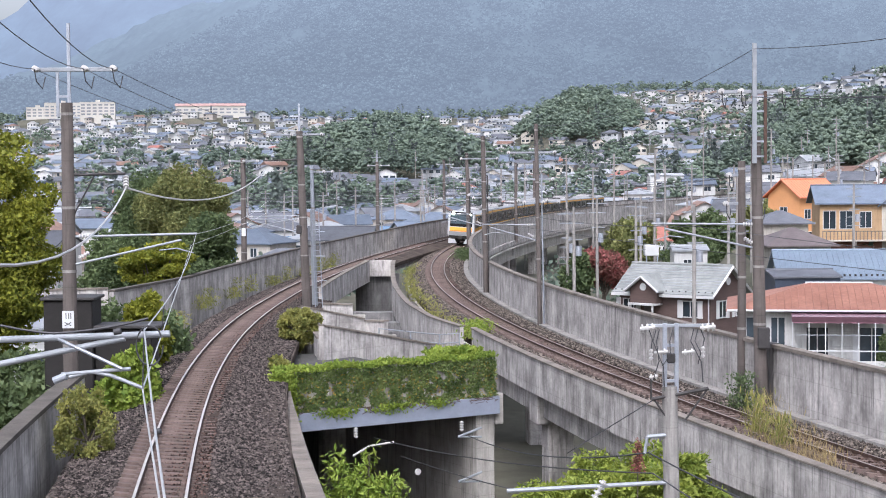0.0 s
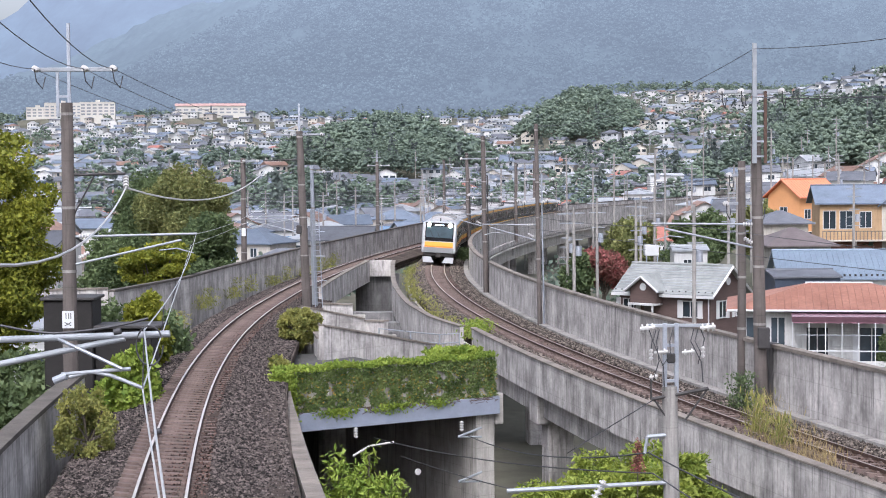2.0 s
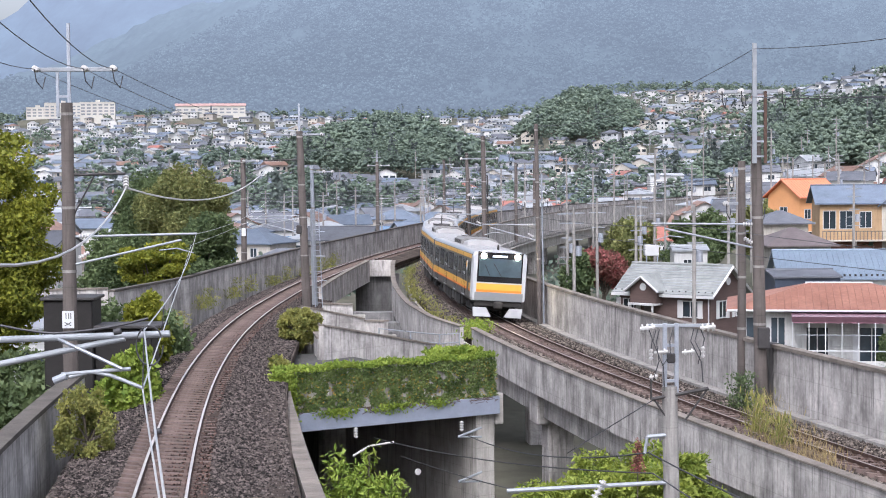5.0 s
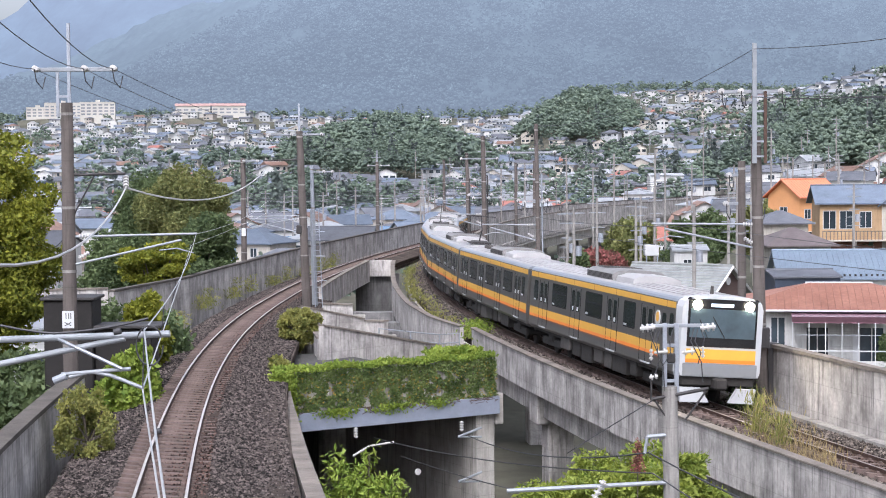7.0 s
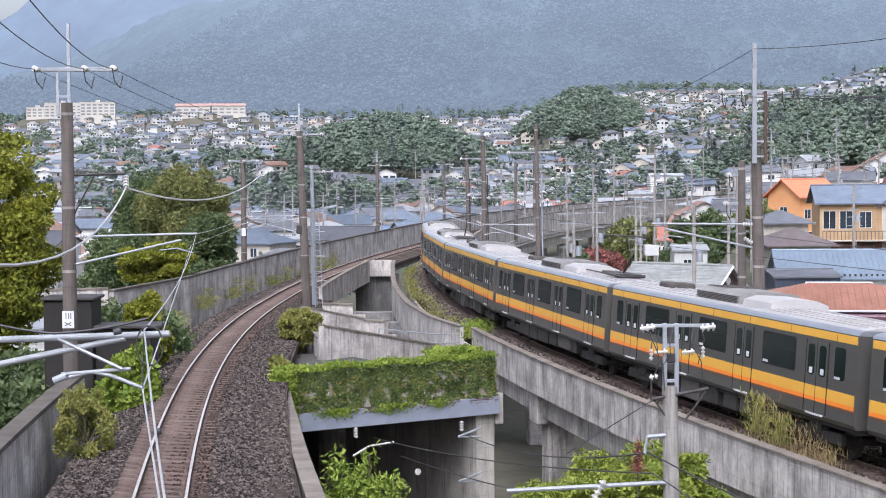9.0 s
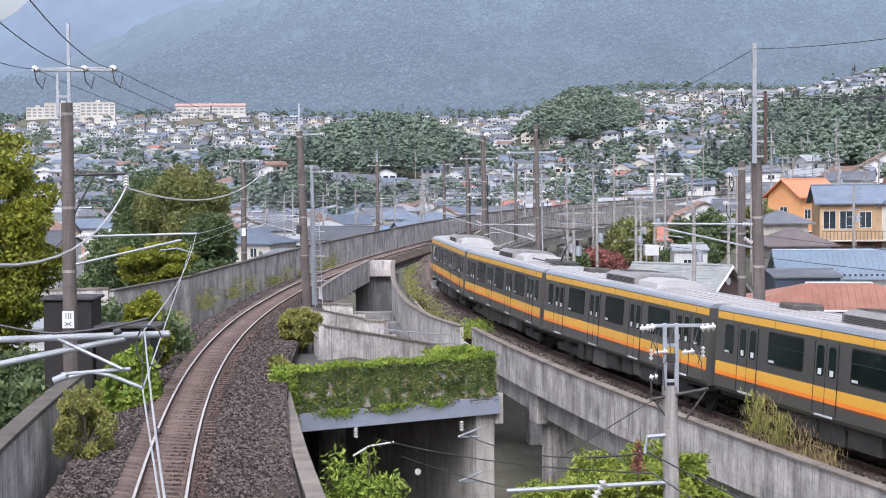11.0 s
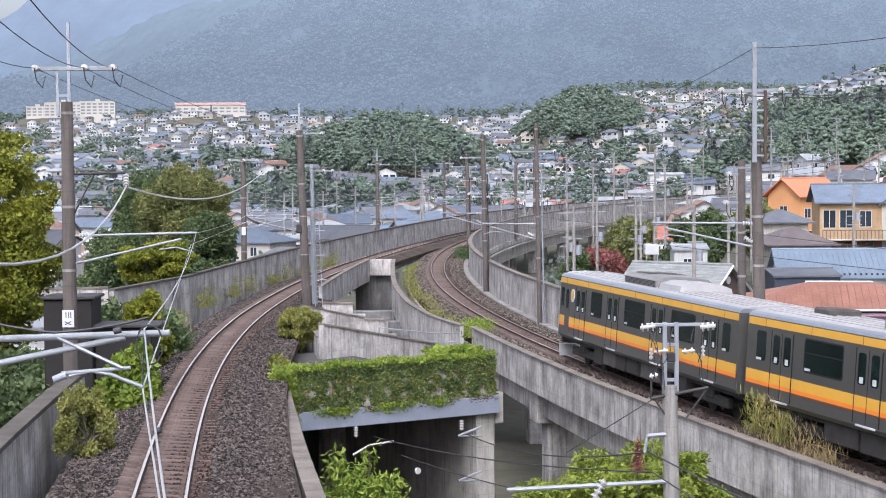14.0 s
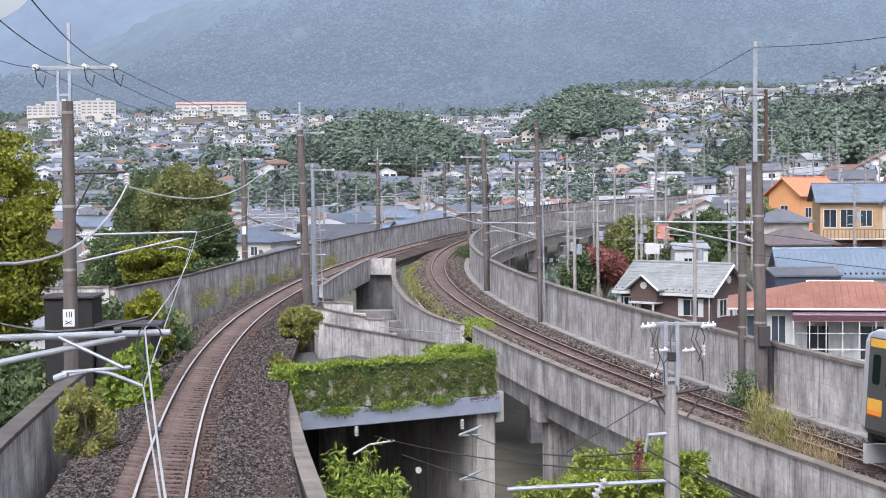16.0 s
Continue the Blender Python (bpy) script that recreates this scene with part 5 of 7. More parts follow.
def std_windows(w, d, h, rng):
    out = []
    floors = 2 if h > 4.2 else 1
    for fl in range(floors):
        z = 0.9 + 2.7 * fl
        n = max(2, int(w / 3.2))
        for i in range(n):
            u = -w / 2 + w * (i + 0.5) / n
            ww = rng.choice([0.9, 1.6, 1.7])
            if fl == 0 and rng.random() < 0.4:
                out.append(("f", u, 0.25, 1.7, 1.9))
            else:
                out.append(("f", u, z, ww, 1.1))
        out.append(("r", rng.uniform(-d / 5, d / 5), z, 1.2, 1.0))
        out.append(("l", rng.uniform(-d / 5, d / 5), z, 1.2, 1.0))
    return out


def gz(x, y):
    return float(ground_z(x, y))


# ---- the houses beside the viaduct ----
M_BROWN = mat("dark_brown_siding", (0.085, 0.058, 0.052), 0.75, var=0.15, scale=0.6, fine=5, bump=0.15, stretch=(1, 1, 6))
M_SHINGLE = mat("weathered_grey_shingle", (0.20, 0.21, 0.207), 0.75, var=0.25, scale=0.8, fine=5, bump=0.4, tint=(0.26, 0.27, 0.26))
M_REDROOF = mat("faded_red_tin_roof", (0.225, 0.095, 0.062), 0.6, var=0.22, scale=0.5, fine=4, bump=0.2, tint=(0.29, 0.14, 0.10))
M_ORANGE = mat("orange_render", (0.55, 0.27, 0.12), 0.8, var=0.08, scale=0.4, fine=4, bump=0.05)
M_ORROOF = mat("orange_roof_tile", (0.52, 0.185, 0.10), 0.6, var=0.12, scale=0.6, fine=5, bump=0.3)
M_NAVY = mat("navy_siding", (0.03, 0.04, 0.06), 0.6, var=0.15, scale=0.6, fine=5, bump=0.1)
M_PLUM = mat("plum_polycarbonate", (0.19, 0.10, 0.13), 0.25, var=0.12, scale=0.5, fine=3, bump=0, spec=0.6)
M_BRICK = mat("brown_tile_cladding", (0.20, 0.105, 0.08), 0.8, var=0.2, scale=1, fine=8, bump=0.2)

g0 = -5.85
bh = house("dark brown house with white shutters and grey shingle roof", 8.2, 4.9, 4.45, 1.8, "x", M_BROWN, M_SHINGLE,
           [("f", -3.3, 2.55, 0.9, 1.15), ("f", 2.3, 2.55, 1.3, 1.15), ("r", -0.8, 2.5, 1.0, 1.2), ("r", 1.5, 2.5, 0.6, 1.2)], (18.55, 133.15, g0), -40)
for s, u in (("f", -3.3), ("f", 2.3), ("r", -0.8), ("r", 1.5)):
    for k in (-1, 1):
        c = u + k * (0.9 if s == "f" else 0.75)
        if s == "f":
            part("shutter", boxm(c - 0.2, -2.55, 2.45, c + 0.2, -2.453, 3.8, 0.01), M_SASH, bh, "white shutter")
        else:
            part("shutter", boxm(4.103, c - 0.16, 2.4, 4.2, c + 0.16, 3.8, 0.01), M_SASH, bh, "white shutter")
part("round_vent", rodm((4.1, 0, 5.2), (4.18, 0, 5.2), 0.3, None, 20), M_SASH, bh, "white round gable vent")
for s in (-1, 1):
    part("barge_board", rodm((4.58, s * 2.95, 4.15), (4.58, 0, 6.3), 0.11, None, 4), M_SASH, bh, "white barge board")
part("fascia", boxm(-4.6, -2.98, 4.0, 4.6, -2.9, 4.22), M_SASH, bh, "white eaves fascia")
dm = part("dormer", wall_bm("y", 2.4, 2.6, 1.2, 0.9), M_BROWN, bh)
dm.matrix_basis = pose(-1.4, -2.0, 3.4)
dr = part("dormer_roof", roof_bm("y", 2.4, 2.6, 0.9, 0.35), M_SHINGLE, dm)
dr.location.z = 1.2
part("dormer_vent", rodm((0, -1.36, 1.35), (0, -1.3, 1.35), 0.28, None, 16), M_SASH, dm)
for s in (-1, 1):
    part("dormer_trim", rodm((s * 1.55, -1.68, 1.0), (0, -1.68, 2.15), 0.09, None, 4), M_SASH, dm)
    part("porch_post", boxm(-1.4 + s * 1.0 - 0.06, -3.6, 0, -1.4 + s * 1.0 + 0.06, -3.48, 3.35), M_SASH, bh)
part("porch_beam", boxm(-2.6, -3.65, 3.35, -0.2, -2.45, 3.5), M_SASH, bh)
door = part("front_door", boxm(-1.85, -2.51, 1.1, -0.95, -2.453, 3.25), M_SASH_D, bh)
part("downpipe", rodm((3.95, -2.55, 0), (3.95, -2.55, 4.1), 0.05), M_SASH, bh)
for k in range(11):
    f_ = k / 11
    part("shingle_course", rodm((-4.55, -2.9 + 2.9 * f_, 4.28 + 2.13 * f_), (4.55, -2.9 + 2.9 * f_, 4.28 + 2.13 * f_), 0.022, None, 4), ROOFS[4], bh)
snow = bmesh.new()
for k in range(16):
    box(snow, -4.4 + k * 0.58, -2.7, 4.35, -4.3 + k * 0.58, -2.5, 4.5)
part("snow_guard", snow, M_DARKSTEEL, bh)

rh = house("white house with a faded red tin roof", 12.6, 9.0, 4.2, 1.15, "hip", WALLS[0], M_REDROOF,
           [("f", 4.0, 1.9, 1.2, 1.7), ("f", -5.3, 1.6, 1.0, 2.0), ("f", -3.9, 1.6, 0.8, 2.0), ("l", 0, 1.2, 1.6, 1.6)], (25.2, 109.0, -4.9), -10, 0.75, ribs=0)
rb = bmesh.new()
for k in range(33):
    x = -7.0 + k * 14.0 / 32
    f_ = 1 - max(0, abs(x) - 1.8) / 5.25
    if f_ > 0.05:
        rod(rb, (x, -5.2, 4.17), (x, -5.2 + 5.2 * f_, 4.17 + 1.33 * f_), 0.03, 0.03, 4)
part("roof_seams", rb, M_REDROOF, rh)
part("ridge_cap", rodm((-2.1, 0, 5.45), (2.1, 0, 5.45), 0.09), M_STICK, rh, "pale ridge cap")
part("gutter", rodm((-7.0, -5.25, 4.08), (7.0, -5.25, 4.08), 0.07), M_STICK, rh)
tc_ = part("terrace_canopy", prism([(-1.2, 3.35), (-1.0, 3.0), (-1.0, 2.95), (1.2, 3.4), (1.2, 3.45)], -2.9, 2.9), M_PLUM, rh, "plum translucent terrace canopy")
tc_.matrix_basis = pose(-0.2, -5.6, 0.5, 0, 0, 90)
for k in range(7):
    part("canopy_bar", boxm(-3.1 + k * 0.97, -6.7, 0.2, -3.05 + k * 0.97, -6.63, 3.5), M_STICK, rh)
part("terrace_door", boxm(-2.2, -4.56, 0.5, -0.9, -4.505, 3.0), M_PANE, rh, "dark sliding terrace door")
part("terrace_door", boxm(1.0, -4.56, 0.5, 2.4, -4.505, 3.0), M_PANE, rh, "dark sliding terrace door")
for x in (-2.25, -1.57, -0.9, 0.95, 1.68, 2.4):
    part("door_stile", boxm(x, -4.59, 0.5, x + 0.07, -4.562, 3.05), M_SASH, rh)
part("terrace_rail", boxm(-3.1, -6.66, 1.75, 2.75, -6.62, 1.82), M_STICK, rh)
part("terrace_screen", boxm(-3.1, -6.66, 0.2, 2.75, -6.63, 1.2), WALLS[0], rh)
part("laundry_pole", rodm((-2.9, -6.2, 2.7), (2.5, -6.2, 2.7), 0.02), M_GALV, rh)
part("bay_window", boxm(4.9, -4.95, 1.9, 6.0, -4.45, 3.7, 0.05), M_SASH, rh)
part("bay_pane", boxm(5.05, -4.98, 2.05, 5.85, -4.952, 3.55), M_PANE, rh)
part("curtain", boxm(0.6, -4.54, 0.6, 1.3, -4.503, 2.6), M_STICK, rh)

oh = house("orange rendered house with bright orange tile roof", 7.4, 5.8, 8.5, 2.0, "x", M_ORANGE, M_ORROOF,
           [("f", -2.2, 5.4, 1.1, 1.2), ("f", 0.6, 5.4, 0.9, 1.2), ("f", 2.6, 5.4, 0.7, 1.0), ("l", 0, 5.6, 1.3, 1.3), ("l", 0.4, 2.2, 1.6, 1.3), ("f", -1.4, 2.2, 1.5, 1.4)], (48.8, 232.0, -4.1), 34, 0.6, ribs=0.5)
part("chimney_flue", rodm((1.8, 1.2, 9.2), (1.8, 1.2, 11.2), 0.12, None, 12), M_GALV, oh)
gh = house("tan and brown house with slate-blue roof", 9.5, 8.0, 8.4, 1.7, "x", mat("tan_render", (0.40, 0.27, 0.155), 0.85, var=0.12, scale=0.5, fine=6, bump=0.05, streak=0.15), ROOFS[1],
           [("f", -3.7, 5.5, 1.3, 1.9), ("f", -1.9, 5.5, 1.3, 1.9), ("f", 0.2, 5.6, 1.2, 1.7), ("f", 3.2, 5.6, 1.6, 1.7), ("f", -2.8, 1.9, 2.0, 1.8), ("f", 0.2, 1.9, 1.6, 1.8), ("r", 0, 5.8, 1.6, 1.5)], (46.6, 192.0, -4.2), -6, 0.6)
part("balcony_floor", boxm(-4.6, -5.3, 4.1, 2.6, -4.06, 4.27, 0.03), WALLS[1], gh)
rail_ = part("balcony_rail", boxm(-4.6, -5.3, 5.2, 2.6, -5.22, 5.28, 0.01), M_SASH_D, gh, "dark slatted balcony rail")
for k in range(19):
    part("baluster", boxm(-4.6 + k * 0.4, -5.28, 4.27, -4.52 + k * 0.4, -5.24, 5.2), M_SASH_D, rail_)
for x in (-4.5, -1.0, 2.5):
    part("balcony_post", boxm(x - 0.07, -5.3, 0.0, x + 0.07, -5.16, 4.1), M_SASH_D, gh)
part("lower_cladding", boxm(-4.8, -4.06, 0, 4.8, -4.004, 4.2), M_BRICK, gh)
house("cream gabled wing with slate-blue roof", 5.0, 6.0, 8.2, 1.9, "y", WALLS[1], ROOFS[1], [("f", -0.6, 5.5, 1.3, 1.4), ("f", 0.9, 5.5, 0.9, 1.4)], (50.8, 190.5, -4.2), -4, 0.5)
house("brown tiled annex beside the cream house", 5.5, 6.0, 6.0, 0.8, "x", M_BRICK, ROOFS[2], [("f", 0, 3.2, 1.6, 1.2)], (51.6, 183.0, -4.2), 0, 0.4)
wh = house("white house with pale blue metal roof", 10.5, 8.5, 3.9, 1.95, "x", WALLS[0], mat("pale_blue_metal_roof", (0.155, 0.195, 0.245), 0.45, 0.2, var=0.15, scale=0.5, fine=4, bump=0.1),
           [("f", -2.6, 1.6, 0.8, 0.9), ("f", 0.6, 1.6, 1.6, 0.9), ("r", 0.6, 1.6, 1.2, 1.2)], (34.0, 147.0, -5.1), -5, 0.5, ribs=0.45)
sg2 = bmesh.new()
for k in range(24):
    box(sg2, -5.2 + k * 0.45, -4.45, 4.0, -5.05 + k * 0.45, -4.25, 4.16)
part("snow_guard", sg2, M_DARKSTEEL, wh)
house("low navy-sided outbuilding with flat lean roof", 5.2, 6.5, 4.3, 0.35, "x", M_NAVY, ROOFS[0], [("f", 1.2, 1.5, 1.2, 0.8)], (28.9, 139.0, -5.1), 0, 0.15)
house("small beige house with dark tiled roof", 4.6, 6, 6.9, 1.0, "hip", WALLS[1], ROOFS[0], [("f", 0.5, 4.4, 1.0, 1.0)], (34.6, 176.0, -4.4), 0, 0.6)
house("beige house with dusky tiled roof", 5.6, 7, 5.4, 1.3, "hip", WALLS[1], mat("dusky_roof_tile", (0.115, 0.095, 0.095), 0.6, var=0.25, scale=0.7, fine=5, bump=0.5), [("f", -1.0, 3.0, 1.2, 1.1), ("f", 1.4, 3.0, 1.2, 1.1)], (33.6, 165.0, -4.6), 4, 0.7)
house("white block house with flat pale roof behind the viaduct", 9.0, 8, 6.5, 0.5, "x", WALLS[0], ROOFS[4], [("f", -2, 3.8, 1.5, 1.0), ("f", 2, 3.8, 1.5, 1.0)], (61.0, 470.0, 0.0), 0, 0.3)
for (x, y, w_, lab) in ((-29.0, 250.0, 24.0, "long low hall with sky-blue metal roof"), (-12.0, 290.0, 26.0, "long hall with blue metal roof"),
                       (-31.0, 205.0, 11.0, "workshop with sky-blue metal roof")):
    house(lab, w_, 12.0, 4.0, 1.6, "x", WALLS[0], ROOFS[5], [("f", -w_ / 4, 1.2, 2.0, 1.4), ("f", 0, 1.2, 2.0, 1.4), ("f", w_ / 4, 1.2, 2.0, 1.4)], (x, y, gz(x, y) - 0.6), 4, 0.6, ribs=0.9)
house("white hall with a long red metal roof", 15.0, 10.0, 4.5, 1.6, "x", WALLS[0], ROOFS[3], [("f", -4, 1.2, 2, 1.4), ("f", 3, 1.2, 2, 1.4)], (21.5, 395.0, gz(21, 395) + 1), 0, 0.6)

house("small white house with a grey roof below the line", 3.4, 4.0, 4.5, 0.9, "x", WALLS[0], ROOFS[4], [("f", 0.6, 2.2, 1.6, 1.2), ("r", 0, 2.2, 1.2, 1.2)], (-19.6, 80.0, -3.6), 12, 0.4, ribs=0.6)

# storage sheds and tank near the brown house
tk = empty("water_tank", "white square water tank on a steel frame", "tank", (19.2, 158.0, -5.0))
part("tank", boxm(-0.65, -0.6, 5.0, 0.65, 0.6, 6.0, 0.05), M_SASH, tk)
for x in (-0.5, 0.5):
    part("leg", boxm(x - 0.06, -0.6, 0, x + 0.06, -0.5, 5.0), M_GALV, tk)
sh = house("small white shed beside the viaduct", 3.0, 3.0, 5.8, 0.3, "x", WALLS[0], ROOFS[4], [("f", -0.3, 4.2, 0.7, 0.8)], (22.5, 157.0, -5.3), 0, 0.2)

# ---- prototypes for the town ----
rngp = random.Random(5)
specs = [(8.5, 7.5, 5.6, 1.5, "x", 0, 0, "white two-storey house with grey tiled roof"), (9.5, 7.5, 5.4, 1.6, "hip", 1, 1, "cream two-storey house with blue-grey hipped roof"),
         (7.5, 8.0, 5.6, 1.9, "y", 0, 2, "white gabled house with brown tiled roof"), (10.5, 7.5, 3.1, 1.5, "hip", 2, 0, "low beige house with dark hipped roof"),
         (8.0, 7.0, 5.5, 1.4, "x", 3, 4, "grey sided house with pale metal roof"), (9.0, 8.0, 3.2, 1.7, "x", 0, 3, "low white house with red metal roof"),
         (7.5, 7.5, 5.7, 1.7, "y", 1, 0, "cream gabled house with grey tiled roof"), (11.0, 8.0, 3.4, 1.5, "x", 1, 1, "long cream house with blue-grey roof"),
         (8.5, 8.0, 5.6, 1.3, "hip", 0, 4, "white house with pale hipped roof"), (10.0, 7.0, 3.2, 1.4, "x", 2, 2, "low beige house with brown tiled roof"),
         (9.0, 7.5, 5.4, 1.5, "hip", 0, 0, "white house with dark grey hipped roof"), (8.0, 7.0, 5.2, 1.4, "x", 0, 1, "white house with slate-blue roof")]


def near_line(x, y, gap):
    for p_ in (R_POLY, L_POLY):
        if y < 440 and abs(plan_x(p_, y) - x) < gap * math.hypot(1, (plan_x(p_, y + 1) - plan_x(p_, y))):
            return True
    return False


def woods(x, y):
    """True where trees stand instead of houses."""
    x, y = float(x), float(y)
    k = bump2(x, y, -24, 780, 42, 120, 1) > 0.30 or bump2(x, y, 83, 1050, 32, 130, 1) > 0.30 or bump2(x, y, 128, 520, 32, 95, 1) > 0.22
    n = noise.noise((x / 70.0, y / 130.0, 2.2)) > 0.36
    u = x / y
    slope = (y > 560 and y < 860 and 0.075 < u < 0.30 and noise.noise((x / 50.0, y / 90.0, 7.7)) > (0.42 if u < 0.19 else -0.12))
    return bool(k or n or slope or y > 1640)


lots = []
d = 205.0
rngl = random.Random(11)
while d < 1640:
    u = -0.30 + rngl.uniform(0, 0.02)
    while u < 0.31:
        x, y = u * d, d + rngl.uniform(-0.012, 0.012) * d
        if not near_line(x, y, 15) and not woods(x, y) and not (y > 480 and 0.065 < u < 0.21 and rngl.random() < 0.3) and not (x > 22 and y < 255) and not (y < 300 and -0.25 < u < -0.02 and (abs(y - 250) < 10 or abs(y - 290) < 9 or y < 216)):
            lots.append((x, y))
        u += (rngl.uniform(11.5, 17.0) if d < 540 else rngl.uniform(9.5, 13.5) * (1 + d / 5000)) / d
    d *= 1.036 if d < 540 else 1.027
NEAR_LOTS = [q for q in lots if q[1] < 540]
FAR_LOTS = [q for q in lots if q[1] >= 540]
protos = {}
for i, (x, y) in enumerate(NEAR_LOTS):
    j = rngl.randrange(len(specs))
    m = pose(x, y, gz(x, y) - 0.2, 0, 0, rngl.uniform(-25, 25))
    if j not in protos:
        w_, dd, h_, ri, kd, wi, ro, lab = specs[j]
        protos[j] = house(lab, w_, dd, h_, ri, kd, WALLS[wi], ROOFS[ro], std_windows(w_, dd, h_, rngp), group="town houses")
        protos[j].matrix_basis = m
    else:
        copy_thing(protos[j], m)

# the rest of the town, too far to tell apart singly
MATS = WALLS + ROOFS + [M_PANE]
tv, tf, tm = [], [], []


def add_poly(vs, fs, mi):
    b = len(tv)
    tv.extend(vs)
    for f in fs:
        tf.append(tuple(b + i for i in f))
        tm.append(mi)


for (x, y) in FAR_LOTS:
    w_, dd, h_, ri, kd, wi, ro, lab = specs[rngl.randrange(len(specs))]
    ro = rngl.choice((0, 0, 0, 0, 0, 1, 1, 1, 1, 1, 2, 4, 4, 4, 4) + ((3,) if rngl.random() < 0.4 else (0,)))
    wi = rngl.choice((0, 0, 0, 1, 2, 3, 3))
    a = radians(rngl.uniform(-30, 30))
    ca, sa, z0 = math.cos(a), math.sin(a), gz(x, y) - 0.5

    def tr(p):
        return (x + p[0] * ca - p[1] * sa, y + p[0] * sa + p[1] * ca, z0 + p[2])

    w2, d2, o = w_ / 2, dd / 2, 0.5
    add_poly([tr(p) for p in ((-w2, -d2, 0), (w2, -d2, 0), (w2, d2, 0), (-w2, d2, 0), (-w2, -d2, h_), (w2, -d2, h_), (w2, d2, h_), (-w2, d2, h_))],
             [(0, 1, 5, 4), (1, 2, 6, 5), (3, 0, 4, 7)], wi)
    rl = w2 + o if kd == "x" else max(0.4, w2 - d2)
    if kd == "y":
        add_poly([tr(p) for p in ((-w2 - o, -d2 - o, h_ - 0.2), (w2 + o, -d2 - o, h_ - 0.2), (w2 + o, d2 + o, h_ - 0.2), (-w2 - o, d2 + o, h_ - 0.2), (0, -d2 - o, h_ + ri), (0, d2 + o, h_ + ri))],
                 [(3, 0, 4, 5), (1, 2, 5, 4)], 4 + ro)
        add_poly([tr(p) for p in ((-w2, -d2, h_), (w2, -d2, h_), (0, -d2, h_ + ri - 0.1))], [(0, 1, 2)], wi)
    else:
        add_poly([tr(p) for p in ((-w2 - o, -d2 - o, h_ - 0.2), (w2 + o, -d2 - o, h_ - 0.2), (w2 + o, d2 + o, h_ - 0.2), (-w2 - o, d2 + o, h_ - 0.2), (-rl, 0, h_ + ri), (rl, 0, h_ + ri))],
                 [(0, 1, 5, 4), (2, 3, 4, 5), (1, 2, 5), (3, 0, 4)], 4 + ro)
    for fl in range(2 if h_ > 4.2 else 1):
        for k in range(3):
            if rngl.random() < 0.75:
                u0, ww, z = -w2 + w_ * (k + 0.5) / 3, rngl.choice((0.5, 0.8, 0.9)), 0.9 + 2.7 * fl
                add_poly([tr(p) for p in ((u0 - ww, -d2 - 0.05, z), (u0 + ww, -d2 - 0.05, z), (u0 + ww, -d2 - 0.05, z + 1.2), (u0 - ww, -d2 - 0.05, z + 1.2))], [(0, 1, 2, 3)], 10)
town = mesh_ob("hillside_town", tv, tf, MATS)
town.data.polygons.foreach_set("material_index", tm)
tagged(town, "dense hillside town of white walls and grey-blue roofs", "houses", kind="stuff")

# apartment blocks on the far slope
M_BLOCK = mat("pale_block_render", (0.42, 0.40, 0.36), 0.85, var=0.1, scale=0.05, fine=0.5, bump=0)
# pane colour lightened to stand in for the haze of distance
M_FARPANE = mat("haze_paled_window", (0.17, 0.18, 0.20), 0.3, var=0.2, scale=0.1, fine=1, bump=0)
M_PINKROOF = mat("faded_pink_roof", (0.34, 0.22, 0.20), 0.7, var=0.1, scale=0.05, fine=1, bump=0)
for (x, y, w_, h_, rooms, red, zb) in ((-376.0, 1600.0, 20.0, 9.0, 4, 0, 62.5), (-352.0, 1600.0, 34.0, 13.0, 7, 0, 62.5), (-311.0, 1555.0, 31.0, 12.0, 6, 0, 62.0),
                                       (-217.0, 1500.0, 30.0, 8.0, 5, 1, 60.2), (-186.0, 1500.0, 29.0, 7.5, 5, 1, 60.6)):
    ab = empty("apartment_block", "pale apartment block " + ("with faded pink roof" if red else "with rows of balconies"), "apartment block", (x, y, zb), 8)
    part("wall", boxm(-w_ / 2, -5, -8, w_ / 2, 5, h_), M_BLOCK, ab)
    if red:
        r_ = part("roof", roof_bm("x", w_, 10, 2.0, 0.6), M_PINKROOF, ab)
        r_.location.z = h_
    else:
        part("roof", boxm(-w_ / 2 - 0.3, -5.3, h_, w_ / 2 + 0.3, 5.3, h_ + 0.6), M_BLOCK, ab)
        part("stair_tower", boxm(-2, -2, h_ + 0.6, 2, 2, h_ + 2.6), M_BLOCK, ab)
    for f_ in range(int(h_ / 2.8)):
        for k in range(rooms):
            u0 = -w_ / 2 + w_ * (k + 0.5) / rooms
            part("window", boxm(u0 - w_ / rooms * 0.33, -5.06, 0.9 + 2.8 * f_, u0 + w_ / rooms * 0.33, -5.003, 2.3 + 2.8 * f_), M_FARPANE, ab)

# ---------------- utility poles of the town ----------------


def utility_pole(h, label):
    p = empty("utility_pole", label, "pole", group="utility poles")
    part("shaft", rodm((0, 0, -1), (0, 0, h), 0.17, 0.11, 10), M_POLE_L, p)
    for k, z in enumerate((h - 0.5, h - 1.3, h - 2.6)):
        part("crossarm", boxm(-0.9 + 0.2 * k, -0.05, z - 0.05, 0.9 - 0.1 * k, 0.05, z + 0.05), M_WHITE_STEEL, p)
    part("transformer", rodm((0.35, -0.1, h - 3.9), (0.35, -0.1, h - 3.1), 0.24, None, 12), M_GALV, p)
    return p


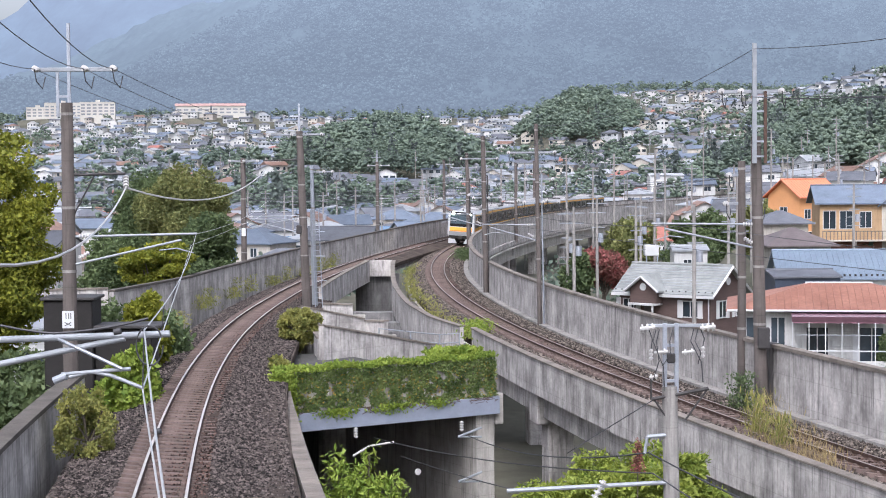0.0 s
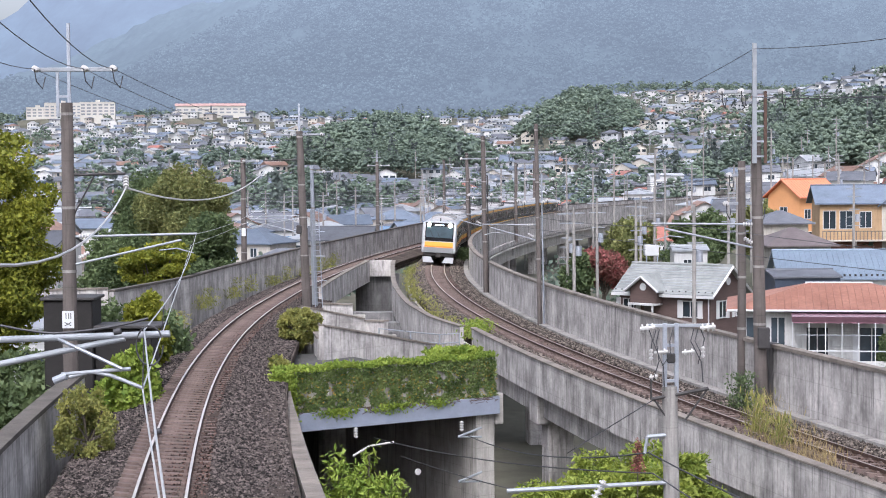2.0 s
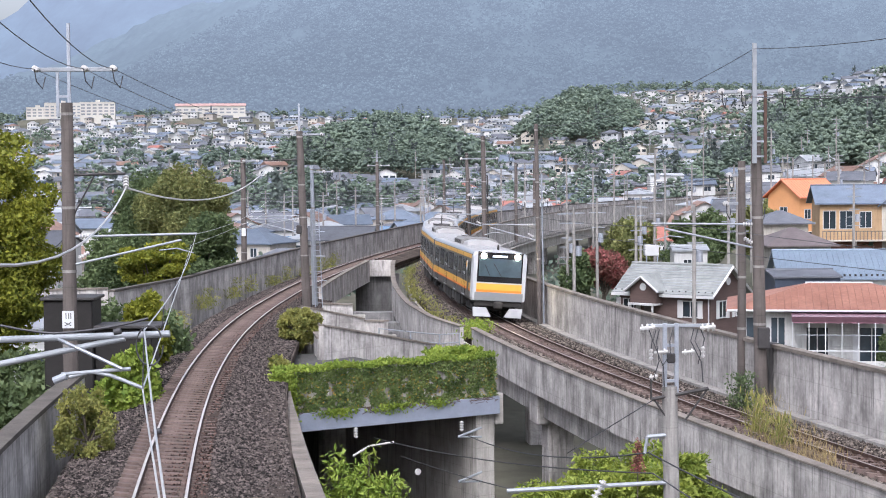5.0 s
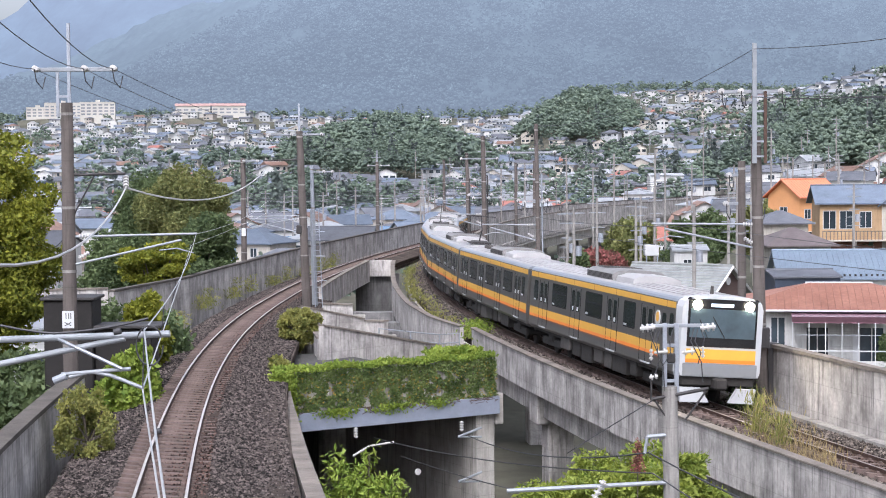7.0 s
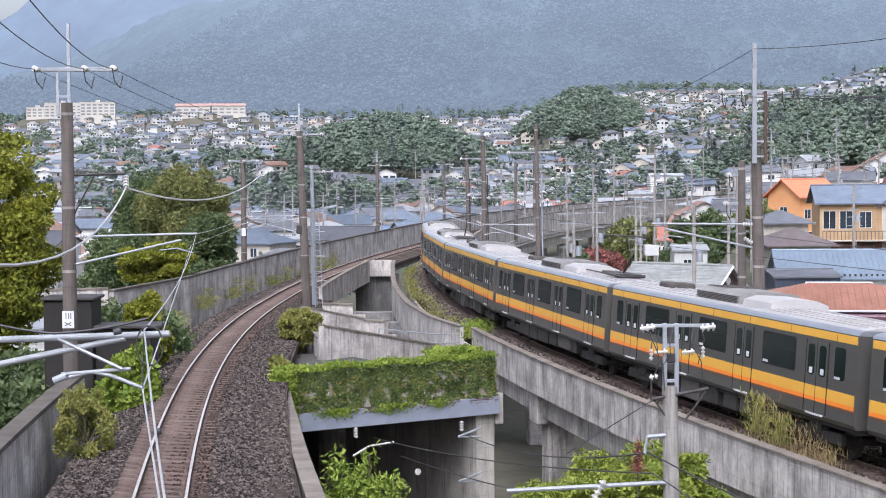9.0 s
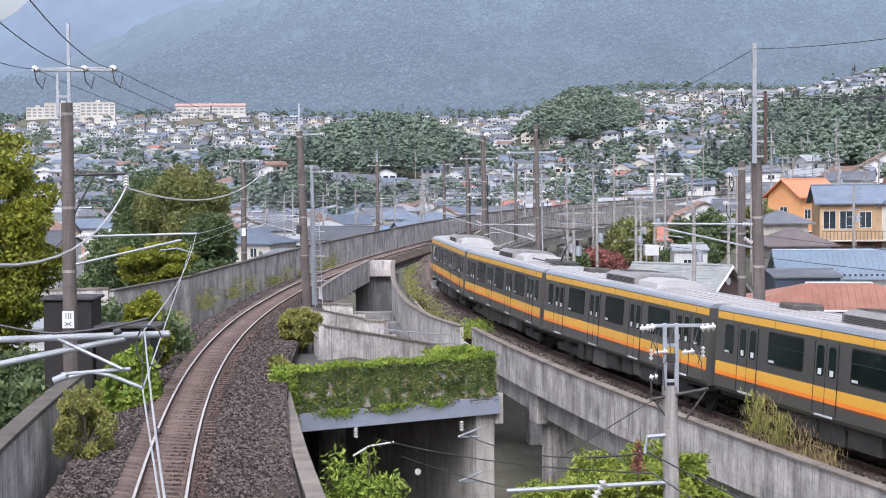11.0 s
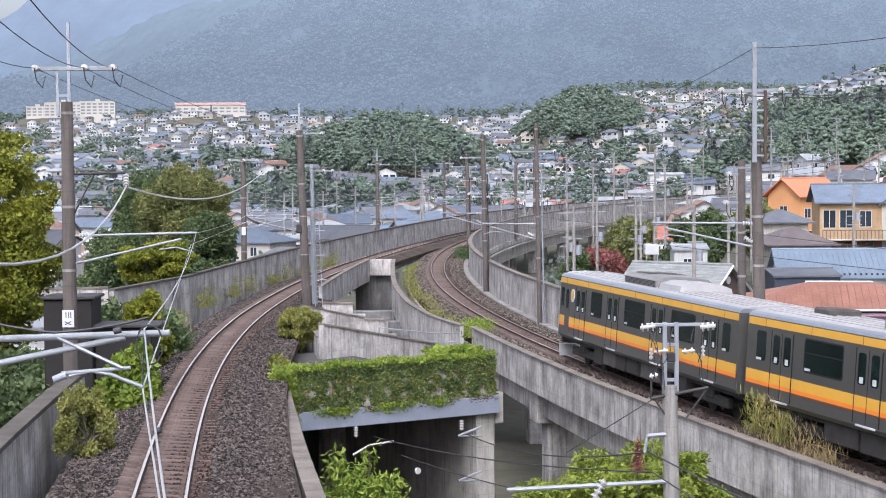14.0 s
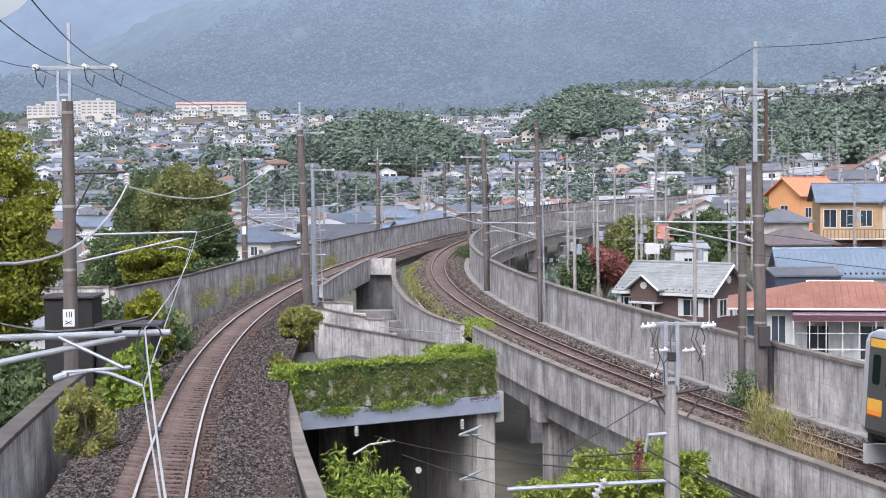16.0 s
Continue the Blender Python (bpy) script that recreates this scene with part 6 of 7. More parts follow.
UP = utility_pole(11.0, "pale concrete utility pole with crossarms among the houses")
up_spots = [(10.4, 128.0, -5.5, 11.2), (19.4, 168.0, -5.5, 11), (17.0, 116.0, -5.5, 10.3), (27.0, 100.0, -5.0, 10.2), (13.5, 150.0, -5.5, 11.0), (22.0, 178.0, -5, 11)]
UP.matrix_basis = pose(10.4, 136.0, -6.0, 0, 0, 15)
for x, y, z, h in up_spots[1:]:
    copy_thing(UP, pose(x, y, z, 0, 0, random.uniform(-40, 40)))
for x, y, top in (
                     (3.7, 235.0, 8.3), (5.1, 205.0, 10.8), (17.0, 235.0, 10.1), (20.5, 205.0, 9.9), (27.9, 225.0, 10.6), (27.9, 215.0, 8.5),
                     (35.6, 245.0, 8.6), (50.2, 330.0, 18.2), (16.9, 150.0, 5.2), (10.9, 150.0, 4.6), (23.2, 135.0, 7.3), (25.0, 150.0, 6.7),
                     (50.2, 262.0, 14.1), (52.7, 262.0, 10.2), (49.0, 240.0, 9.5), (80.3, 350.0, 18.5), (42.2, 176.0, 6.3), (76.3, 300.0, 12.3),
                     (8.9, 260.0, 8.4), (12.0, 250.0, 9.2), (16.8, 290.0, 8.6), (22.8, 260.0, 8.5), (36.0, 200.0, 8.5), (-11.5, 300.0, 11.1),
                     (-7.8, 280.0, 6.7), (-3.9, 330.0, 8.5), (-13.2, 260.0, 5.7), (55.7, 250.0, 8.8), (59.0, 240.0, 8.8),):
    g_ = gz(x, y) - 0.5
    tall = utility_pole(top - g_, "slim concrete pole crowded with crossarms near the viaduct")
    tall.matrix_basis = pose(x, y, g_, 0, 0, random.uniform(-30, 30))
    for z_ in (top - g_ - 3.4, top - g_ - 4.3):
        part("crossarm", boxm(-0.7, -0.05, z_ - 0.04, 0.9, 0.05, z_ + 0.04), M_WHITE_STEEL, tall)
ru = random.Random(21)
wires_bm = bmesh.new()
prev = None
for k in range(85):
    y = ru.uniform(230, 900) if k > 30 else ru.uniform(240, 480)
    x = ru.uniform(-0.27, 0.27) * y
    if near_line(x, y, 9) or (x > 25 and y < 260):
        continue
    copy_thing(UP, pose(x, y, gz(x, y) + ru.uniform(-0.5, 1.5), 0, 0, ru.uniform(-40, 40)))
    if prev and abs(prev[1] - y) < 200 and abs(prev[0] - x) < 70:
        for dz in (10.5, 9.7):
            tube(wires_bm, sag((prev[0], prev[1], gz(*prev) + dz), (x, y, gz(x, y) + dz), 1.2, 8), 0.03, 4)
    prev = (x, y)
tagged(part("power_lines", wires_bm, M_WIRE, None), "thin dark power lines strung over the houses", "wire", kind="stuff")

# ---------------- trees and shrubs ----------------


def crown_points(blobs, n, rng, shell=0.45):
    """Points in clustered lobes: each blob is (x, y, z, rx, ry, rz); clumps sit near each blob's surface."""
    vol = np.array([b[3] * b[4] * b[5] for b in blobs])
    pick = rng.choice(len(blobs), n, p=vol / vol.sum())
    B = np.array(blobs)[pick]
    d = rng.normal(size=(n, 3))
    d /= np.linalg.norm(d, axis=1)[:, None]
    r = 1 - shell * rng.random(n) ** 1.6
    bumpy = 1 + 0.16 * np.sin(d[:, 0] * 7 + B[:, 0]) * np.cos(d[:, 2] * 6 + B[:, 1])
    return B[:, :3] + d * B[:, 3:] * (r * bumpy)[:, None]


def lobes(cx, cy, cz, rx, ry, rz, k, rng, frac=0.42, flat=1.0):
    out = []
    for _ in range(k):
        d = rng.normal(size=3)
        d /= np.linalg.norm(d)
        f = rng.uniform(0.45, 0.8)
        s = rng.uniform(0.7, 1.25) * frac
        out.append((cx + d[0] * rx * f, cy + d[1] * ry * f, cz + d[2] * rz * f, rx * s, ry * s, rz * s * flat))
    return out


def tree(label, base, h, blobs, n, leaf, material, seed, category="tree", trunk=0.22, up=0.3, long=1.6):
    rng = np.random.default_rng(seed)
    t = empty("tree", label, category, base)
    bm = bmesh.new()
    rod(bm, (0, 0, -0.5), (0.1, 0, h * 0.45), trunk, trunk * 0.7, 10)
    for b in blobs[:14]:
        rod(bm, (0.1, 0, h * rng.uniform(0.25, 0.45)), b[:3], trunk * 0.4, 0.03, 6)
    part("trunk", bm, M_BARK, t)
    leaf_ob("crown", crown_points(blobs, n, rng), leaf, material, seed + 1, t, "", up, long)
    return t


rg = np.random.default_rng(8)
tree("large broadleaf tree with yellow-green leaves beside the line", (-17.6, 62.0, -4.6), 14, lobes(0, 0, 9.7, 4.4, 4.0, 5.9, 240, rg, 0.20, 0.32), 110000, 0.10, M_TREE_Y, 31)
tree("broadleaf tree below the yellowing crown", (-15.6, 60.0, -6.3), 9, lobes(0, 0, 5.0, 2.6, 2.6, 3.2, 22, rg, 0.36), 30000, 0.12, M_TREE_D, 33)
tree("dense dark green tree behind the outer wall", (-19.6, 131.0, -2.2), 12, lobes(0, 0, 6.6, 4.3, 4.0, 4.6, 90, rg, 0.22), 70000, 0.14, M_TREE_O, 35)
tree("dense dark green tree behind the outer wall", (-23.3, 137.0, -3.0), 12, lobes(0, 0, 7.2, 3.4, 3.4, 5.0, 60, rg, 0.23), 40000, 0.16, M_TREE_D, 37)
tree("dark green tree crowding the outer wall", (-17.0, 124.0, -3.0), 9, lobes(0, 0, 4.2, 2.8, 3.0, 3.6, 26, rg, 0.36), 36000, 0.15, M_TREE_D, 39)
tree("dark green tree crowding the outer wall", (-22.5, 122.0, -3.0), 9, lobes(0, 0, 3.6, 3.8, 3.0, 3.6, 26, rg, 0.36), 38000, 0.15, M_TREE_D, 41)
tree("small yellow-green maple above the wall", (-17.0, 101.0, -3.0), 7, lobes(0, 0, 5.6, 2.4, 2.2, 1.7, 40, rg, 0.28, 0.4), 24000, 0.13, M_TREE_Y, 43)
tree("leafy bush below the retaining wall", (-13.2, 70.0, -4.0), 6, lobes(0, 0, 3.6, 3.2, 3, 3.0, 20, rg, 0.36), 18000, 0.16, M_TREE_D, 45)
tree("shrubby tree at the dark shelter", (-14.6, 57.0, -5.6), 7, lobes(0, 0, 4.6, 2.2, 2, 2.8, 20, rg, 0.36), 16000, 0.15, M_TREE_D, 47)
tree("yellow-green sapling by the shelter", (-11.0, 64.0, -2.0), 5, lobes(0, 0, 4.0, 0.9, 0.9, 1.6, 12, rg, 0.36), 5000, 0.14, M_TREE_Y, 49)
tree("green bushes along the retaining wall", (-9.9, 53.5, -0.4), 3, lobes(0, 0, 1.0, 1.1, 1.6, 1.8, 16, rg, 0.36), 12000, 0.12, M_IVY, 51, "bush", 0.05)
tree("brownish bush at the foot of the wall", (-9.2, 43.5, 0.2), 2, lobes(0, 0, 1.1, 1.0, 1.2, 1.3, 60, rg, 0.16), 7500, 0.055, M_WEED, 53, "bush", 0.04)
tree("yellowing bush between the tracks", (-6.6, 77.5, -0.3), 2, lobes(0, 0, 1.1, 1.25, 1.2, 1.1, 50, rg, 0.19), 12000, 0.075, M_WEED, 55, "bush", 0.04)
tree("small weed bush by the ivy wall", (-6.4, 64.5, -0.2), 1, lobes(0, 0, 0.6, 0.6, 0.6, 0.6, 12, rg, 0.36), 3500, 0.09, M_WEED, 57, "bush", 0.03)
tree("fresh green tree growing up from the lower line", (4.9, 47.0, -7.4), 7, lobes(0, 0, 5.6, 3.4, 1.8, 2.4, 120, rg, 0.17, 0.7), 48000, 0.068, M_LIME, 59, up=-0.25, long=2.5)
tree("fresh green shoots by the lower pole", (6.4, 45.5, -7.4), 7, lobes(0, 0, 6.6, 1.2, 0.9, 1.3, 34, rg, 0.22, 0.7), 14000, 0.068, M_LIME, 60, up=-0.25, long=2.5)
plume = empty("seed_plume", "rust-brown seed plume on the fresh green tree", "plant", (5.15, 45.50, -0.08))
leaf_ob("plume", crown_points([(0, 0, 0.55 - 0.16 * k, 0.10 + 0.03 * k, 0.1, 0.16) for k in range(5)], 900, np.random.default_rng(6), 0.9), 0.035, M_TREE_R, 7, plume)
part("stalk", rodm((0, 0, -1.2), (0, 0, 0.5), 0.015), M_BARK, plume)
tree("leafy saplings before the underpass", (-2.6, 52.0, -7.4), 5, [(x, y, z, r, r, r * 1.3) for x, y, z, r in ((-0.7, 0, 6.4, 0.35), (-0.6, 0, 5.8, 0.5), (0.1, 0, 5.7, 0.55), (0.3, 0, 6.6, 0.3),
     (0.9, 0.2, 5.3, 0.55), (-0.2, -0.2, 4.9, 0.9), (1.0, -0.2, 4.4, 0.8), (2.0, 0, 4.2, 0.5))], 3600, 0.075, M_IVY, 61, trunk=0.05, up=-0.5, long=3.4)
tree("crimson flowering crape myrtle behind the brown house", (14.2, 152.0, -5.2), 6, lobes(0, 0, 4.4, 2.3, 2.0, 2.0, 20, rg, 0.38), 9000, 0.2, M_TREE_R, 63)
tree("dark garden tree beside the viaduct", (11.6, 150.0, -5.2), 6, lobes(0, 0, 3.4, 1.6, 1.8, 2.4, 16, rg, 0.38), 8000, 0.2, M_TREE_D, 65)
for k, (x, y, z, r, mt) in enumerate(((26.0, 182.0, -5, 3.2, M_TREE_D), (21.0, 190.0, -5, 3.0, M_TREE_O), (29.5, 190.0, -4.5, 3.4, M_TREE_D), (44.0, 238, -4, 3.5, M_TREE_O), (39.0, 215.0, -4, 3.0, M_TREE_O),
                                      (58.0, 200.0, -3.5, 3.5, M_TREE_O), (33.6, 118.0, -5, 1.6, M_TREE_D), (46.0, 158.0, -4, 2.4, M_TREE_D))):
    tree("rounded garden tree among the houses", (x, y, z), 6, lobes(0, 0, 4.6, r, r, r * 0.95, 18, rg, 0.4), 9000, 0.26, mt, 71 + 2 * k)
hedge = empty("clipped_shrub", "small dark clipped conifer by the house", "shrub", (26.4, 102.5, -5.0))
leaf_ob("foliage", crown_points([(0, 0, 1.2, 0.45, 0.45, 1.1), (0, 0, 2.2, 0.3, 0.3, 0.7)], 2500, np.random.default_rng(3)), 0.1, M_TREE_D, 5, hedge)

# weeds along the ballast
def weeds(label, spots, material, seed, n, size, tall=0.5, up=1.6, long=4.0):
    rng = np.random.default_rng(seed)
    pts = []
    for (x, y, z, rx, ry, hgt) in spots:
        m = int(n * rx * ry)
        p = np.stack([x + rng.normal(size=m) * rx * 0.5, y + rng.normal(size=m) * ry * 0.5, z + rng.random(m) ** 1.5 * hgt], 1)
        pts.append(p)
    ob = leaf_ob("weeds", np.concatenate(pts), size, material, seed, None, "", up, long)
    return tagged(ob, label, "weeds", kind="stuff")


spots = []
rw = np.random.default_rng(17)
for y in np.arange(72, 150, 2.2):
    c, r, dd = station(L_POLY, y)
    a = -float(np.interp(y, (60, 72, 99, 117, 138, 150), (3.0, 3.2, 4.6, 3.9, 3.3, 2.9)))
    q = c + r * (a + rw.uniform(-0.1, 0.3))
    if rw.random() < 0.45:
        spots.append((q.x, q.y, q.z - 0.6, rw.uniform(0.5, 0.8), rw.uniform(0.8, 1.8), rw.uniform(0.5, 1.3)))
weeds("green and straw weeds growing along the outer wall", spots, M_WEED, 5, 420, 0.06, up=1.0, long=2.4)
spots = []
for y in np.arange(92, 150, 2.0):
    c, r, dd = station(R_POLY, y)
    q = c + r * (-2.1 + rw.uniform(-0.3, 0.2))
    spots.append((q.x, q.y, -0.55, 0.5, 1.3, rw.uniform(0.3, 0.8)))
for y in (84.0, 86.0):
    c, r, dd = station(R_POLY, y)
    q = c + r * -1.9
    spots.append((q.x, q.y, -0.4, 0.7, 1.4, 0.5))
weeds("yellowish weeds on the outer shoulder of the curve", spots, M_WEED, 6, 210, 0.055, up=1.2, long=2.6)
weeds("green creeper on the shoulder of the curve", [(1.65, 86.0, -0.3, 0.8, 3.0, 0.55)], M_IVY, 9, 700, 0.08, up=0.5, long=1.6)
weeds("dark green shrub growing at the inner wall", [(2.0, 160.0, -0.5, 0.9, 4.0, 1.2)], M_TREE_D, 19, 900, 0.1, up=0.5, long=1.6)
tallg = [(9.0 + 0.22 * k, 48.6 - 0.75 * k, -0.25, 0.42, 1.2, h_) for k, h_ in enumerate((1.5, 1.6, 1.2, 1.0, 0.8, 0.6))]
weeds("tall dry grass at the edge of the viaduct", tallg, M_STRAW, 7, 400, 0.015, up=3.6, long=20.0)
weeds("green stalks among the dry grass", [(9.0, 49.0, 0.2, 0.4, 0.9, 1.1), (9.4, 47.6, 0.1, 0.3, 0.8, 0.8)], M_WEED, 8, 1700, 0.026, up=2.6, long=9.0)
weeds("leafy weed against the tall wall", [(9.95, 57.0, -0.3, 0.5, 0.5, 1.3)], M_TREE_D, 12, 4200, 0.07, up=0.6, long=1.6)
lw = []
for y in (47, 50, 56, 60, 64):
    c, r, dd = station(L_POLY, y)
    lw.append(((c + r * -2.6).x, y, c.z - 0.4, 0.5, 1.2, 0.5))
weeds("low weeds on the near ballast shoulder", lw, M_WEED, 14, 500, 0.05, up=1.0, long=2.0)

# ivy over the underpass parapet
rv = np.random.default_rng(23)


def to_world(px, py, pz):
    v = np.stack([px, py, pz, np.ones(len(px))], 1) @ np.array(PM).T
    return v[:, :3]


n = 30000
fx_, fz_ = rv.random(n) * PL, -0.80 + rv.random(n) * 1.48
keep = np.array([noise.noise((a * 2.6, b * 3.2, 4.0)) + 0.5 * noise.noise((a * 7.0, b * 8.0, 1.0)) for a, b in zip(fx_, fz_)]) > -0.30 - 0.3 * (fz_ > 0.3) + 0.1 * (fx_ > 5)
fx_, fz_ = fx_[keep], fz_[keep]
ivy = empty("ivy", "ivy curtain of green and autumn leaves over the parapet wall", "climbing plant", (0, 0, 0))
leaf_ob("face_leaves", to_world(fx_, 0.02 - rv.random(len(fx_)) * 0.08, fz_), 0.06, M_IVYD, 24, ivy, "dull green ivy leaves", 0.0, 1.3)
n = 16000
tx = rv.random(n) * PL
leaf_ob("crest_leaves", to_world(tx, 0.2 + rv.normal(size=n) * 0.16, 0.72 + np.abs(rv.normal(size=n)) * 0.07 + 0.04 * np.sin(tx * 3)), 0.07, M_IVY, 25, ivy, "fresh green ivy crest", 0.4, 1.3)
n = 13000
leaf_ob("corner_leaves", to_world(0.16 + rv.normal(size=n) * 0.2, -0.22 + rv.normal(size=n) * 0.1, -1.1 + rv.random(n) * 1.85), 0.07, M_IVY, 26, ivy, "fresh green ivy at the corner", 0.2, 1.3)
n = 2600
leaf_ob("tuft_leaves", to_world(6.9 + rv.random(n) * 2.1, 0.5 + rv.random(n) * 1.0, 0.72 + rv.random(n) * 0.32), 0.11, M_IVY, 27, ivy, "", 0.4, 1.3)
n = 700
ax = rv.random(n) * PL
leaf_ob("autumn_leaves", to_world(ax, -0.03 - rv.random(n) * 0.06, -0.75 + rv.random(n) * 1.3), 0.06, M_IVYO, 28, ivy, "orange-yellow autumn leaves", 0.0, 1.3)
dx = np.concatenate([rv.normal(2.3, 0.35, 500), rv.normal(4.6, 0.45, 500), rv.normal(6.6, 0.3, 250)])
leaf_ob("hanging_leaves", to_world(dx, -0.14 - rv.random(len(dx)) * 0.05, -0.72 - np.abs(rv.normal(size=len(dx))) * 0.13), 0.065, M_IVY, 29, ivy, "", -0.5, 1.5)
tw = bmesh.new()
for k in range(60):
    x = rv.random() * PL
    p0 = Vector((x, -0.12, -0.76))
    for s in range(4):
        p1 = p0 + Vector((rv.normal() * 0.18, 0, -abs(rv.normal()) * 0.05))
        rod(tw, PM @ p0, PM @ p1, 0.009, 0.009, 4)
        p0 = p1
tagged(part("stems", tw, M_RAIL, ivy, "reddish brown ivy stems"), kind="stuff")

# ---------------- woods ----------------
rt = random.Random(77)
wp, cp = [], []
for k in range(9000):
    y = rt.uniform(330, 2000) if k % 3 else rt.uniform(420, 900)
    x = rt.uniform(-0.31, 0.31) * y
    if not woods(x, y) and rt.random() > (0.13 if 0.065 < x / y < 0.21 and y < 1100 else 0.06):
        continue
    if near_line(x, y, 16):
        continue
    z, r, h = gz(x, y), rt.uniform(2.6, 5.0), rt.uniform(6, 12)
    (cp if rt.random() < 0.07 else wp).append((x, y, z, r, h))
for cx_, cy_, rx_, ry_, m_ in ((83, 1050, 32, 120, 420), (-24, 780, 42, 120, 330), (128, 520, 28, 90, 200)):
    for k in range(m_):
        a_, q_ = rt.uniform(0, 6.283), 1.12 * rt.random() ** 0.5
        x, y = cx_ + rx_ * q_ * math.cos(a_), cy_ + ry_ * q_ * math.sin(a_)
        wp.insert(0, (x, y, gz(x, y), rt.uniform(2.8, 5.0), rt.uniform(7, 12)))
rq = np.random.default_rng(78)


def canopy(name, spots, material, label, seed, many):
    """Rough crowns: every tree is a dome of small uneven leaf clumps."""
    rng = np.random.default_rng(seed)
    base = np.array([(1, 0, 0), (-1, 0, 0), (0, 1, 0), (0, -1, 0), (0, 0, 1), (0, 0, -1)], float)
    fac = np.array([(0, 2, 4), (2, 1, 4), (1, 3, 4), (3, 0, 4), (2, 0, 5), (1, 2, 5), (3, 1, 5), (0, 3, 5)])
    V, Fc, o = [], [], 0
    for (x, y, z, r, h) in spots:
        m = many(y)
        d = rng.normal(size=(m, 3))
        d[:, 2] = np.abs(d[:, 2]) * 1.1 - 0.35
        d[:, 1] -= 0.35
        d /= np.linalg.norm(d, axis=1)[:, None]
        side = 1 + 0.25 * np.sin(d[:, 0] * 5 + x) * np.cos(d[:, 2] * 5 + y)
        c = np.array((x, y, z + h * 0.55)) + d * np.array((r, r, h * 0.45)) * (side * rng.uniform(0.75, 1.05, m))[:, None]
        s = (r * (0.25 if y > 700 else 0.17) * rng.uniform(0.6, 1.4, (m, 1, 1))) * rng.uniform(0.5, 1.4, (m, 6, 1)) * np.array((1.15, 1.0, 0.7))
        q, _ = np.linalg.qr(rng.normal(size=(m, 3, 3)) * 0.4 + np.eye(3))
        V.append((c[:, None, :] + (base[None] * s) @ q).reshape(-1, 3))
        Fc.append((np.arange(m)[:, None, None] * 6 + fac[None]).reshape(-1, 3) + o)
        o += 6 * m
    V, Fc = np.concatenate(V), np.concatenate(Fc)
    me = bpy.data.meshes.new(name)
    me.vertices.add(len(V))
    me.vertices.foreach_set("co", V.ravel())
    me.loops.add(Fc.size)
    me.loops.foreach_set("vertex_index", Fc.ravel())
    me.polygons.add(len(Fc))
    me.polygons.foreach_set("loop_start", np.arange(0, Fc.size, 3))
    me.polygons.foreach_set("loop_total", np.full(len(Fc), 3))
    me.update()
    me.validate()
    me.materials.append(material)
    return tagged(new(name, me), label, "trees", kind="stuff")


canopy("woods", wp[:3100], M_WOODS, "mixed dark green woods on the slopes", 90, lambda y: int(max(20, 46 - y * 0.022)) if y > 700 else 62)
forest = []
for k in range(9000):
    y = 1780 + 1000 * rt.random() ** 1.2
    x = rt.uniform(-0.275, 0.275) * y
    r = rt.uniform(5.0, 9.0) * (1.5 if noise.noise((x / 120.0, y / 160.0, 5.5)) > 0 else 0.9)
    forest.append((x, y, r))
fz = near_mountain(np.array([q[0] for q in forest]), np.array([q[1] for q in forest]))
canopy("mountain_forest", [(x, y, z - 3, r, r * rt.uniform(1.5, 2.3)) for (x, y, r), z in zip(forest, fz)], M_MOUNT, "blue forest on the mountain slope with a painted haze glow", 91, lambda y: 7)
pts = []
for (x, y, z, r, h) in wp[:3100]:
    bl = [(x + rq.normal() * r * 0.4, y + rq.normal() * r * 0.4, z + h * rq.uniform(0.45, 0.8), r * 0.75, r * 0.75, h * 0.3) for _ in range(3)]
    pts.append(crown_points(bl, int(max(14, 60 - y * 0.03)), rq, 0.3))
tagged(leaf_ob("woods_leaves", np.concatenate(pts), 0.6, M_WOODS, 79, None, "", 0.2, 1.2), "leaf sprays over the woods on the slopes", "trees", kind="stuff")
pts = []
for (x, y, z, r, h) in cp:
    m = int(max(26, 150 - y * 0.07))
    t = rq.random(m) ** 0.7
    a = rq.random(m) * 6.283
    rr = (1 - t) * r * 0.8 + 0.2
    pts.append(np.stack([x + rr * np.cos(a), y + rr * np.sin(a), z + 1 + t * h * 1.3], 1))
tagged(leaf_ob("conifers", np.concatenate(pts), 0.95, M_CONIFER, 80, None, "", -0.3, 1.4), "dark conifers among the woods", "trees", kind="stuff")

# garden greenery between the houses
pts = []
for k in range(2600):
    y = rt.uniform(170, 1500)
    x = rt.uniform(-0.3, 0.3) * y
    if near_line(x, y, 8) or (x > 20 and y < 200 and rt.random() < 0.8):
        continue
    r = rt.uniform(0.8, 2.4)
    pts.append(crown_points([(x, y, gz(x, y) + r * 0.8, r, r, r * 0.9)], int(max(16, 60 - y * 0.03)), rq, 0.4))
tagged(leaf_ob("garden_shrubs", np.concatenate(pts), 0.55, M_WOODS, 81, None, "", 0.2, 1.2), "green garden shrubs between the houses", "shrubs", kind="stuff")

# ---------------- ballast stones ----------------


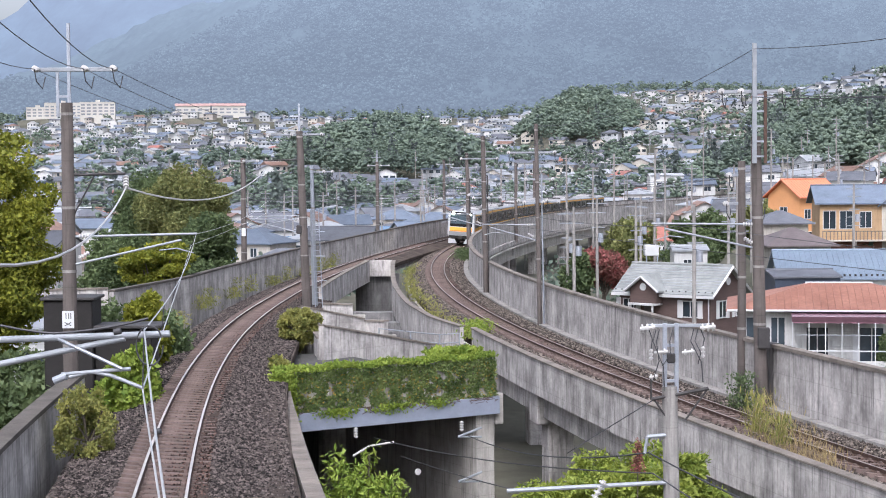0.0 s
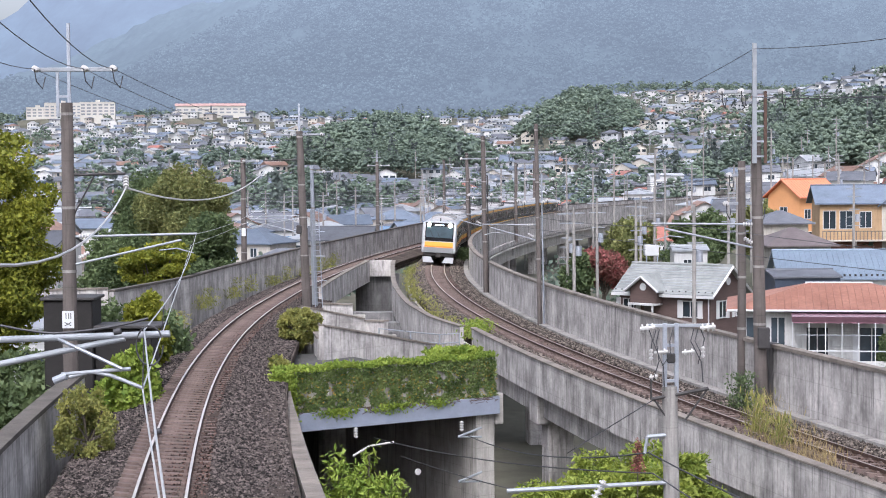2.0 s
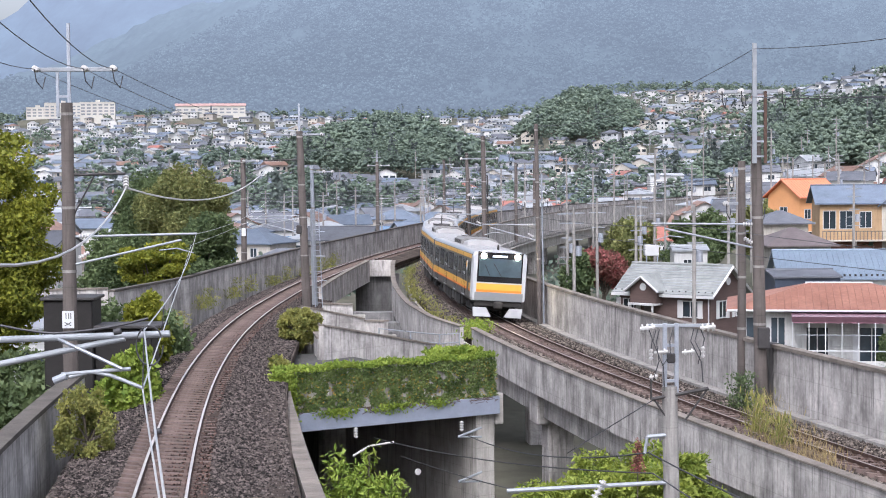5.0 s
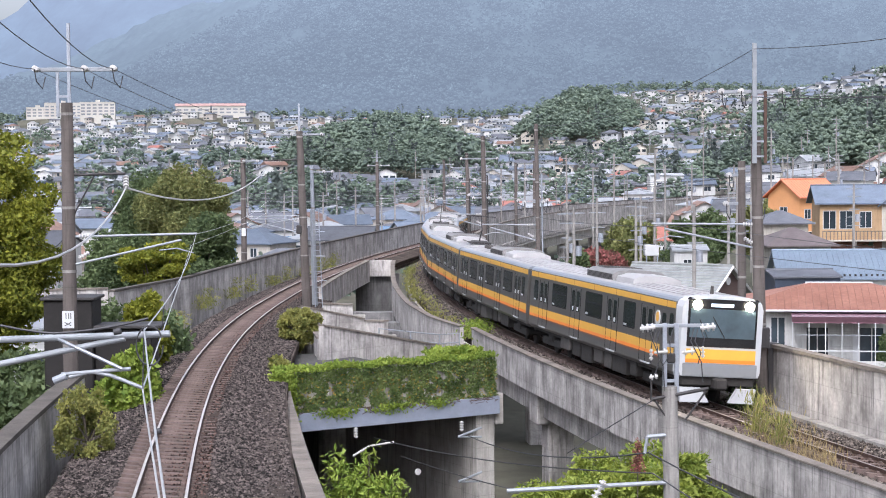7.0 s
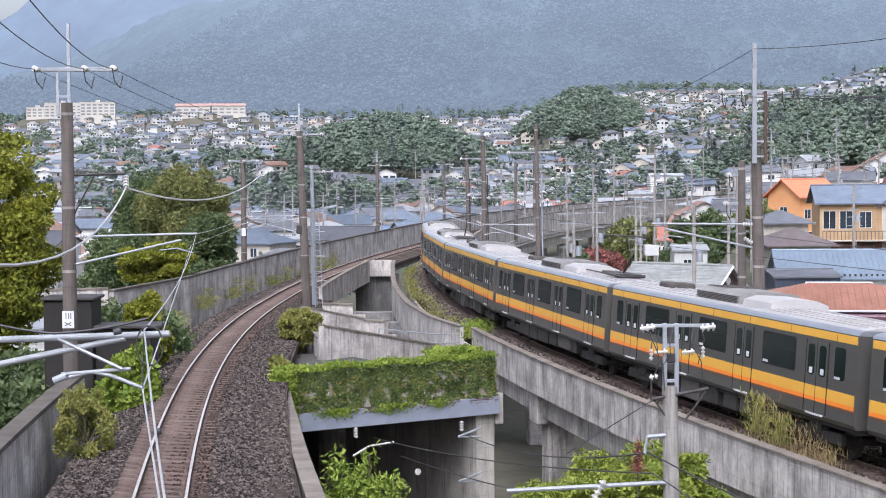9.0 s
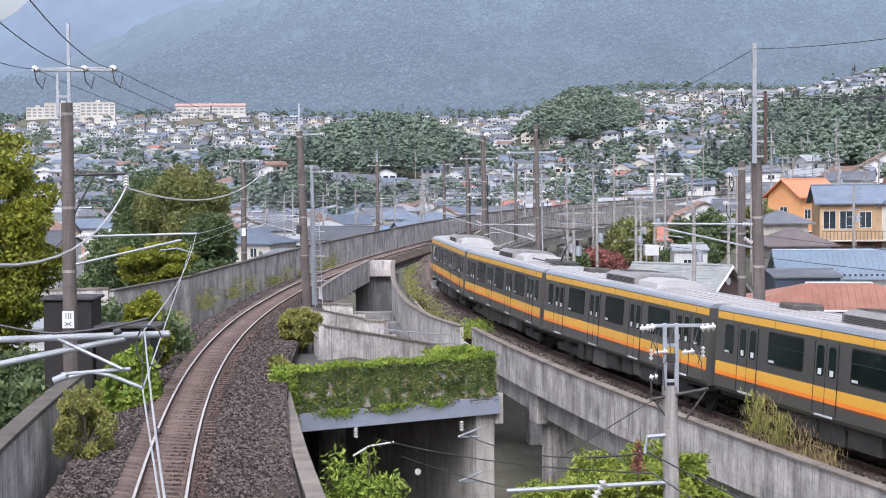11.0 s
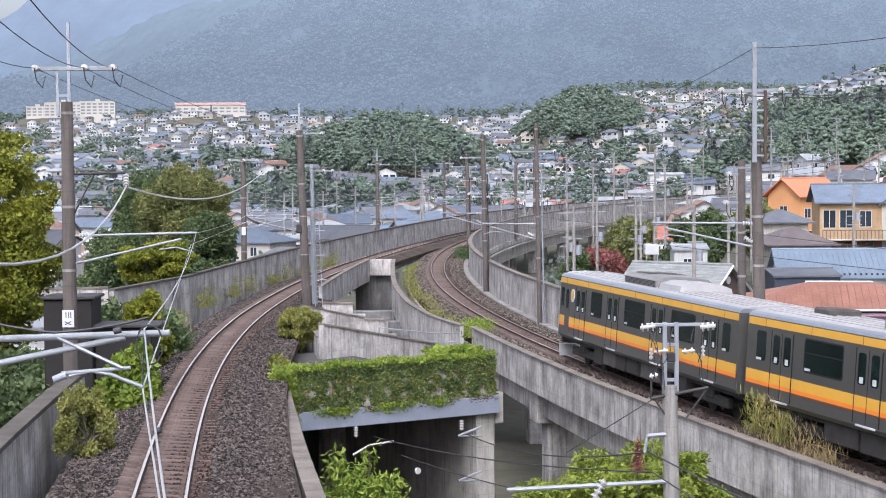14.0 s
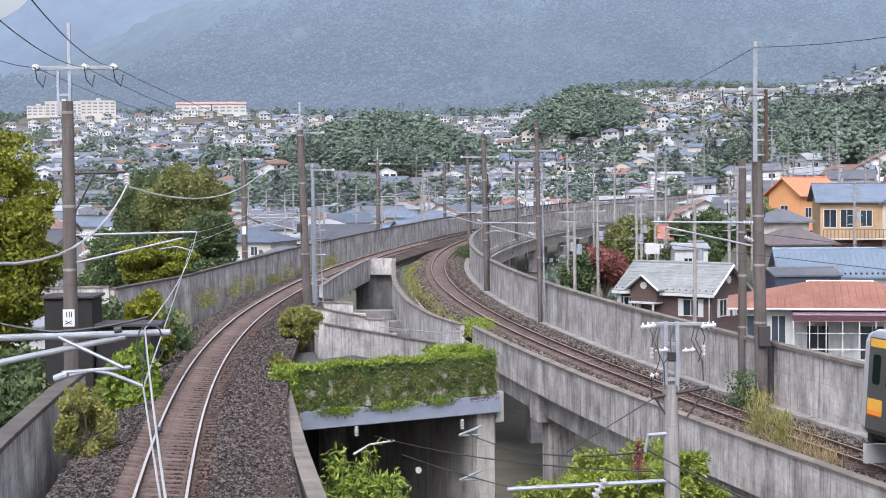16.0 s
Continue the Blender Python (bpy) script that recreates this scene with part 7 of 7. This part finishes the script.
def stones(poly, name, label, y0, y1, a0, a1, n, size, material, seed, sink=0.0):
    rng = np.random.default_rng(seed)
    base = np.array([(1, 0, 0), (-1, 0, 0), (0, 1, 0), (0, -1, 0), (0, 0, 1), (0, 0, -1)], float)
    fac = np.array([(0, 2, 4), (2, 1, 4), (1, 3, 4), (3, 0, 4), (2, 0, 5), (1, 2, 5), (3, 1, 5), (0, 3, 5)])
    yy = y0 + (y1 - y0) * rng.random(n) ** 1.5
    aa = rng.uniform(a0, a1, n)
    tab = np.arange(y0 - 1, y1 + 2, 0.5)
    st = [station(poly, y) for y in tab]
    cx, cz = np.interp(yy, tab, [s[0].x for s in st]), np.interp(yy, tab, [s[0].z for s in st])
    rx, ry = np.interp(yy, tab, [s[1].x for s in st]), np.interp(yy, tab, [s[1].y for s in st])
    prof = np.interp(aa, (-2.2, -1.35, 1.35, 2.6, 3.0), (-0.42, -0.17, -0.2, -0.44, -0.45))
    c = np.stack([cx + rx * aa, yy + ry * aa, cz + prof + 0.02 - sink], 1)
    s = size * rng.uniform(0.6, 1.5, (n, 1, 1)) * rng.uniform(0.6, 1.3, (n, 6, 1))
    q = rng.normal(size=(n, 3, 3))
    q, _ = np.linalg.qr(q)
    v = c[:, None, :] + (base[None] * s) @ q
    f = (np.arange(n)[:, None, None] * 6 + fac[None]).reshape(-1, 3)
    me = bpy.data.meshes.new(name)
    me.vertices.add(6 * n)
    me.vertices.foreach_set("co", v.ravel())
    me.loops.add(len(f) * 3)
    me.loops.foreach_set("vertex_index", f.ravel())
    me.polygons.add(len(f))
    me.polygons.foreach_set("loop_start", np.arange(0, len(f) * 3, 3))
    me.polygons.foreach_set("loop_total", np.full(len(f), 3))
    me.update()
    me.validate()
    me.materials.append(material)
    return tagged(new(name, me), label, "ballast", kind="stuff")


stones(L_POLY, "ballast_stones", "loose grey ballast stones on the track shoulder", 33, 130, -2.6, -1.0, 34000, 0.047, M_STONE, 1)
stones(L_POLY, "ballast_stones", "loose grey ballast stones on the track shoulder", 33, 104, 1.0, 2.9, 34000, 0.047, M_STONE, 2)
stones(L_POLY, "ballast_stones", "rust-brown ballast stones between the rails", 33, 130, -1.0, 1.0, 14000, 0.033, M_RUST_STONE, 3, 0.022)
stones(R_POLY, "ballast_stones", "grey-brown ballast stones along the curve", 40, 170, -2.2, -1.0, 22000, 0.055, M_STONE_R, 4)
stones(R_POLY, "ballast_stones", "grey-brown ballast stones along the curve", 40, 170, 1.0, 2.2, 20000, 0.055, M_STONE_R, 5)
stones(R_POLY, "ballast_stones", "rust-brown ballast stones between the rails", 40, 150, -1.0, 1.0, 12000, 0.034, M_RUST_STONE, 6, 0.022)

# ---------------- sleepers ----------------


def sleepers(poly, track, y0, y1, step):
    bm = bmesh.new()
    v = [(-1.0, -0.12, -0.3), (1.0, -0.12, -0.3), (1.0, 0.12, -0.3), (-1.0, 0.12, -0.3), (-1.0, -0.09, -0.13), (-0.35, -0.08, -0.155), (0.35, -0.08, -0.155), (1.0, -0.09, -0.13),
         (1.0, 0.09, -0.13), (0.35, 0.08, -0.155), (-0.35, 0.08, -0.155), (-1.0, 0.09, -0.13)]
    vs = [bm.verts.new(p) for p in v]
    for f in ((4, 5, 10, 11), (5, 6, 9, 10), (6, 7, 8, 9), (0, 1, 7, 6, 5, 4), (2, 3, 11, 10, 9, 8), (1, 2, 8, 7), (3, 0, 4, 11)):
        bm.faces.new([vs[i] for i in f])
    for s in (-0.533, 0.533):
        for k in (-0.11, 0.11):
            box(bm, s + k - 0.04, -0.05, -0.15, s + k + 0.04, 0.05, -0.09)
    bmesh.ops.recalc_face_normals(bm, faces=bm.faces)
    me = bpy.data.meshes.new("sleeper")
    bm.to_mesh(me)
    bm.free()
    me.materials.append(M_SLEEPER)
    y = y0
    while y < y1:
        c, r, dd = station(poly, y)
        s = new("sleeper", me)
        s.parent = track
        s.matrix_basis = Matrix.Translation(c + Vector((0, 0, 0.02))) @ Matrix.Rotation(math.atan2(-dd.x, dd.y) + random.uniform(-0.01, 0.01), 4, "Z") @ Matrix.Rotation(radians(5.0), 4, "Y")
        y += step * dd.y


sleepers(L_POLY, track_left, 33, 190, 0.6)
sleepers(R_POLY, track_right, 40, 200, 0.6)


motions()
